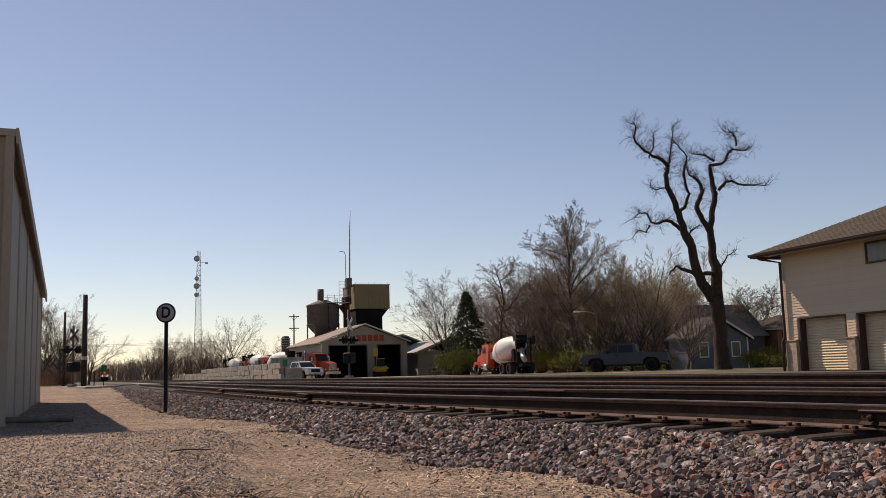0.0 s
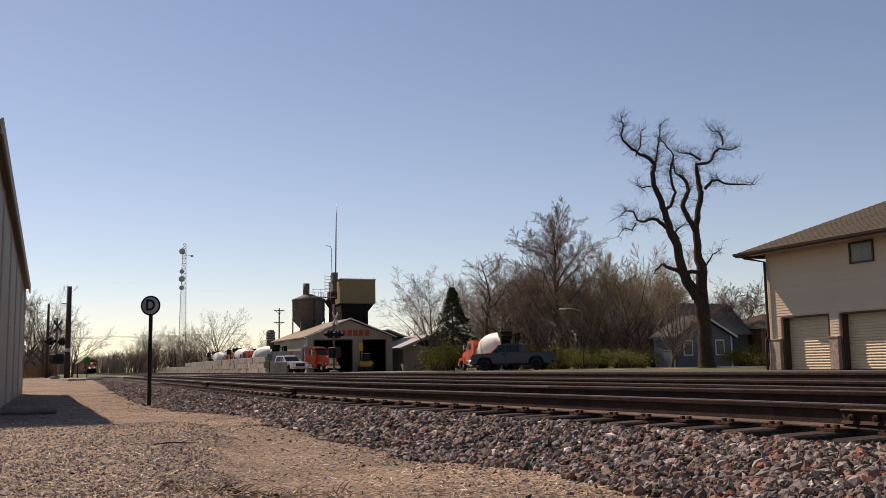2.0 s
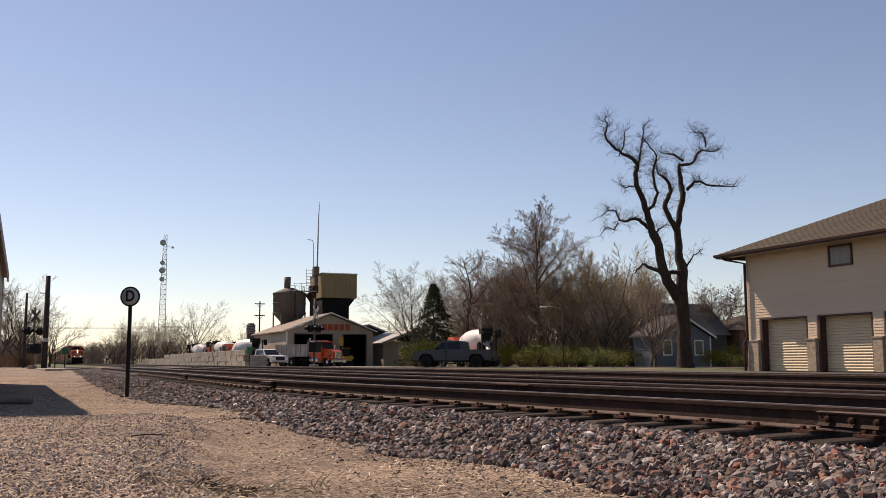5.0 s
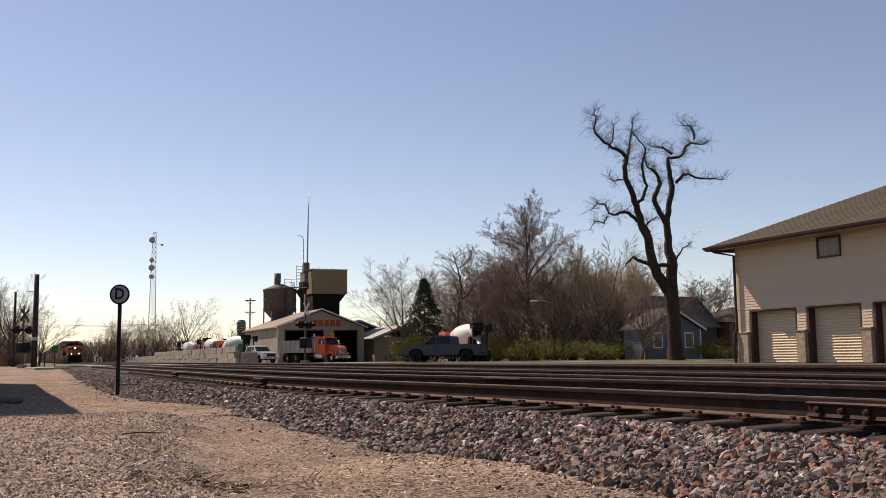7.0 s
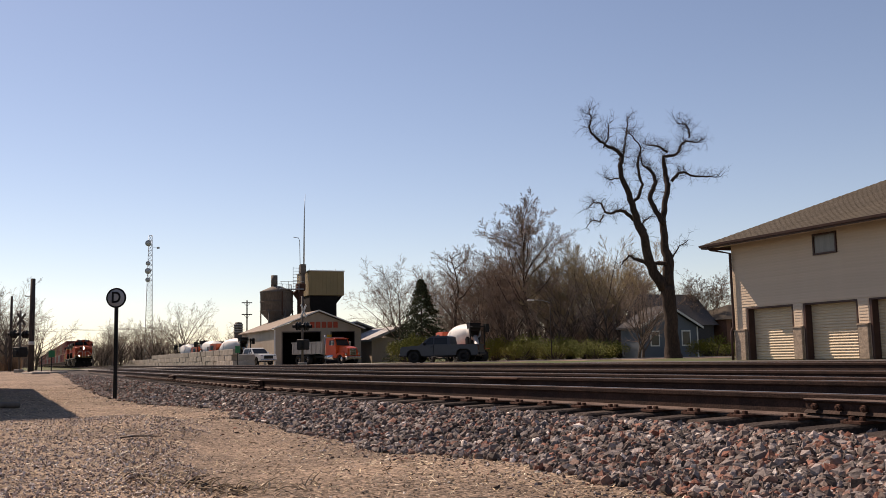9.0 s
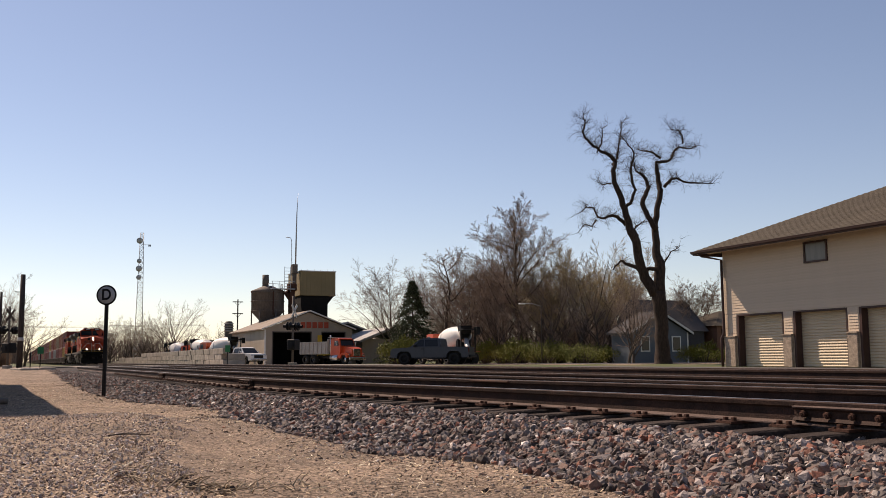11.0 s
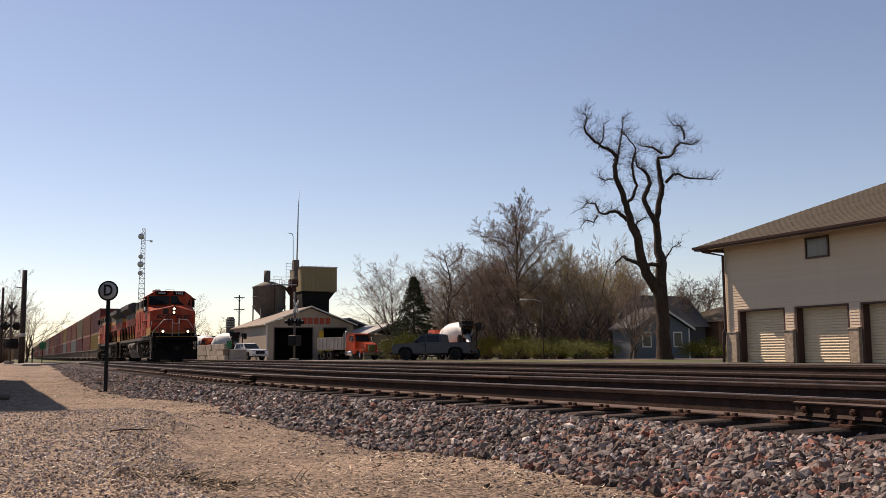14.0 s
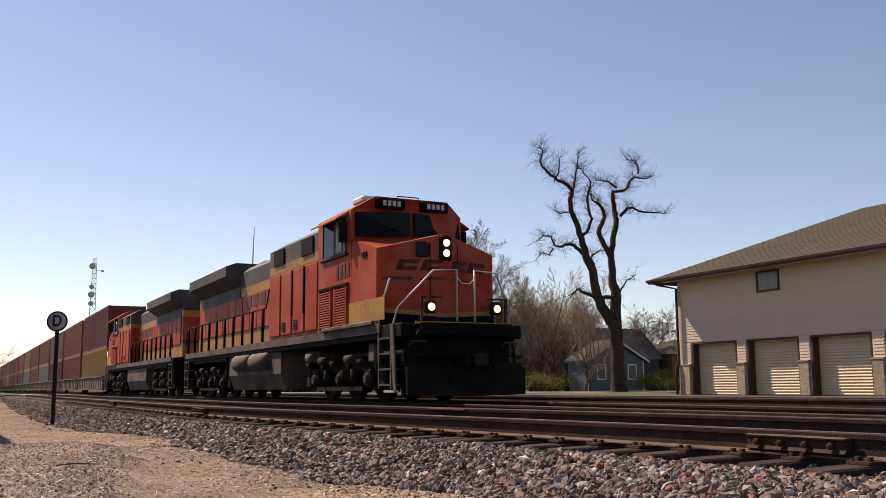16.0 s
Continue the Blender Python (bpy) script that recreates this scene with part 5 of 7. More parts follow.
def build_trees():
    kinds = {}
    for style, mat in (("tall", "twig"), ("oval", "twig"), ("bud", "bud"), ("crooked", "twig"), ("brush", "twig"), ("brown", "brown_twig")):
        kinds[style] = []
        for k in range(3 if style not in ("brown", "crooked") else 1):
            w, c = bare_tree(style + str(k), 10.0, style)
            kinds[style].append((w.mesh("trunk", M["bark_pale"]), c.mesh("crown", M[mat])))
    rows = [(-101.6, 39.1, 12.2, "oval"), (-92.2, 40.8, 12.4, "crooked"), (-94.6, 45.2, 10.9, "tall"), (-105.5, 47.9, 11.5, "oval"), (-87.0, 48.0, 17.4, "tall"), (-96.0, 45.5, 13.2, "oval"), (-91.5, 47.8, 13.0, "oval"), (-84.0, 51.0, 13.6, "bud"),
            (-97.3, 49.0, 11.3, "oval"), (-107.4, 56.0, 14.0, "tall"), (-89.4, 52.1, 12.8, "bud"), (-79.2, 50.2, 12.7, "bud"), (-80.6, 54.5, 11.9, "bud"),
            (-95.5, 58.3, 12.8, "tall"), (-83.7, 60.1, 10.7, "tall"), (-98.3, 64.4, 13.3, "oval"), (-73.9, 57.3, 8.1, "tall"), (-109.1, 90.1, 11.5, "brown")]
    rows += [(-94.0, -1.6, 8.6, "oval"), (-103.9, 1.0, 6.2, "tall"), (-106.3, -4.6, 10.2, "tall"), (-132.2, -0.9, 8.4, "oval"), (-223.6, 16.1, 9.6, "tall"),
             (-216.9, 18.9, 10.6, "oval"), (-226.1, 22.9, 11.0, "tall"), (-154.7, 23.0, 10.8, "oval"), (-243.5, 45.9, 11.1, "oval"), (-261.4, 55.4, 10.7, "tall"),
             (-278.0, 17.1, 8.1, "oval"), (-239.1, 30.8, 11.1, "oval"), (-78.5, 46.7, 9.0, "bud"), (-98.7, 56.0, 11.1, "tall"), (-84.0, 44.5, 8.5, "oval"), (-90.0, 47.0, 9.5, "oval"), (-63.5, 44.8, 7.0, "oval"), (-66.0, 47.0, 7.5, "bud"), (-75.5, 50.0, 9.0, "bud"), (-84.5, 50.0, 11.0, "bud"),
             (-88.0, 43.0, 9.0, "tall"), (-93.0, 52.0, 11.0, "oval"), (-101.0, 46.0, 9.5, "oval"), (-113.0, 60.0, 12.0, "oval"), (-76.0, 62.0, 9.0, "oval"), (-205.0, 17.8, 9.0, "tall"), (-235.0, 20.5, 11.0, "oval"), (-250.0, 27.0, 11.0, "tall"), (-215.0, 25.0, 10.5, "oval"),
             (-190.0, 22.5, 8.5, "oval"), (-182.0, 26.0, 9.0, "oval"), (-99.0, -3.4, 8.5, "oval"), (-113.0, -2.2, 7.5, "tall"), (-121.0, -6.0, 9.5, "oval"), (-290.0, 20.0, 10.0, "oval"), (-320.0, 24.0, 11.0, "tall")]
    # brush and young trees that close the gaps under the crowns
    young = random.Random(12)
    for k in range(18):
        f = (k + young.random()) / 18
        rows.append((-104.0 + 26.0 * f + young.uniform(-2, 2), 48.0 + 14.0 * f + young.uniform(-4, 8), young.uniform(5.0, 8.5), young.choice(["oval", "bud", "oval", "tall"])))
    told = {"tall": "tall bare tree with grey-brown upright twigs", "oval": "bare spreading tree with fine grey twigs", "brush": "low bare brushy tree with many stems", "crooked": "thin bare tree with few crooked twigs", "bud": "budding tree with olive-tinged twigs",
            "brown": "round bare tree with dense brown twigs"}
    rng = random.Random(5)
    for i, (x, y, h, style) in enumerate(rows):
        if i > 17 and (x < -125 or h < 9.6):
            style = "brush"
        w, c = kinds[style][i % len(kinds[style])]
        t = thing("tree", told[style], "tree", group="bare trees")
        s = h / 10.0
        wide = s * rng.uniform(1.0, 1.2)
        t.matrix_basis = pose(x, y, -0.15, 0, 0, rng.uniform(0, 360)) @ Matrix.Diagonal((wide, wide, s, 1))
        part("trunk", w, None, t, "dark bark")
        part("crown", c, None, t)
    # far woods along the line and behind the town
    g = Geo()
    for i in range(640):
        if i < 300:
            x, y = rng.uniform(-900, -260), rng.choice([rng.uniform(-60, 1), rng.uniform(17, 90)])
        elif i < 580:
            x, y = rng.uniform(-330, -120), rng.uniform(70, 190)
        else:
            x, y = rng.uniform(-1750, -1560), rng.uniform(-90, 120)
        h = rng.uniform(6.5, 10.5) * (1 + max(0, -x - 300) / 520)
        if x < -260 and y > 17:
            h *= 0.85
        for k in range(11):
            a, r = rng.uniform(0, 6.28), rng.uniform(0.2, 1.0)
            p = Vector((x + math.cos(a) * r * h * 0.18, y + math.sin(a) * r * h * 0.18, -0.2))
            q = p + Vector((math.cos(a) * r * h * 0.22, math.sin(a) * r * h * 0.22, h * rng.uniform(0.7, 1.0)))
            g.tube([p, p.lerp(q, 0.5), q], [0.16, 0.12, 0.03], 3, caps=False)
            for j in range(9):
                b = p.lerp(q, rng.uniform(0.3, 1.0))
                e = b + Vector((rng.gauss(0, 1), rng.gauss(0, 1), rng.uniform(0.2, 1.6))) * h * 0.10
                g.tube([b, e], [0.08, 0.03], 3, caps=False)
    tagged(new("far_woods", g.mesh("far_woods", M["twig"])), "hazy bare woods far along the railway", "woods", kind="stuff")


build_trees()


def limb(g, pts, rng, ends):
    """A crooked limb: rows of (across, up, radius) in the plane of the crown, with some depth; notes where shoots may start."""
    path, rad, depth = [], [], 0.0
    for i, (u, v, r) in enumerate(pts):
        depth += rng.uniform(-0.35, 0.35) if i > 1 else 0.0
        path.append(Vector((u, depth if v > 5 else 0, v)))
        rad.append(r)
    fine, frad = [], []
    for i in range(len(path) - 1):
        for k in range(3):
            f = k / 3
            jit = Vector((rng.uniform(-1, 1), rng.uniform(-1, 1), rng.uniform(-1, 1))) * 0.05 * (1 if k else 0)
            fine.append(path[i].lerp(path[i + 1], f) + jit)
            frad.append(rad[i] + (rad[i + 1] - rad[i]) * f)
    fine.append(path[-1])
    frad.append(rad[-1])
    g.tube(fine, frad, 10 if rad[0] > 0.2 else 7)
    for i in range(1, len(fine)):
        if frad[i] < 0.19:
            ends.append((fine[i], (fine[i] - fine[i - 1]).normalized(), frad[i]))


def build_old_tree():
    t = thing("old_tree", "large old bare tree with two crooked dark stems", "tree", pose(-49.66, 37.36, -0.15, 0, 0, 66.5))
    rng, g, ends = random.Random(3), Geo(), []
    limb(g, [(0.2, -0.1, 0.66), (0.2, 0.4, 0.53), (0.21, 1.33, 0.45), (0.22, 2.81, 0.42), (0.15, 3.92, 0.45), (0.06, 4.7, 0.46)], rng, ends)
    limb(g, [(0.17, 4.5, 0.38), (0.24, 6.15, 0.35), (0.08, 7.47, 0.26), (0.08, 8.79, 0.225), (0.32, 10.11, 0.19), (0.64, 11.25, 0.185), (0.71, 11.82, 0.17), (0.59, 12.78, 0.145), (0.52, 13.36, 0.11), (1.18, 13.45, 0.09), (1.67, 13.74, 0.08), (1.97, 14.31, 0.07), (2.27, 14.6, 0.06), (2.93, 14.5, 0.042), (3.46, 14.6, 0.02)], rng, ends)
    limb(g, [(0.52, 13.36, 0.09), (0.15, 13.65, 0.07), (-0.41, 13.84, 0.05), (-0.69, 13.94, 0.03)], rng, ends)
    limb(g, [(0.68, 11.48, 0.115), (1.13, 11.97, 0.09), (1.61, 12.11, 0.075), (2.26, 11.85, 0.065), (3.01, 11.77, 0.05), (3.86, 11.71, 0.02)], rng, ends)
    limb(g, [(1.97, 14.31, 0.06), (1.99, 14.89, 0.05), (1.72, 15.18, 0.035), (1.25, 15.28, 0.02)], rng, ends)
    limb(g, [(0.08, 8.7, 0.2), (-0.45, 9.55, 0.17), (-0.71, 10.4, 0.165), (-0.41, 11.06, 0.15), (-0.2, 11.54, 0.13), (-0.37, 12.21, 0.11), (-0.64, 12.5, 0.08), (-1.02, 12.69, 0.05), (-1.13, 13.36, 0.03)], rng, ends)
    limb(g, [(-0.1, 4.5, 0.38), (-0.77, 5.6, 0.335), (-1.11, 6.63, 0.3), (-1.35, 7.85, 0.275), (-1.79, 8.8, 0.24), (-2.04, 9.93, 0.205), (-2.39, 10.88, 0.185), (-2.75, 11.65, 0.165), (-2.82, 12.41, 0.15), (-2.61, 12.99, 0.13), (-3.08, 13.37, 0.11), (-3.63, 13.76, 0.09), (-4.1, 14.15, 0.08), (-4.47, 14.53, 0.07), (-4.64, 15.02, 0.06), (-4.44, 15.59, 0.04), (-4.47, 16.18, 0.02)], rng, ends)
    limb(g, [(-2.65, 12.93, 0.09), (-2.32, 13.37, 0.07), (-2.21, 13.94, 0.055), (-2.09, 14.91, 0.04), (-1.97, 15.68, 0.02)], rng, ends)
    limb(g, [(-1.98, 10.08, 0.115), (-1.56, 10.4, 0.105), (-1.25, 11.26, 0.095), (-1.51, 11.93, 0.085), (-1.59, 12.6, 0.075), (-1.37, 13.56, 0.055), (-1.82, 14.33, 0.035), (-2.1, 14.62, 0.02)], rng, ends)
    limb(g, [(-1.88, 8.99, 0.134), (-2.43, 9.56, 0.115), (-2.9, 9.56, 0.095), (-3.46, 9.37, 0.075), (-3.84, 9.41, 0.065), (-4.11, 9.94, 0.055), (-4.57, 10.04, 0.035), (-5.05, 9.66, 0.02)], rng, ends)
    limb(g, [(-3.84, 9.37, 0.055), (-4.04, 8.9, 0.045), (-4.6, 9.0, 0.035), (-4.98, 8.53, 0.018)], rng, ends)
    limb(g, [(-1.35, 7.85, 0.115), (-1.15, 8.32, 0.095), (-1.32, 8.79, 0.075), (-1.03, 9.02, 0.045), (-0.65, 9.26, 0.02)], rng, ends)
    limb(g, [(-1.12, 6.12, 0.15), (-1.77, 6.45, 0.115), (-2.22, 6.73, 0.075), (-2.71, 6.17, 0.035)], rng, ends)
    limb(g, [(0.45, 6.4, 0.06), (0.97, 7.27, 0.038), (1.64, 7.65, 0.018)], rng, ends)
    limb(g, [(-2.74, 11.74, 0.048), (-3.22, 11.65, 0.034), (-3.68, 11.84, 0.018)], rng, ends)
    limb(g, [(-3.63, 13.76, 0.057), (-3.33, 14.33, 0.048), (-3.27, 15.3, 0.02)], rng, ends)
    limb(g, [(-1.22, 6.12, 0.13), (-0.66, 6.12, 0.13), (0.09, 6.15, 0.15)], rng, [])
    part("trunk", g, M["bark"], t, "rough dark bark")
    c = Geo()
    for p, d, r in ends:
        for k in range(4 if p.z > 12 else 3 if p.z > 9 else 2):
            e = (d * 0.4 + Vector((rng.gauss(0, 0.7), rng.gauss(0, 0.7), rng.uniform(-0.2, 0.8)))).normalized()
            twigs(c, p, e, rng.uniform(0.3, 0.66), 0.016, rng, 2, 3, 0.85, 0.05)
    part("crown", c, M["bark"], t, "short crooked twigs")


build_old_tree()


def leaf_clump(g, centre, radius, count, size, rng, flat=1.0):
    for _ in range(count):
        d = Vector((rng.gauss(0, 1), rng.gauss(0, 1), rng.gauss(0, 1))).normalized()
        p = Vector(centre) + Vector((d.x * radius, d.y * radius, d.z * radius * flat)) * rng.random() ** 0.4
        a = Vector((rng.gauss(0, 1), rng.gauss(0, 1), rng.gauss(0, 1))).normalized()
        b = a.orthogonal().normalized()
        s = size * rng.uniform(0.6, 1.4)
        g.add([p - a * s, p + b * s * 0.45, p + a * s, p - b * s * 0.45], [(0, 1, 2, 3)])


def build_bushes():
    rows = [(-89.2, 35.5, 2.9), (-91.5, 35.9, 2.6), (-91.4, 37.2, 3.0), (-82.9, 41.7, 2.2), (-80.4, 42.3, 2.4), (-79.7, 44.0, 2.6), (-77.3, 44.5, 2.0), (-76.6, 46.1, 2.1),
            (-74.1, 46.7, 2.0), (-73.4, 48.4, 1.8), (-71.1, 48.6, 1.4), (-58.2, 48.0, 1.6), (-60.3, 50.8, 1.2), (-76.6, 41.1, 1.8), (-74.4, 43.6, 1.4), (-72.1, 46.3, 1.3)]
    rng = random.Random(8)
    shapes = []
    for k in range(4):
        g, st = Geo(), Geo()
        for i in range(26):
            a, r = rng.uniform(0, 6.28), rng.random() ** 0.5
            c = Vector((math.cos(a) * r * 0.85, math.sin(a) * r * 0.85, 0.25 + 0.62 * rng.random() * (1 - 0.5 * r * r)))
            leaf_clump(g, c, 0.24, 90, 0.035, rng, 1.1)
            st.tube([(c.x * 0.2, c.y * 0.2, 0), c * 0.6, c + Vector((0, 0, 0.15))], [0.02, 0.012, 0.004], 3, caps=False)
        shapes.append((g.mesh("foliage", M["leaf"]), st.mesh("stem_tangle", M["bark"])))
    for i, (x, y, h) in enumerate(rows):
        t = thing("bush", "loose bush in fresh yellow-green leaf", "bush", group="bushes of the hedge")
        t.matrix_basis = pose(x, y, -0.15, 0, 0, rng.uniform(0, 360)) @ Matrix.Diagonal((2.1, 2.1, h + 0.2, 1))
        part("foliage", shapes[i % 4][0], None, t)
        part("stem_tangle", shapes[i % 4][1], None, t)
    t = thing("spruce_tree", "dark green spruce with drooping boughs", "tree", pose(-94.0, 38.7, -0.15) @ Matrix.Diagonal((1.08, 1.08, 1.1, 1)))
    part("trunk", Geo().tube([(0, 0, 0), (0, 0, 7.6)], [0.18, 0.03], 8), M["bark"], t)
    g = Geo()
    for i in range(520):
        f = rng.random() ** 1.25
        z = 0.6 + 7.3 * f
        r = (1 - f) * 3.9 * rng.uniform(0.72, 1.06) + 0.10
        a = rng.uniform(0, 6.28)
        for k in range(4):
            q = 0.35 + 0.65 * (k + 1) / 4
            c = (math.cos(a) * r * q, math.sin(a) * r * q, z - 0.22 * r * q * q + 0.1 * q)
            leaf_clump(g, c, 0.26, 9, 0.085, rng, 0.5)
    part("foliage", g, M["needle"], t)
    # tall dead grass beside the far end of the shed
    g = Geo()
    for i in range(9000):
        x, y = rng.uniform(-112, -92), rng.uniform(-9, -0.4)
        h = rng.uniform(0.7, 1.7)
        dx, dy = rng.gauss(0, 0.18), rng.gauss(0, 0.18)
        g.add([(x - 0.04, y, -0.15), (x + 0.04, y + 0.03, -0.15), (x + dx, y + dy, h)], [(0, 1, 2)])
    tagged(new("dead_grass", g.mesh("dead_grass", M["dead_grass"])), "tall rusty-brown dead grass", "grass", kind="stuff")


build_bushes()


# ---------------------------------------------------------------- stones
def build_stones():
    """Loose stones as joined sheets of small rough blocks: ballast, and finer gravel on the dirt."""
    rs = np.random.RandomState(4)
    ico = np.array([(0, 0, 1), (0.894, 0, 0.447), (0.276, 0.851, 0.447), (-0.724, 0.526, 0.447), (-0.724, -0.526, 0.447), (0.276, -0.851, 0.447),
                    (0.724, 0.526, -0.447), (-0.276, 0.851, -0.447), (-0.894, 0, -0.447), (-0.276, -0.851, -0.447), (0.724, -0.526, -0.447), (0, 0, -1)])
    tri = np.array([(0, 1, 2), (0, 2, 3), (0, 3, 4), (0, 4, 5), (0, 5, 1), (1, 6, 2), (2, 7, 3), (3, 8, 4), (4, 9, 5), (5, 10, 1),
                    (6, 7, 2), (7, 8, 3), (8, 9, 4), (9, 10, 5), (10, 6, 1), (11, 7, 6), (11, 8, 7), (11, 9, 8), (11, 10, 9), (11, 6, 10)])
    octa = np.array([(1, 0, 0), (-1, 0, 0), (0, 1, 0), (0, -1, 0), (0, 0, 1), (0, 0, -1.0)])
    otri = np.array([(0, 2, 4), (2, 1, 4), (1, 3, 4), (3, 0, 4), (2, 0, 5), (1, 2, 5), (3, 1, 5), (0, 3, 5)])

    def sheet(name, label, mat, places, sizes, fine):
        base, faces = (ico, tri) if fine else (octa, otri)
        n, k = len(places), len(base)
        v = base[None] * (1 + rs.uniform(-0.34, 0.34, (n, k, 1)))
        v = v * (sizes[:, None, None] * rs.uniform(0.42, 1.3, (n, 1, 3)))
        q = rs.normal(size=(n, 4))
        q /= np.linalg.norm(q, axis=1)[:, None]
        w, x, y, z = q.T
        rot = np.stack([np.stack([1 - 2 * (y * y + z * z), 2 * (x * y - w * z), 2 * (x * z + w * y)], 1),
                        np.stack([2 * (x * y + w * z), 1 - 2 * (x * x + z * z), 2 * (y * z - w * x)], 1),
                        np.stack([2 * (x * z - w * y), 2 * (y * z + w * x), 1 - 2 * (x * x + y * y)], 1)], 1)
        v = np.einsum("nij,nkj->nki", rot, v) + places[:, None, :]
        f = (faces[None] + (np.arange(n) * k)[:, None, None]).reshape(-1, 3)
        me = bpy.data.meshes.new(name)
        me.from_pydata(v.reshape(-1, 3).tolist(), [], f.tolist())
        me.materials.append(mat)
        tagged(new(name, me), label, "stones", kind="stuff")

    def scatter(n, near, far, lo, hi, lift):
        """Points denser towards the walkway: x along the track, y from lo(x) to hi(x)."""
        u = rs.uniform(0, 1, n)
        x = -near * (far / near) ** u
        y = np.array([rs.uniform(lo(a), hi(a)) for a in x])
        z = np.array([ground_z(a, b) for a, b in zip(x, y)]) + lift
        return np.stack([x, y, z], 1)

    shoulder = scatter(26000, 1.7, 62, lambda x: toe_y(x) + 0.12 * noise.noise((x * 2.1, 0, 0)), lambda x: near_y(x) - 0.62, 0.010)
    sheet("ballast", "grey and reddish crushed-rock ballast on the track shoulder", M["ballast"], shoulder, 0.013 + 0.038 * rs.beta(1.6, 2.2, len(shoulder)), True)
    x = rs.uniform(-1.8, 11.0, 9000)
    y = np.array([rs.uniform(toe_y(a), near_y(a) - 0.62) for a in x])
    rest = np.stack([x, y, np.array([ground_z(a, b) for a, b in zip(x, y)]) + 0.012], 1)
    sheet("ballast_further_on", "grey and reddish crushed-rock ballast on the track shoulder", M["ballast"], rest, rs.uniform(0.018, 0.05, len(rest)), False)
    between = scatter(5200, 3.0, 60, lambda x: near_y(x) - 0.2, lambda x: MAIN_Y + 3.0, 0.0)
    sheet("ballast_between_rails", "dark crushed-rock ballast between the rails", M["ballast"], between, rs.uniform(0.02, 0.05, len(between)), False)
    spill = scatter(3600, 2.5, 50, lambda x: toe_y(x) - abs(rs.normal(0, 0.55)), lambda x: toe_y(x) + 0.3, 0.0)
    sheet("spilled_ballast", "scattered rocks at the foot of the ballast", M["ballast"], spill, 0.005 + 0.026 * rs.beta(1.2, 2.6, len(spill)), False)
    dirt = scatter(42000, 3.6, 45, lambda x: -3.0, lambda x: toe_y(x) + 0.2, -0.002)
    sheet("pebbles", "pale tan pebbles on the dirt", M["pebble"], dirt, rs.uniform(0.003, 0.012, len(dirt)), False)
    bank = scatter(26000, 4.0, 14.6, lambda x: -4.0, lambda x: bank_edge(x) + rs.normal(0.0, 0.12), 0.004)
    sheet("gravel", "pale grey crushed gravel spread over the dirt", M["gravel"], bank, rs.uniform(0.005, 0.015, len(bank)), False)
    # flat bits of straw and bark on the dirt
    place = scatter(15000, 3.6, 34, lambda x: -3.0, lambda x: toe_y(x) + 0.1, 0.006)
    n = len(place)
    a, long, wide = rs.uniform(0, 6.283, n), rs.gamma(2.0, 0.008, n) + 0.006, rs.uniform(0.0015, 0.005, n)
    d = np.stack([np.cos(a) * long, np.sin(a) * long, rs.normal(0, 0.25, n) * long], 1)
    e = np.stack([-np.sin(a) * wide, np.cos(a) * wide, rs.normal(0, 0.3, n) * wide], 1)
    v = np.stack([place - d - e, place + d - e, place + d + e, place - d + e], 1).reshape(-1, 3)
    me = bpy.data.meshes.new("straw_litter")
    me.from_pydata(v.tolist(), [], np.arange(4 * n).reshape(-1, 4).tolist())
    me.materials.append(M["straw_bits"])
    tagged(new("straw_litter", me), "pale bits of straw and bark strewn on the dirt", "litter", kind="stuff")


build_stones()


# ---------------------------------------------------------------- concrete plant
def bars(name, parent, mat, x, y, z, widths, height, label):
    """Lettering too blurred to read, as plain blocks."""
    g, at = Geo(), y
    for w in widths:
        g.box((x, at + w / 2, z), (0.05, w, height))
        at += w + 0.17
    return part(name, g, mat, parent, label)


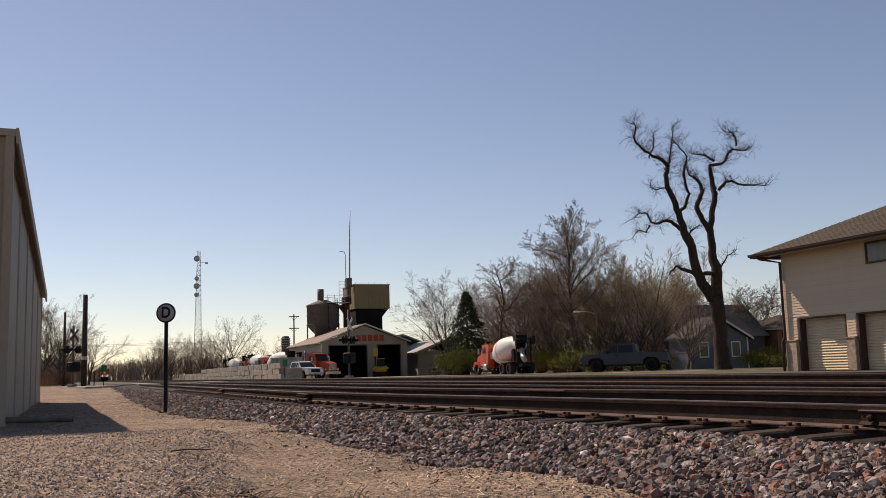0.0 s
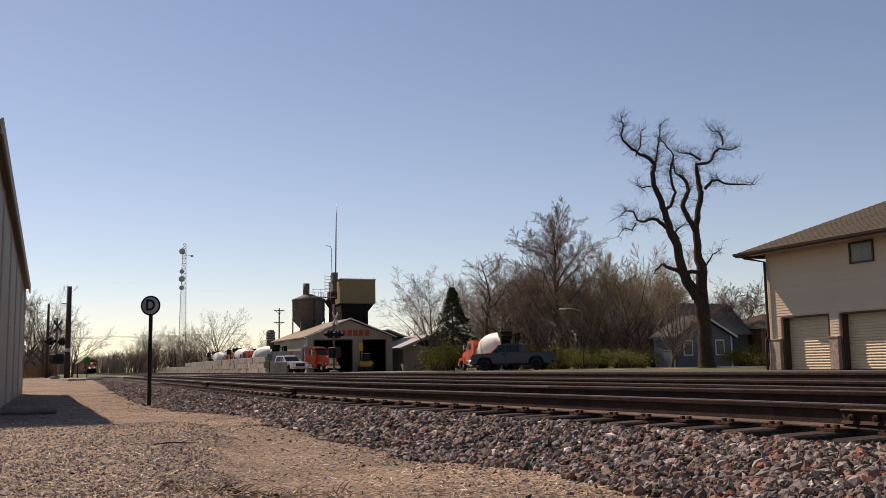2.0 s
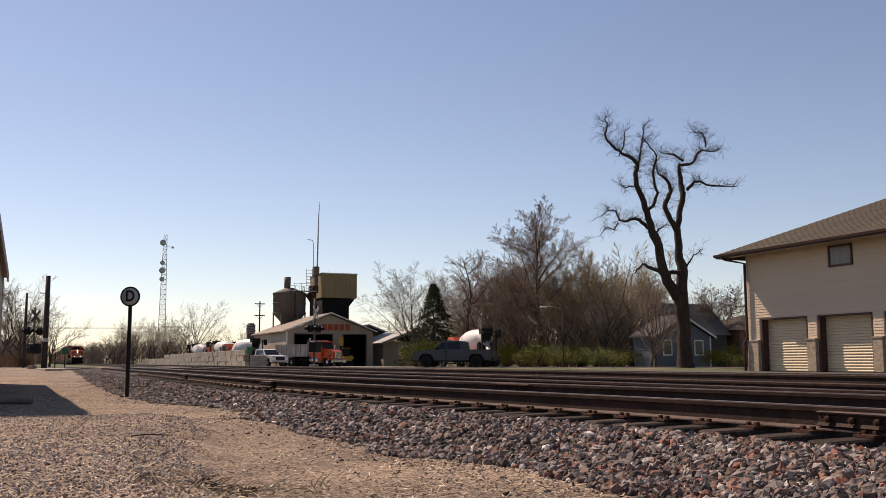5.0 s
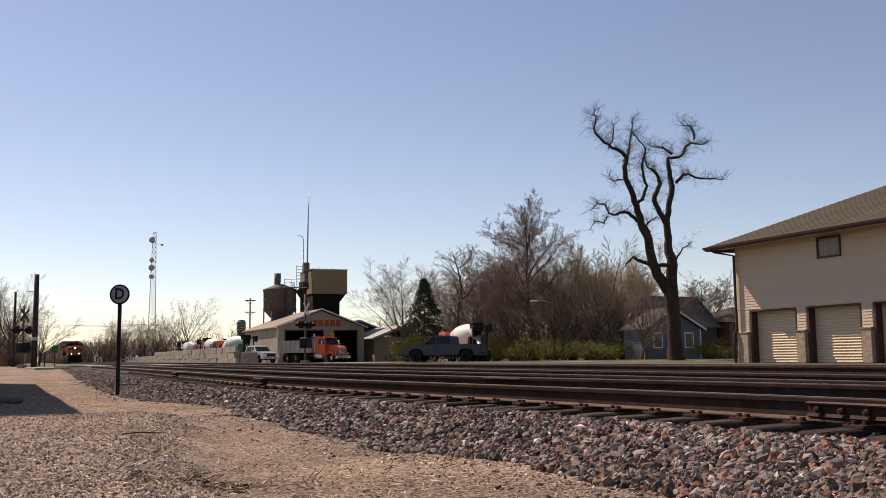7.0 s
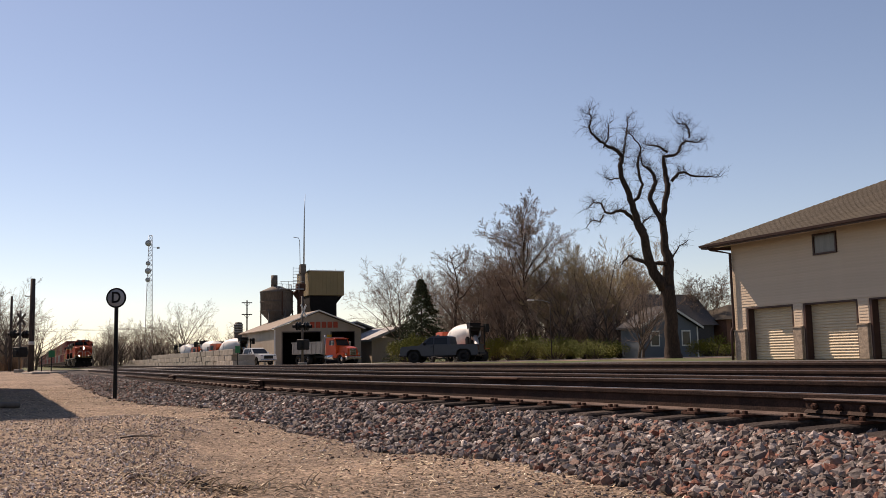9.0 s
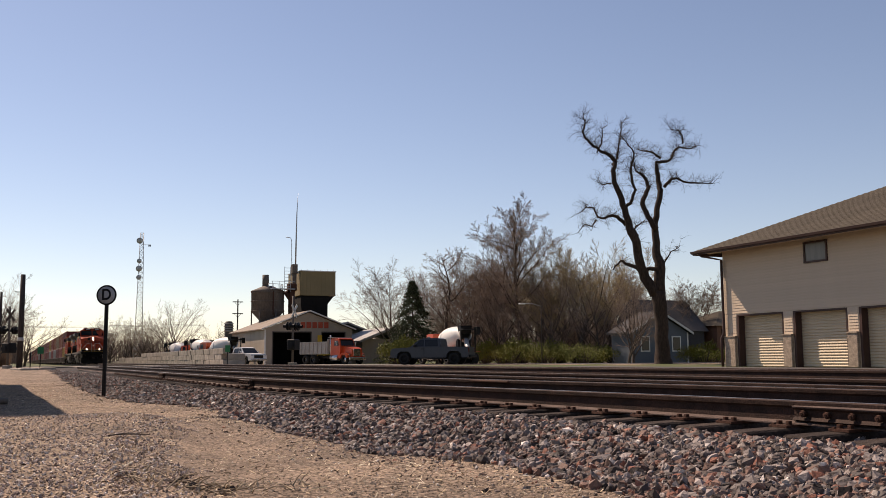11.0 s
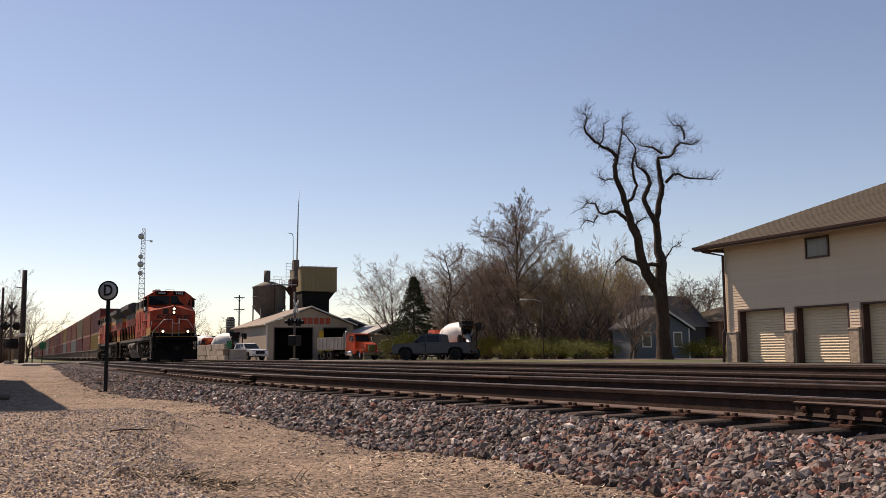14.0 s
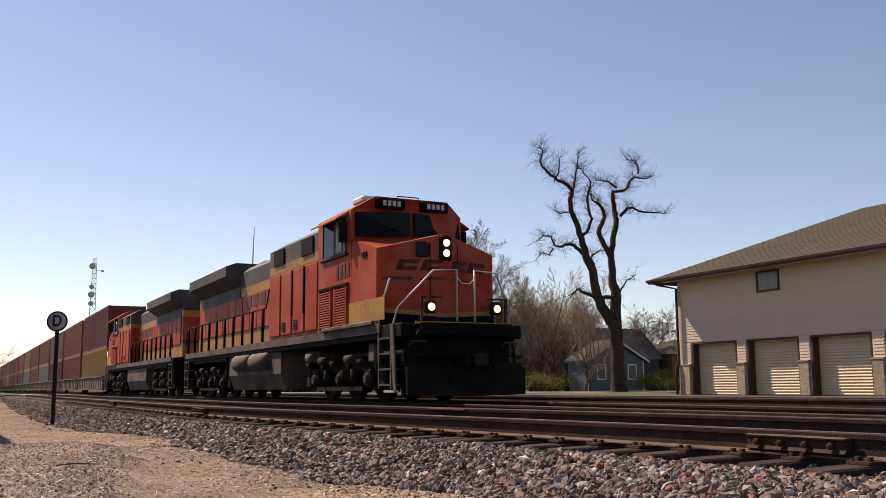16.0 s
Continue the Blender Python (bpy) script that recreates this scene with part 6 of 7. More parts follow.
def build_truck_shed():
    t = thing("truck_shed", "tan steel truck shed with two dark open bays", "shed", kind="structure")
    x0, x1, ya, yb, eave, peak, base = -110.0, -128.0, 26.6, 37.3, 4.05, 6.0, -0.15
    ym = (ya + yb) / 2
    d = [(27.5, 32.3), (33.45, 36.5)]
    g = Geo()
    for a, b in ((ya, d[0][0]), (d[0][1], d[1][0]), (d[1][1], yb)):
        g.box((x0 - 0.1, (a + b) / 2, (base + 3.75) / 2), (0.2, b - a, 3.75 - base))
    g.prism([(ya, 3.75), (yb, 3.75), (yb, eave), (ym, peak), (ya, eave)], x0 - 0.2, x0, "x")
    g.box(((x0 + x1) / 2, ya + 0.1, 1.9), (x0 - x1 - 0.4, 0.2, 4.2)).box(((x0 + x1) / 2, yb - 0.1, 1.9), (x0 - x1 - 0.4, 0.2, 4.2))
    g.box((x1 + 0.1, ym, 1.9), (0.2, yb - ya, 4.2))
    part("wall", g, M["tan_steel"], t)
    r = Geo().prism([(ya - 0.4, eave - 0.12), (ym, peak + 0.12), (yb + 0.4, eave - 0.12), (yb + 0.4, eave), (ym, peak + 0.26), (ya - 0.4, eave)], x1 - 0.4, x0 + 0.4, "x")
    part("roof", r, M["plant_roof"], t, "dusty tan metal roof")
    # added lining, coloured near-black as the shade inside the bays
    part("inner_wall", Geo().box((x0 - 6.0, ym, 1.9), (0.2, yb - ya - 0.5, 4.1)).box((x0 - 3.1, ym, 3.86), (5.6, yb - ya - 0.5, 0.06)).box((x0 - 3.1, ya + 0.25, 1.9), (5.6, 0.06, 4.0)).box((x0 - 3.1, yb - 0.25, 1.9), (5.6, 0.06, 4.0)), M["dark_inside"], t, "near-black lining painted as the shade inside the bays")
    part("rake_trim", Geo().prism([(ya - 0.42, eave - 0.1), (ym, peak + 0.14), (yb + 0.42, eave - 0.1), (yb + 0.42, eave + 0.04), (ym, peak + 0.30), (ya - 0.42, eave + 0.04)], x0 + 0.4, x0 + 0.46, "x"), M["white_paint"], t, "white trim")
    part("corner_trim", Geo().box((x0 + 0.02, ya + 0.08, 1.9), (0.06, 0.16, 4.1)), M["white_paint"], t)
    bars("lettering", t, M["red_letter"], x0 + 0.03, 30.95, 4.52, (0.52, 0.56, 0.55, 0.55, 0.54), 0.72, "faded red letters, unreadable")
    # the floor carries the same painted shade
    part("floor_slab", Geo().box(((x0 + x1) / 2, ym, -0.09), (x0 - x1 - 0.5, yb - ya - 0.5, 0.06)), M["dark_inside"], t)
    for a, b in d:
        part("door_frame", Geo().box((x0 + 0.02, a + 0.06, 1.8), (0.06, 0.12, 3.9)).box((x0 + 0.02, b - 0.06, 1.8), (0.06, 0.12, 3.9)).box((x0 + 0.02, (a + b) / 2, 3.7), (0.05, b - a - 0.26, 0.12)), M["rust_steel"], t)
    n = thing("yellow_post", "yellow post beside the shed bay", "post", pose(x0 + 1.2, 32.9, -0.1))
    part("post", Geo().box((0, 0, 1.6), (0.16, 0.16, 3.2)), M["pole_wood"], n)
    part("plate", Geo().box((0.1, 0, 2.9), (0.04, 0.55, 1.0)), M["yellow_machine"], n, "yellow plate")


def build_plant():
    # batch tower
    t = thing("batch_tower", "tan clad batching bin on a dark steel hopper tower", "industrial tower", kind="structure")
    x = -125.0
    part("bin", Geo().box((x - 3.2, 37.55, 10.75), (6.4, 4.95, 3.3), bevel=0.04), M["plant_tan"], t, "tan clad bin")
    part("cap", Geo().box((x - 3.2, 37.55, 12.45), (6.6, 5.1, 0.12)), M["white_paint"], t)
    lower = Geo().prism([(35.6, 5.0), (39.0, 5.0), (39.0, 8.0), (39.9, 9.1), (35.2, 9.1), (35.2, 8.0)], x - 4.9, x - 0.3, "x")
    lower.box((x - 2.6, 37.0, 2.6), (4.0, 3.6, 5.4))
    part("hopper", lower, M["dark_inside"], t, "dark steel hopper")
    part("dust_house", Geo().box((x - 1.0, 34.45, 12.75), (0.9, 0.75, 1.25), bevel=0.03).box((x - 1.0, 34.45, 11.0), (0.6, 0.5, 2.4)), M["rust_steel"], t, "weathered dust collector")
    seam = Geo().box((0, 0, 0), (0.03, 0.05, 3.2)).mesh("cladding_seam", M["plant_tan"])
    for k in range(9):
        part("cladding_seam", seam, None, t, m=pose(x + 0.012, 35.4 + k * 0.53, 10.75))
    rail_top = Geo()
    for k in range(6):
        rail_top.tube([(x - 0.2, 35.2 + k * 0.92, 12.5), (x - 0.2, 35.2 + k * 0.92, 12.75)], 0.02, 4)
    part("roof_vents", rail_top, M["grey_metal"], t)
    part("elevator_leg", Geo().box((x - 0.6, 34.0, 6.3), (0.8, 0.7, 8.4)).box((x - 0.5, 34.0, 10.2), (1.1, 1.15, 1.0), bevel=0.08), M["rust"], t, "rusty elevator leg")
    lad = Geo()
    for i in range(8):
        lad.box((x + 0.2, 33.2, 9.8 + i * 0.42), (0.05, 0.8, 0.05))
    lad.box((x + 0.2, 32.8, 11.2), (0.05, 0.05, 3.4)).box((x + 0.2, 33.6, 11.2), (0.05, 0.05, 3.4))
    part("ladder", lad, M["grey_metal"], t, "caged ladder")
    part("catwalk", Geo().box((x, 32.6, 9.9), (0.9, 3.2, 0.1)).box((x + 0.4, 32.6, 10.9), (0.04, 3.2, 0.05)).box((x + 0.4, 31.1, 10.4), (0.04, 0.05, 1.0)).box((x + 0.4, 32.1, 10.4), (0.04, 0.05, 1.0)), M["grey_metal"], t)
    part("mast", Geo().tube([(x - 1, 34.62, 13.0), (x - 1, 34.70, 18.5), (x - 1, 34.74, 20.5), (x - 1, 34.87, 23.2)], [0.11, 0.09, 0.07, 0.015], 8), M["grey_metal"], t, "tall thin antenna mast")
    part("whip", Geo().tube([(x - 1, 34.1, 13.0), (x - 1, 34.05, 16.6), (x - 1, 33.9, 17.0), (x - 1, 33.2, 17.1)], 0.05, 6), M["grey_metal"], t)
    # round silo
    s = thing("storage_silo", "weathered round steel silo on legs", "silo", pose(x - 2, 31.08, 0) @ Matrix.Diagonal((1.06, 1.06, 1.0, 1)), kind="structure")
    part("drum", Geo().lathe([(0.3, 4.9), (0.5, 5.1), (2.05, 6.9), (2.08, 9.55), (2.15, 9.6), (2.15, 9.7), (0.6, 10.4), (0, 10.45)], 28), M["rust_steel"], s, "stained drum with a cone")
    part("stack", Geo().tube([(0.0, -0.3, 10.2), (0.0, -0.3, 11.9)], 0.42, 16), M["rust_steel"], s, "round stack")
    for a in range(6):
        b = a * math.pi / 3 + 0.3
        part("leg", Geo().tube([(2.0 * math.cos(b), 2.0 * math.sin(b), -0.2), (2.0 * math.cos(b), 2.0 * math.sin(b), 7.2)], 0.10, 6), M["rust_steel"], s)
    part("seam", Geo().box((2.07, 0.2, 8.0), (0.08, 0.14, 3.2)), M["rust"], s)
    for z in (7.0, 8.3, 9.5):
        part("hoop", Geo().lathe([(2.07, z - 0.05), (2.13, z - 0.04), (2.13, z + 0.04), (2.07, z + 0.05)], 28), M["rust_steel"], s)
    guard = Geo().tube([(1.9 * math.cos(a * 0.35 - 0.2), 1.9 * math.sin(a * 0.35 - 0.2), 10.6) for a in range(7)], 0.03, 5)
    for a in range(7):
        guard.tube([(1.9 * math.cos(a * 0.35 - 0.2), 1.9 * math.sin(a * 0.35 - 0.2), 9.7), (1.9 * math.cos(a * 0.35 - 0.2), 1.9 * math.sin(a * 0.35 - 0.2), 10.6)], 0.03, 5)
    part("guard_rail", guard, M["grey_metal"], s, "thin guard rail on the silo top")
    part("chute", Geo().tube([(1.2, 2.0, 9.6), (1.0, 3.0, 8.2), (0.8, 3.4, 5.5)], 0.35, 8), M["rust"], s, "rusty chute")
    # office behind, with two roofs
    h = thing("office_house", "small tan house with a pale metal roof", "house", kind="structure")
    part("wall", Geo().box((-118, 43.2, 1.4), (9, 6.6, 3.1)), M["tan_steel"], h)
    part("roof", Geo().prism([(39.3, 2.5), (43.4, 4.1), (47.2, 2.7), (47.2, 2.95), (43.4, 4.4), (39.2, 2.75)], -123, -112.6, "x").prism([(37.6, 3.9), (41.2, 5.3), (45.0, 3.9), (45.0, 4.1), (41.2, 5.5), (37.6, 4.1)], -131, -123, "x").box((-127, 41.2, 1.9), (7.6, 6.6, 4.0)), M["box_steel"], h, "pale metal roof")
    w = part("window", Geo().box((-113.46, 43.0, 1.9), (0.08, 1.4, 0.9)), M["white_paint"], h)
    part("pane", Geo().box((-113.41, 43.0, 1.9), (0.03, 1.2, 0.7)), M["glass_dark"], w)
    # utility pole behind
    p = thing("utility_pole", "far wooden utility pole with two crossarms", "utility pole", pose(-150, 31.95, -0.2))
    part("pole", Geo().tube([(0, 0, 0), (0, 0, 10.2)], [0.14, 0.10], 8), M["pole_wood"], p)
    for z in (9.8, 7.95):
        part("crossarm", Geo().box((0, 0, z), (0.12, 1.65, 0.14)).tube([(0, -0.55, z), (0, 0, z - 0.6)], 0.03, 4).tube([(0, 0.55, z), (0, 0, z - 0.6)], 0.03, 4), M["pole_wood"], p)


build_truck_shed()
build_plant()


def build_vent_stack():
    t = thing("vent_stack", "short grey banded round tank behind the shed roof", "tank", pose(-150.0, 30.6, -0.2))
    part("drum", Geo().lathe([(0.66, 0), (0.66, 6.3), (0.5, 6.7), (0, 6.75)], 20), M["rust_steel"], t)
    for k in range(4):
        part("hoop", Geo().lathe([(0.66, 5.1 + k * 0.38), (0.76, 5.14 + k * 0.38), (0.76, 5.24 + k * 0.38), (0.66, 5.28 + k * 0.38)], 20), M["box_steel"], t, "pale band")


build_vent_stack()


def build_block_wall():
    """Big stacked concrete blocks, each one a piece."""
    t = thing("block_wall", "wall of large stacked pale concrete blocks", "wall", kind="structure")
    m = Geo().box((0, 0, 0), (1.77, 0.62, 0.60), bevel=0.03).mesh("block", M["concrete"])
    rng = random.Random(2)
    for row in range(3):
        n = (66, 58, 38)[row]
        for i in range(n):
            x = -100.2 - (i + (0.5 if row % 2 else 0)) * 1.82
            if rng.random() < 0.04 and row == 2:
                continue
            part("block", m, None, t, m=pose(x, 20.0 + rng.uniform(-0.04, 0.04), 0.16 + row * 0.605, 0, 0, rng.uniform(-0.8, 0.8)))
    for row in range(2):
        part("block", m, None, t, m=pose(-99.6, 21.1, 0.16 + row * 0.605, 0, 0, 90))


build_block_wall()


def build_lattice_tower():
    t = thing("lattice_tower", "tall thin lattice communications tower with dish antennas", "tower", pose(-310.0, 35.6, -0.3))
    H, g = 41.0, Geo()
    wide = lambda z: 1.7 - 1.05 * z / H
    corner = lambda z, k: Vector((wide(z) * math.cos(k * 2.094 + 0.4), wide(z) * math.sin(k * 2.094 + 0.4), z))
    for k in range(3):
        part("leg", Geo().tube([corner(0, k), corner(H, k)], 0.10, 5), M["grey_metal"], t)
    n = 26
    for i in range(n):
        for k in range(3):
            g.tube([corner(H * i / n, k), corner(H * (i + 1) / n, (k + 1) % 3)], 0.06, 3, caps=False)
            g.tube([corner(H * (i + 1) / n, k), corner(H * (i + 1) / n, (k + 1) % 3)], 0.05, 3, caps=False)
    part("bracing", g, M["grey_metal"], t)
    for z, r in ((38.4, 0.95), (32.0, 0.7), (29.6, 0.95), (26.8, 0.75)):
        part("dish", Geo().lathe([(0, 0.25), (r, 0.3), (r, -0.1), (0, -0.35)], 18, place=pose(0.9, -0.9, z, 0, 90, -24)), M["silver"], t, "round dish")
    part("side_arm", Geo().box((0, 1.2, 37.3), (0.1, 2.4, 0.1)).box((0, 2.2, 37.1), (0.3, 0.8, 0.6)), M["grey_metal"], t)


build_lattice_tower()


# ---------------------------------------------------------------- level crossing
def build_signal(m, gate, box, far, blade):
    t = thing("crossing_signal", "railway crossing signal with crossbuck and dark round lamps", "crossing signal", m, group="crossing signals")
    part("mast", Geo().tube([(0, 0, 0), (0, 0, 5.0 if far else 4.6)], 0.085, 10), M["rust_steel"], t, "weathered steel mast")
    part("base", Geo().box((0, 0, 0.15), (0.5, 0.5, 0.3), bevel=0.03), M["concrete"], t)
    for a in (-45, 45):
        part("crossbuck_blade", Geo().box((0.10, 0, 0), (0.02, 1.2, 0.2)), M[blade], t, "crossbuck blade", m=pose(0, 0, 3.95, a))
    arm = part("lamp_arm", Geo().box((0, 0, 2.85), (0.06, 1.3, 0.06)), M["black_metal"], t)
    for y in (-0.62, 0.62):
        for x in (1, -1):
            d = part("backboard", Geo().lathe([(0, 0.02), (0.30, 0.02), (0.30, -0.02), (0, -0.02)], 20, place=pose(0.10 * x, y, 2.85, 0, 90, 0)), M["black_metal"], arm, "black round backboard")
            part("hood", Geo().tube([(0.13 * x, y, 2.85), (0.42 * x, y, 2.85)], 0.13, 10, caps=False), M["black_metal"], arm)
            part("lens", Geo().lathe([(0, 0.03), (0.11, 0.0)], 12, place=pose(0.15 * x, y, 2.85, 0, 90, 0)), M["red_lens"], arm)
    if box:
        part("mechanism", Geo().box((0, 0.1, 1.55), (0.6, 0.9, 0.75), bevel=0.05).tube([(0, -0.5, 1.5), (0, 0.7, 1.5)], 0.2, 8), M["black_metal"], t, "dark gate mechanism")
    if gate:
        part("gate_arm", Geo().box((0.2, 0, 0), (0.05, 0.14, 5.5)), M["white_paint"], t, m=pose(0, 0, 4.0, gate))
    return t


build_signal(pose(-66.0, 18.0, -0.1, 0, 0, 49), 0, True, True, "white_paint")
build_signal(pose(-76.8, -0.4, -0.15, 0, 0, 49), 0, True, False, "rust_steel")


def build_crossing():
    t = thing("crossing_panels", "pale concrete panels between the rails of the level crossing", "level crossing", kind="structure")
    m = Geo().box((0, 0, 0), (2.4, 1.32, 0.12), bevel=0.02).mesh("panel", M["concrete"])
    for y, x0 in ((near_y(-70) + GAUGE / 2, -87.5), (MAIN_Y, -83.5)):
        for i in range(5):
            part("panel", m, None, t, m=pose(x0 + i * 2.44, y, -0.055))
    for y, x0, w in ((near_y(-70) - 0.75, -88.0, 1.2), (near_y(-70) + 3.3, -86.0, 3.1), (MAIN_Y + 2.0, -82.5, 2.3)):
        part("panel", Geo().box((x0 + 5.0, y, -0.065), (12.2, w, 0.10)), M["asphalt"], t, "asphalt strip")
    s = Geo().box((0, 0, 0.06), (5.5, 1.0, 0.14), bevel=0.03)
    for i, (x, y, a) in enumerate(((-66.5, 1.4, 12), (-63.5, 0.6, 6))):
        o = part("concrete_slab", s, M["concrete"], None, m=pose(x, y, -0.13, 0, 0, a))
        tagged(o, "pale concrete slab lying in the dirt by the crossing", "slab", "slabs by the crossing")


build_crossing()


def build_line_pole():
    t = thing("power_pole", "tall dark wooden pole by the crossing, no crossarm", "utility pole", pose(-76.3, 0.4, -0.2, 0, -1.6, 0))
    part("pole", Geo().tube([(0, 0, 0), (0, 0, 7.0)], [0.22, 0.17], 10), M["pole_wood"], t)
    part("band", Geo().tube([(0, 0, 2.1), (0, 0, 2.35)], 0.23, 10), M["silver"], t)
    part("bracket", Geo().box((0, -0.25, 5.7), (0.06, 0.5, 0.06)), M["black_metal"], t)
    t = thing("thin_pole", "thin wooden pole beside the crossing lamps", "utility pole", pose(-84.0, -1.1, -0.2))
    part("pole", Geo().tube([(0, 0, 0), (0, 0, 6.2)], [0.13, 0.09], 8), M["pole_wood"], t)
    w = Geo()
    for k in range(2):
        w.tube([(-238.0, 3.0 - 30, 8.35 + 0.3 * k), (-238.0, 3.0, 8.25 + 0.3 * k), (-233.0, 17.5, 8.3 + 0.3 * k), (-224.0, 40.0, 8.6 + 0.3 * k)], 0.03, 3)
    tagged(part("overhead_wire", w, M["black_metal"]), "thin overhead wires far along the line", "wire")
    t = thing("street_name_sign", "small green sign on a thin post", "sign", pose(-74.5, 1.75, -0.15, 0, 0, 0))
    part("post", Geo().tube([(0, 0, 0), (0, 0, 1.7)], 0.035, 6), M["black_metal"], t)
    part("plate", Geo().box((0.05, 0, 1.35), (0.02, 0.42, 0.5)), M["green_sign"], t, "green plate")
    t = thing("short_post", "thin dark marker post", "post", pose(-74.5, 1.1, -0.15))
    part("post", Geo().tube([(0, 0, 0), (0, 0, 1.2)], 0.04, 6), M["black_metal"], t)
    t = thing("street_name_sign", "small green sign on a post by the yard", "sign", pose(-98.5, 20.0, -0.15))
    part("post", Geo().tube([(0, 0, 0), (0, 0, 1.9)], 0.05, 6), M["black_metal"], t)
    part("plate", Geo().box((0.06, 0, 1.75), (0.02, 0.5, 0.7)), M["green_sign"], t, "green plate")


build_line_pole()


# ---------------------------------------------------------------- houses behind the trees
def build_houses():
    h = thing("blue_house", "pale blue gabled house with a grey roof", "house", pose(-68.0, 51.3, -0.15, 0, 0, 0), kind="structure")
    part("wall", Geo().box((-1.5, 0, 1.3), (3.0, 6.0, 2.8)).prism([(-3.0, 2.7), (3.0, 2.7), (0.0, 4.3)], -3, 0, "x"), M["blue_siding"], h)
    r = Geo().prism([(-3.4, 2.55), (0, 4.4), (3.4, 2.55), (3.4, 2.7), (0, 4.58), (-3.4, 2.7)], -3.2, 0.3, "x")
    part("roof", r, M["grey_shingle"], h)
    part("upper_roof", Geo().prism([(-9.4, 2.9), (-6.0, 5.95), (-2.6, 2.9)], 1.2, 7.6, "y").box((-6.0, 4.3, 1.4), (6.0, 6.0, 3.2)), M["grey_shingle"], h, "grey higher roof behind")
    part("bargeboard", Geo().prism([(-3.4, 2.5), (0, 4.35), (3.4, 2.5), (3.4, 2.7), (0, 4.55), (-3.4, 2.7)], 0.3, 0.36, "x").box((0.02, 2.95, 1.35), (0.06, 0.14, 2.7)), M["silver"], h)
    for y in (-1.6, 1.7):
        w = part("window", Geo().box((0.02, y, 1.7), (0.08, 0.95, 1.35)), M["white_paint"], h)
        part("pane", Geo().box((0.07, y, 1.7), (0.02, 0.75, 1.15)), M["glass_dark"], w)
    h = thing("brick_house", "low brown brick house with a dark hip roof", "house", pose(-74.0, 64.0, -0.15), kind="structure")
    part("wall", Geo().box((0, 0, 1.7), (8, 9.5, 3.6)), M["brick"], h)
    part("roof", Geo().add([(-4.4, -5.2, 3.4), (4.4, -5.2, 3.4), (4.4, 5.2, 3.4), (-4.4, 5.2, 3.4), (0, -1, 5.0), (0, 1, 5.0)], [(0, 1, 4), (1, 2, 5, 4), (2, 3, 5), (3, 0, 4, 5), (0, 1, 2, 3)]), M["shingle"], h)
    # no opening here: a near-black panel gives the doorway's inner shade
    part("door", Geo().box((4.02, -3.4, 1.6), (0.1, 1.6, 3.0)), M["dark_inside"], h, "dark panel painted as a shaded doorway")


build_houses()


def build_street_lamp():
    t = thing("street_lamp", "thin street lamp with a pale cobra head", "street lamp", pose(-70.0, 40.6, -0.1))
    part("pole", Geo().tube([(0, 0, 0), (0, 0, 4.9)], [0.05, 0.035], 8), M["pole_wood"], t)
    part("arm", Geo().tube([(0, 0, 4.85), (0, -0.8, 5.05), (0, -1.6, 5.05)], 0.03, 6), M["grey_metal"], t)
    part("lamp_head", Geo().box((0, -1.85, 5.03), (0.22, 0.6, 0.12), bevel=0.04), M["white_paint"], t)


build_street_lamp()


# ---------------------------------------------------------------- vehicles: forward is +x, wheels on z = 0
def add_wheel(parent, x, y, r, w, rim="grey_metal", name="wheel"):
    o = part(name, Geo().lathe([(r * 0.56, w / 2 - 0.02), (r * 0.62, w / 2), (r * 0.93, w / 2), (r, w / 2 - 0.04), (r, -w / 2 + 0.04), (r * 0.93, -w / 2), (r * 0.62, -w / 2), (r * 0.56, -w / 2 + 0.02)], 22, place=pose(0, 0, 0, 90)), M["tyre"], parent, m=pose(x, y, r))
    s = Geo()
    s.lathe([(0, 0.05), (r * 0.2, 0.06), (r * 0.25, 0.02), (r * 0.58, w / 2 - 0.05), (r * 0.58, -w / 2 + 0.05), (r * 0.25, -0.02), (r * 0.2, -0.06), (0, -0.05)], 16, place=pose(0, 0, 0, 90))
    part("rim", s, M[rim], o, "dull metal rim")
    return o


def side_shell(g, outline, half, tuck=0.0, mat=0):
    """A body from its side outline (x, z), its upper part drawn in by tuck."""
    n = len(outline)
    zs = [z for _, z in outline]
    lo, hi = min(zs), max(zs)
    y = lambda z: half - tuck * max(0.0, (z - lo) / (hi - lo) - 0.0)
    vs = [(x, -y(z), z) for x, z in outline] + [(x, y(z), z) for x, z in outline]
    return g.add(vs, [tuple(range(n)), tuple(range(2 * n - 1, n - 1, -1))] + [(i, i + n, (i + 1) % n + n, (i + 1) % n) for i in range(n)], mat)


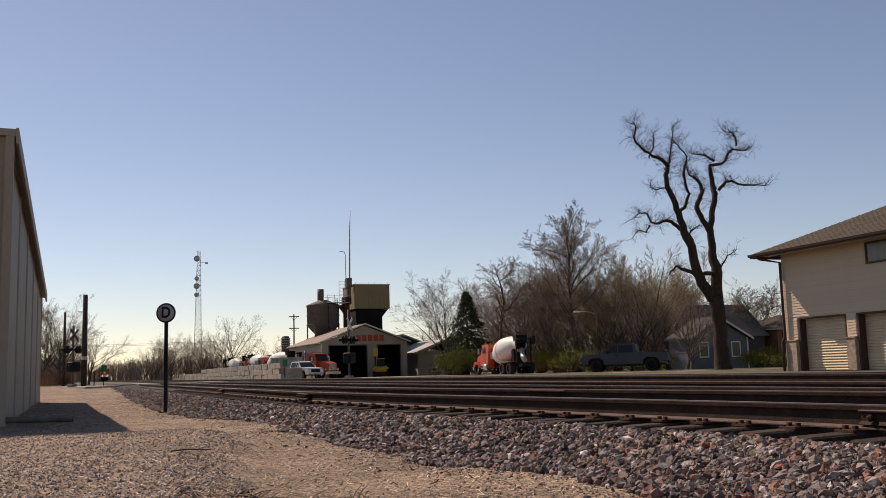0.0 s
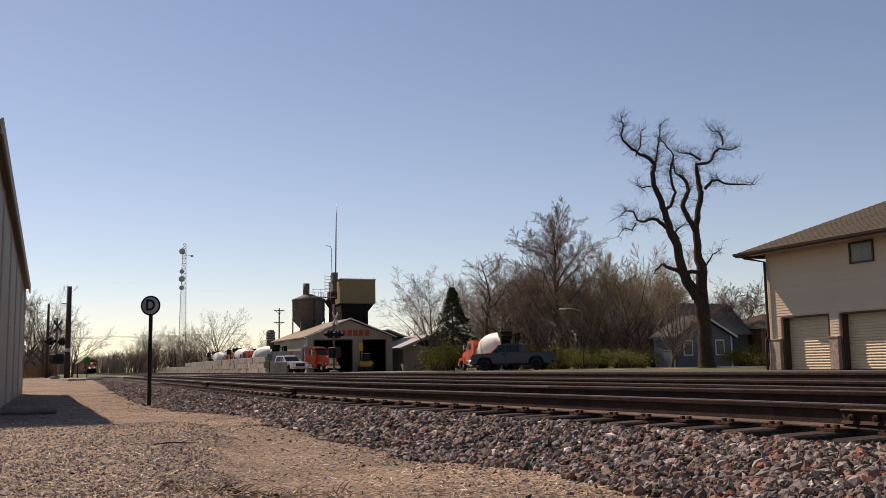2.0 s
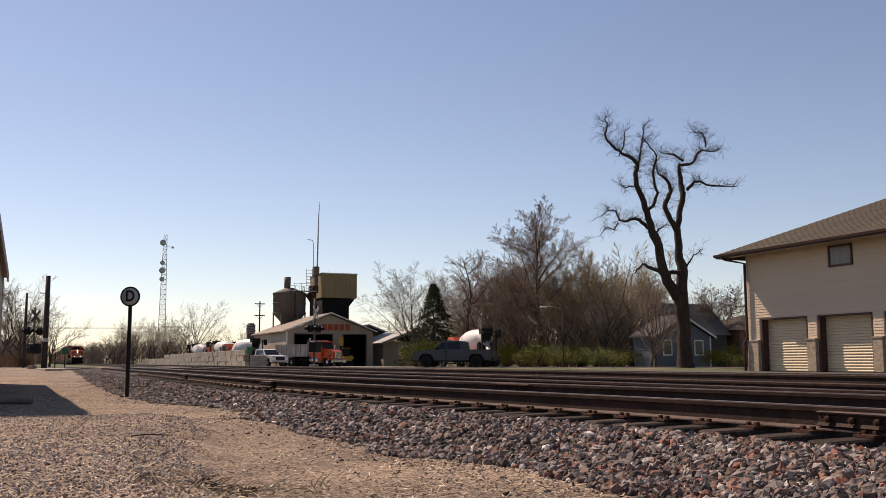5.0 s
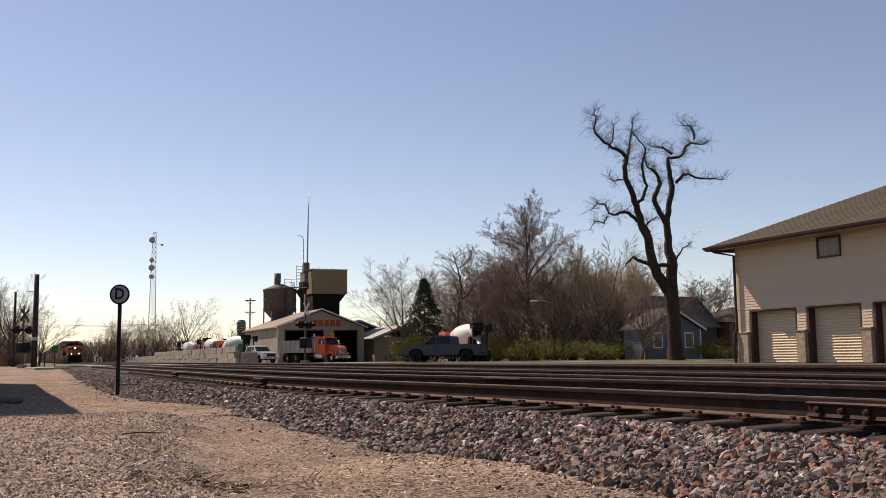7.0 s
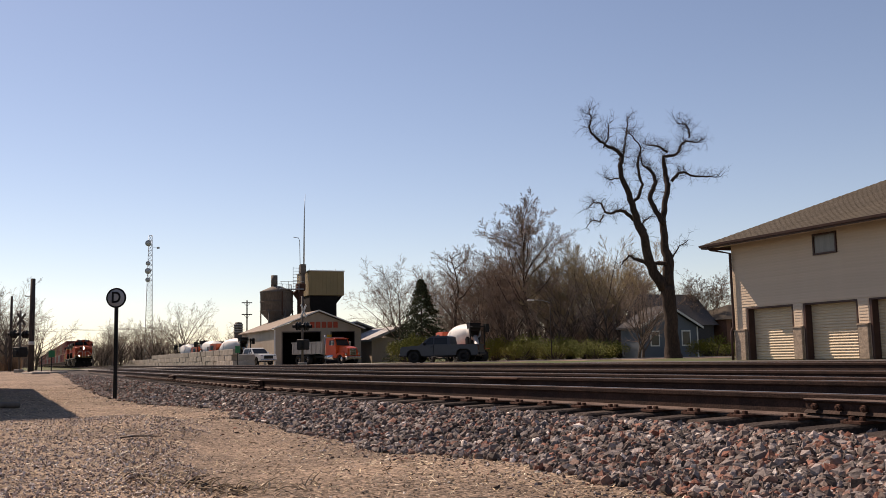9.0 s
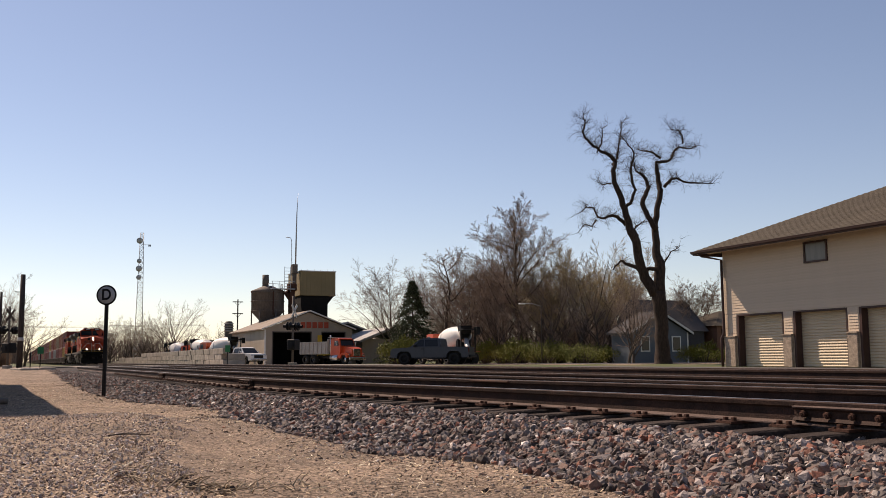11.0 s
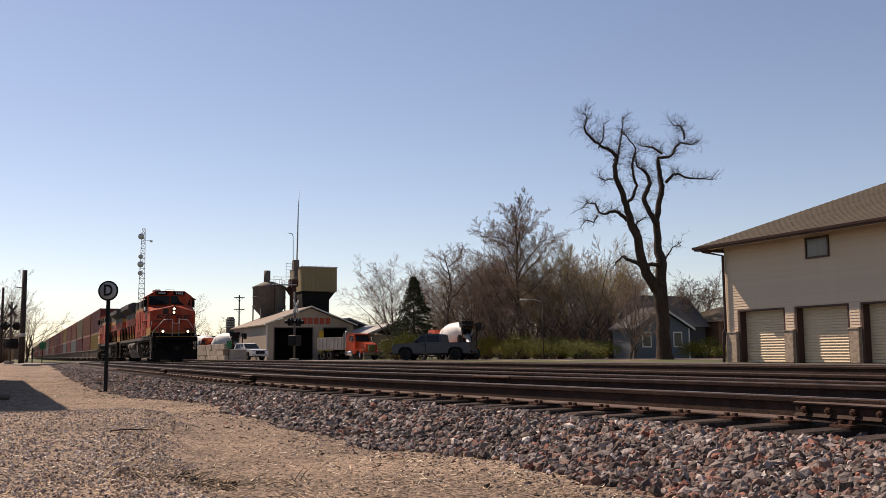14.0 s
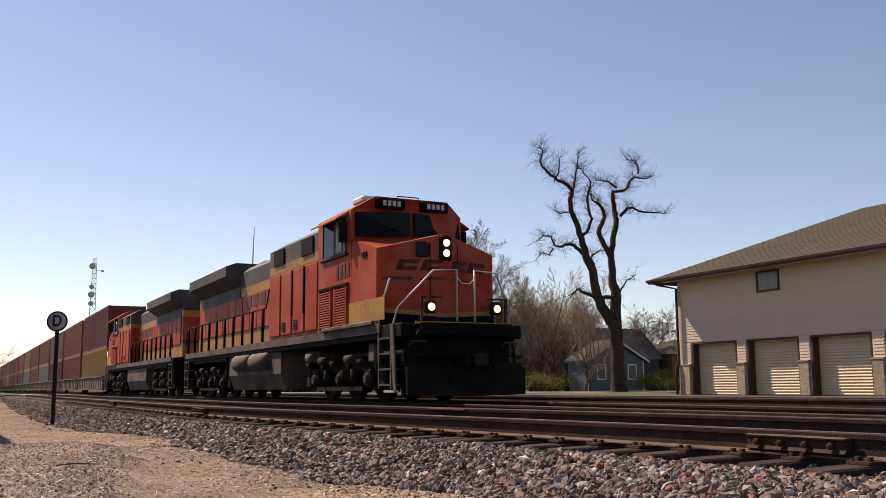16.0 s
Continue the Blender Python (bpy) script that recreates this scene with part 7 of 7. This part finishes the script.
def build_pickup(paint, label, dark):
    t = thing("pickup_truck", label, "pickup truck")
    b = Geo()
    side_shell(b, [(2.88, 0.50), (2.95, 0.62), (2.93, 1.02), (2.82, 1.16), (1.55, 1.24), (1.30, 1.27), (-0.75, 1.27), (-0.80, 1.26), (-2.90, 1.24), (-2.93, 0.60), (-2.86, 0.50), (-2.43, 0.50),
                   (-2.36, 0.78), (-2.15, 0.95), (-1.55, 0.95), (-1.34, 0.78), (-1.28, 0.50), (1.32, 0.50), (1.40, 0.78), (1.60, 0.95), (2.20, 0.95), (2.40, 0.78), (2.46, 0.50)], 0.99, 0.05)
    part("body", b, paint, t)
    part("underbody", Geo().box((0, 0, 0.72), (5.5, 1.36, 0.62)), M["black_metal"], t)
    c = Geo()
    side_shell(c, [(1.45, 1.24), (0.75, 1.82), (0.45, 1.90), (-0.55, 1.90), (-0.78, 1.82), (-0.86, 1.24)], 0.93, 0.16)
    part("cabin", c, paint, t)
    for s in (-1, 1):
        for xa, xb, ta, tb in ((1.12, 0.42, 0.72, 0.42), (0.34, -0.66, 0.34, -0.58)):
            q = lambda z: s * (0.935 - 0.16 * (z - 1.24) / 0.66 + 0.006)
            part("side_window", Geo().add([(xa, q(1.30), 1.30), (xb, q(1.30), 1.30), (tb, q(1.78), 1.78), (ta, q(1.78), 1.78)], [(0, 1, 2, 3)]), M["glass_dark"], t, "dark side window")
        part("mirror", Geo().box((1.08, s * 1.06, 1.36), (0.14, 0.16, 0.22), bevel=0.03), M["black_metal"] if dark else paint, t)
        part("headlight", Geo().box((2.86, s * 0.76, 1.0), (0.14, 0.34, 0.18), bevel=0.03), M["chrome"], t, "clear headlight")
        part("tail_light", Geo().box((-2.91, s * 0.88, 1.02), (0.05, 0.14, 0.34)), M["red_lens"], t)
        part("door_seam", Geo().box((0.38, s * 0.985, 0.92), (0.02, 0.012, 0.66)), M["black_metal"], t)
        part("door_handle", Geo().box((0.50, s * 0.985, 1.12), (0.2, 0.03, 0.04)), M["black_metal"], t)
        part("step_bar", Geo().tube([(1.15, s * 0.96, 0.42), (-1.1, s * 0.96, 0.42)], 0.05, 8), M["black_metal"], t)
        for x in (1.9, -1.85):
            add_wheel(t, x, s * 0.84, 0.41, 0.28, "black_metal" if dark else "grey_metal")
    part("windshield", Geo().add([(1.42, -0.86, 1.28), (1.42, 0.86, 1.28), (0.80, 0.74, 1.80), (0.80, -0.74, 1.80)], [(0, 1, 2, 3)]), M["glass_dark"], t, m=pose(0.012, 0, 0.012))
    part("grille", Geo().box((2.93, 0, 0.88), (0.06, 1.1, 0.34), bevel=0.02), M["black_metal"], t)
    part("front_bumper", Geo().box((2.93, 0, 0.56), (0.2, 1.9, 0.22), bevel=0.05), M["black_metal"] if dark else M["chrome"], t)
    part("rear_bumper", Geo().box((-2.98, 0, 0.60), (0.16, 1.85, 0.18), bevel=0.04), M["black_metal"] if dark else M["chrome"], t)
    bed = Geo().box((-1.85, 0, 1.256), (2.0, 1.5, 0.02))
    part("bed_liner", bed, M["black_metal"], t)
    return t


def truck_cab(t, paint):
    """Long-bonnet truck front: bonnet, cab, grille, bumper, fenders."""
    h = Geo()
    side_shell(h, [(4.25, 0.75), (4.35, 1.10), (4.28, 1.65), (3.9, 1.82), (2.75, 1.98), (2.7, 0.75)], 0.78, 0.12)
    part("bonnet", h, paint, t)
    c = Geo()
    side_shell(c, [(2.78, 0.65), (2.78, 1.95), (2.48, 2.72), (2.2, 2.82), (1.25, 2.82), (1.15, 2.72), (1.15, 0.65)], 1.12, 0.12)
    part("cab", c, paint, t)
    part("windshield", Geo().add([(2.80, -0.90, 2.0), (2.80, 0.90, 2.0), (2.53, 0.86, 2.64), (2.53, -0.86, 2.64)], [(0, 1, 2, 3)]), M["glass_dark"], t, m=pose(0.015, 0, 0.01))
    part("grille", Geo().box((4.33, 0, 1.25), (0.06, 0.95, 0.75), bevel=0.02), M["chrome"], t, "chrome grille")
    part("bumper", Geo().box((4.42, 0, 0.62), (0.16, 2.3, 0.32), bevel=0.05), M["chrome"], t, "chrome bumper")
    part("visor", Geo().box((2.62, 0, 2.74), (0.3, 1.9, 0.06)), paint, t)
    for s in (-1, 1):
        f = Geo()
        side_shell(f, [(4.15, 0.70), (4.10, 1.05), (3.85, 1.22), (3.3, 1.22), (2.95, 0.95), (2.75, 0.70), (2.95, 0.68), (3.15, 0.98), (3.75, 1.0), (3.98, 0.70)], 0.24)
        part("fender", f, paint, t, m=pose(0, s * 0.98, 0))
        part("headlight", Geo().box((4.22, s * 0.93, 1.02), (0.12, 0.26, 0.2), bevel=0.04), M["chrome"], t)
        part("side_window", Geo().add([(2.55, s * 1.065, 2.02), (1.75, s * 1.065, 2.02), (1.75, s * 1.02, 2.56), (2.40, s * 1.02, 2.56)], [(0, 1, 2, 3)]), M["glass_dark"], t, m=pose(0, s * 0.012, 0))
        part("mirror", Geo().box((2.55, s * 1.35, 2.2), (0.08, 0.2, 0.5), bevel=0.03).tube([(2.6, s * 1.05, 2.4), (2.55, s * 1.35, 2.4)], 0.02, 5), M["chrome"], t)
        part("fuel_tank", Geo().tube([(2.45, s * 0.95, 0.72), (1.2, s * 0.95, 0.72)], 0.32, 14), M["chrome"], t, "bright cylindrical tank")
        add_wheel(t, 3.55, s * 0.98, 0.52, 0.30, "chrome")
        for x in (-1.85, -3.2):
            add_wheel(t, x, s * 0.92, 0.52, 0.55, "chrome")
    part("chassis", Geo().box((-0.3, 0, 0.80), (8.2, 0.9, 0.26)), M["black_metal"], t)


def build_dump_truck():
    t = thing("dump_truck", "orange dump truck with a silver tipping box", "dump truck")
    truck_cab(t, M["truck_orange"])
    b = Geo()
    for s in (-1, 1):
        b.box((-1.75, s * 1.16, 1.78), (5.0, 0.06, 1.25))
    b.box((-1.75, 0, 1.16), (5.0, 2.3, 0.08)).box((0.72, 0, 1.95), (0.08, 2.3, 1.6)).box((-4.22, 0, 1.75), (0.08, 2.3, 1.2))
    b.box((1.25, 0, 2.9), (1.1, 2.2, 0.06))
    part("box", b, M["box_steel"], t, "dusty silver tipping box")
    rib = Geo().box((0, 0, 0), (0.12, 0.10, 1.2)).mesh("rib", M["box_steel"])
    for s in (-1, 1):
        for i in range(7):
            part("rib", rib, None, t, m=pose(0.45 - i * 0.74, s * 1.22, 1.78))
        part("top_rail", Geo().box((-1.75, s * 1.19, 2.42), (5.05, 0.16, 0.12)), M["box_steel"], t)
    part("exhaust_pipe", Geo().tube([(1.0, -0.95, 1.0), (1.0, -0.95, 3.15)], 0.08, 8), M["chrome"], t)
    return t


def build_mixer(name_label):
    t = thing("mixer_truck", name_label, "mixer truck")
    truck_cab(t, M["truck_orange"])
    prof = [(0.55, 0.0), (0.85, 0.25), (1.18, 1.1), (1.22, 2.0), (1.12, 2.8), (0.72, 4.0), (0.55, 4.35), (0.62, 4.4), (0.62, 4.5)]
    part("drum", Geo().lathe(prof, 28), M["white_paint"], t, "white tapered drum", m=pose(0.95, 0, 1.75, 0, -78, 0))
    part("drum_band", Geo().lathe([(1.205, 1.55), (1.235, 1.6), (1.235, 1.85), (1.205, 1.9)], 28), M["silver"], t, m=pose(0.95, 0, 1.75, 0, -78, 0))
    part("water_tank", Geo().tube([(0.95, -0.85, 1.75), (0.95, 0.85, 1.75)], 0.32, 14), M["silver"], t, "silver water tank")
    part("front_pedestal", Geo().box((0.75, 0, 1.2), (0.5, 1.0, 0.7)), M["black_metal"], t)
    part("rear_pedestal", Geo().box((-3.0, 0, 1.55), (0.4, 1.3, 1.4)), M["black_metal"], t)
    part("hopper", Geo().prism([(-3.6, 3.45), (-2.9, 3.45), (-3.1, 2.75), (-3.45, 2.75)], -0.55, 0.55, "y"), M["black_metal"], t, "black charging hopper")
    part("chute", Geo().tube([(-3.5, 0, 2.2), (-4.4, 0.3, 1.4), (-4.7, 0.3, 1.2)], 0.22, 8), M["silver"], t, "pale discharge chute")
    part("rear_frame", Geo().box((-3.9, 0.7, 2.2), (0.1, 0.1, 2.2)).box((-3.9, -0.7, 2.2), (0.1, 0.1, 2.2)).box((-4.2, 0, 3.1), (0.7, 1.6, 0.1)).box((-4.6, -0.6, 2.95), (0.3, 0.3, 0.7)), M["black_metal"], t)
    for s in (-1, 1):
        part("mudguard", Geo().box((-2.5, s * 0.95, 1.15), (2.7, 0.6, 0.05)), M["truck_orange"], t, "orange mudguard")
    return t


grey_pickup = build_pickup(M["truck_grey"], "dark blue-grey crew-cab pickup truck stopping on the street", True)
white_pickup = build_pickup(M["truck_white"], "white crew-cab pickup truck parked beside the block wall", False)
white_pickup.matrix_basis = pose(-102.0, 22.5, -0.12, 0, 0, 18)
dump_truck = build_dump_truck()
mixer = build_mixer("orange mixer truck with a white drum beside the hedge")
mixer.matrix_basis = pose(-80.2, 36.6, -0.12, 0, 0, 182)
for x, y, a in ((-121.0, 23.4, 202), (-130.5, 24.0, 25), (-142.0, 24.5, 200), (-152.0, 24.0, 20)):
    tagged(copy_thing(mixer, pose(x, y, -0.12, 0, 0, a)), "orange and white mixer truck parked behind the block wall", group="parked mixer trucks")


def build_loader():
    t = thing("skid_loader", "small yellow skid loader in the shed doorway", "loader", pose(-107.6, 33.2, -0.12, 0, 0, -20))
    part("body", Geo().prism([(-1.1, 0.35), (0.9, 0.35), (1.0, 0.9), (0.3, 1.2), (-1.2, 1.3)], -0.7, 0.7, "y"), M["yellow_machine"], t)
    part("cage", Geo().box((-0.25, 0, 1.65), (1.1, 0.9, 0.9), bevel=0.05), M["black_metal"], t)
    part("cage_roof", Geo().box((-0.25, 0, 2.13), (1.2, 1.0, 0.06)), M["yellow_machine"], t)
    for s in (-1, 1):
        part("lift_arm", Geo().box((0.1, s * 0.8, 1.0), (2.4, 0.12, 0.2)), M["yellow_machine"], t)
        for x in (-0.7, 0.6):
            add_wheel(t, x, s * 0.72, 0.38, 0.26, "yellow_machine")
    part("bucket", Geo().prism([(1.3, 0.1), (2.0, 0.08), (1.45, 0.6), (1.3, 0.6)], -0.9, 0.9, "y"), M["undercar"], t)


build_loader()


# ---------------------------------------------------------------- litter on the ground
def build_litter():
    rng = random.Random(21)
    for x, y, long, a in ((-9.3, 1.0, 0.4, 62), (-20.4, 3.2, 0.9, 40), (-27.5, 2.9, 1.2, 75), (-30.0, 2.6, 1.0, 50)):
        z = ground_z(x, y)
        d = Vector((math.cos(radians(a)), math.sin(radians(a)), 0))
        pts = [Vector((x, y, z + 0.02)) + d * (long * (f - 0.5)) + Vector((0, 0, rng.uniform(0.0, 0.025))) for f in (0, 0.35, 0.7, 1)]
        tagged(part("stick", Geo().tube(pts, [0.006, 0.008, 0.006, 0.003], 6), M["pole_wood"]), "dark broken stick lying on the gravel", "stick", "sticks on the ground")
    g = Geo()
    for i in range(90):
        p = Vector((-5.95 + rng.gauss(0, 0.14), 1.14 + rng.gauss(0, 0.22), 0.0))
        p.z = ground_z(p.x, p.y) + 0.004
        e = p + Vector((rng.gauss(0, 0.10), rng.gauss(0, 0.10), rng.uniform(0.0, 0.07)))
        g.tube([p, p.lerp(e, 0.5) + Vector((0, 0, 0.012)), e], [0.005, 0.004, 0.002], 3, caps=False)
    for k in range(11):
        x, y, a = -5.95 + rng.gauss(0, 0.12), 1.14 + rng.gauss(0, 0.2), rng.uniform(0, 180)
        long, wide = rng.uniform(0.05, 0.14), rng.uniform(0.012, 0.03)
        b = Geo().box((0, 0, 0), (long, wide, 0.008)).box((long * 0.2, wide * 0.2, 0.007), (long * 0.5, wide * 0.5, 0.008))
        tagged(part("bark_piece", b, M["pole_wood" if k % 3 else "bark_pale"], None, m=pose(x, y, ground_z(x, y) + 0.02, rng.uniform(-20, 20), rng.uniform(-15, 15), a)), "dark curled piece of bark on the dirt", "bark", "bark pieces on the ground")
    tagged(new("dry_weed", g.mesh("dry_weed", M["dead_straw"])), "matted pale dry weed stalks on the dirt", "weeds", kind="stuff")
    g = Geo()
    for i in range(420):
        x = rng.uniform(-16, -4.2)
        y = rng.uniform(-1.5, near_y(x) - 2.2)
        z = ground_z(x, y)
        for k in range(rng.randint(1, 4)):
            a, h = rng.uniform(0, 6.28), rng.uniform(0.015, 0.06)
            g.add([(x - 0.004, y, z), (x + 0.004, y, z), (x + math.cos(a) * h, y + math.sin(a) * h, z + h * 0.7)], [(0, 1, 2)])
    tagged(new("sparse_grass", g.mesh("sparse_grass", M["dead_straw"])), "sparse dry grass blades in the dirt", "grass", kind="stuff")


build_litter()


# ---------------------------------------------------------------- what moves
def motions():
    for ob, x, y, z in TRAIN:
        walk(ob, [(t, pose(x + LEAD_X + SPEED * (t - 16.0), y, z)) for t in (0.0, 4.0, 8.0, 12.0, 16.0)])
    walk(trail, [(t, pose(-46.6 + LEAD_X + SPEED * (t - 16.0), MAIN_Y, 0.015, 0, 0, 180)) for t in (0.0, 4.0, 8.0, 12.0, 16.0)])
    # the leading unit's wheels roll
    step = SPEED / 0.535 / FPS
    turns = [(k / FPS, pose(0, 0, 0, 0, math.degrees(step * k), 0)) for k in range(0, 481)]
    for ob, x, y in SPINNERS:
        if y < 0:
            walk(ob, [(t, Matrix.Translation((x, y, 0.535)) @ r) for t, r in turns])
    # the pickup rolls up the street and stops short of the crossing
    heading = math.degrees(math.atan2(ROAD_WAY.y, ROAD_WAY.x))
    for_stop = [(0.0, 9.9), (0.5, 7.9), (1.0, 6.1), (1.5, 4.45), (2.0, 3.0), (2.5, 1.95), (3.0, 1.15), (3.5, 0.65), (4.5, 0.2), (6.0, 0.0), (11.0, 0.0), (16.0, 0.0)]
    nose = ROAD_AT + ROAD_WAY * 0.25
    rows = []
    for t, d in for_stop:
        p = nose - ROAD_WAY * d
        rows.append((t, pose(p.x, p.y, -0.02, 0, 0, heading)))
    walk(grey_pickup, rows)
    # the dump truck creeps past the shed
    path = [(0.0, -107.0, 24.0, 32), (1.5, -106.5, 25.1, 32), (3.5, -105.5, 26.8, 32), (5.0, -104.6, 28.0, 31), (7.0, -103.4, 29.2, 30), (9.0, -102.2, 30.5, 26),
            (11.0, -100.9, 31.9, 21), (12.5, -100.0, 32.6, 18), (14.5, -99.0, 33.2, 16), (16.0, -98.2, 33.5, 15)]
    walk(dump_truck, [(t, pose(x, y, -0.12, 0, 0, a)) for t, x, y, a in path])


motions()
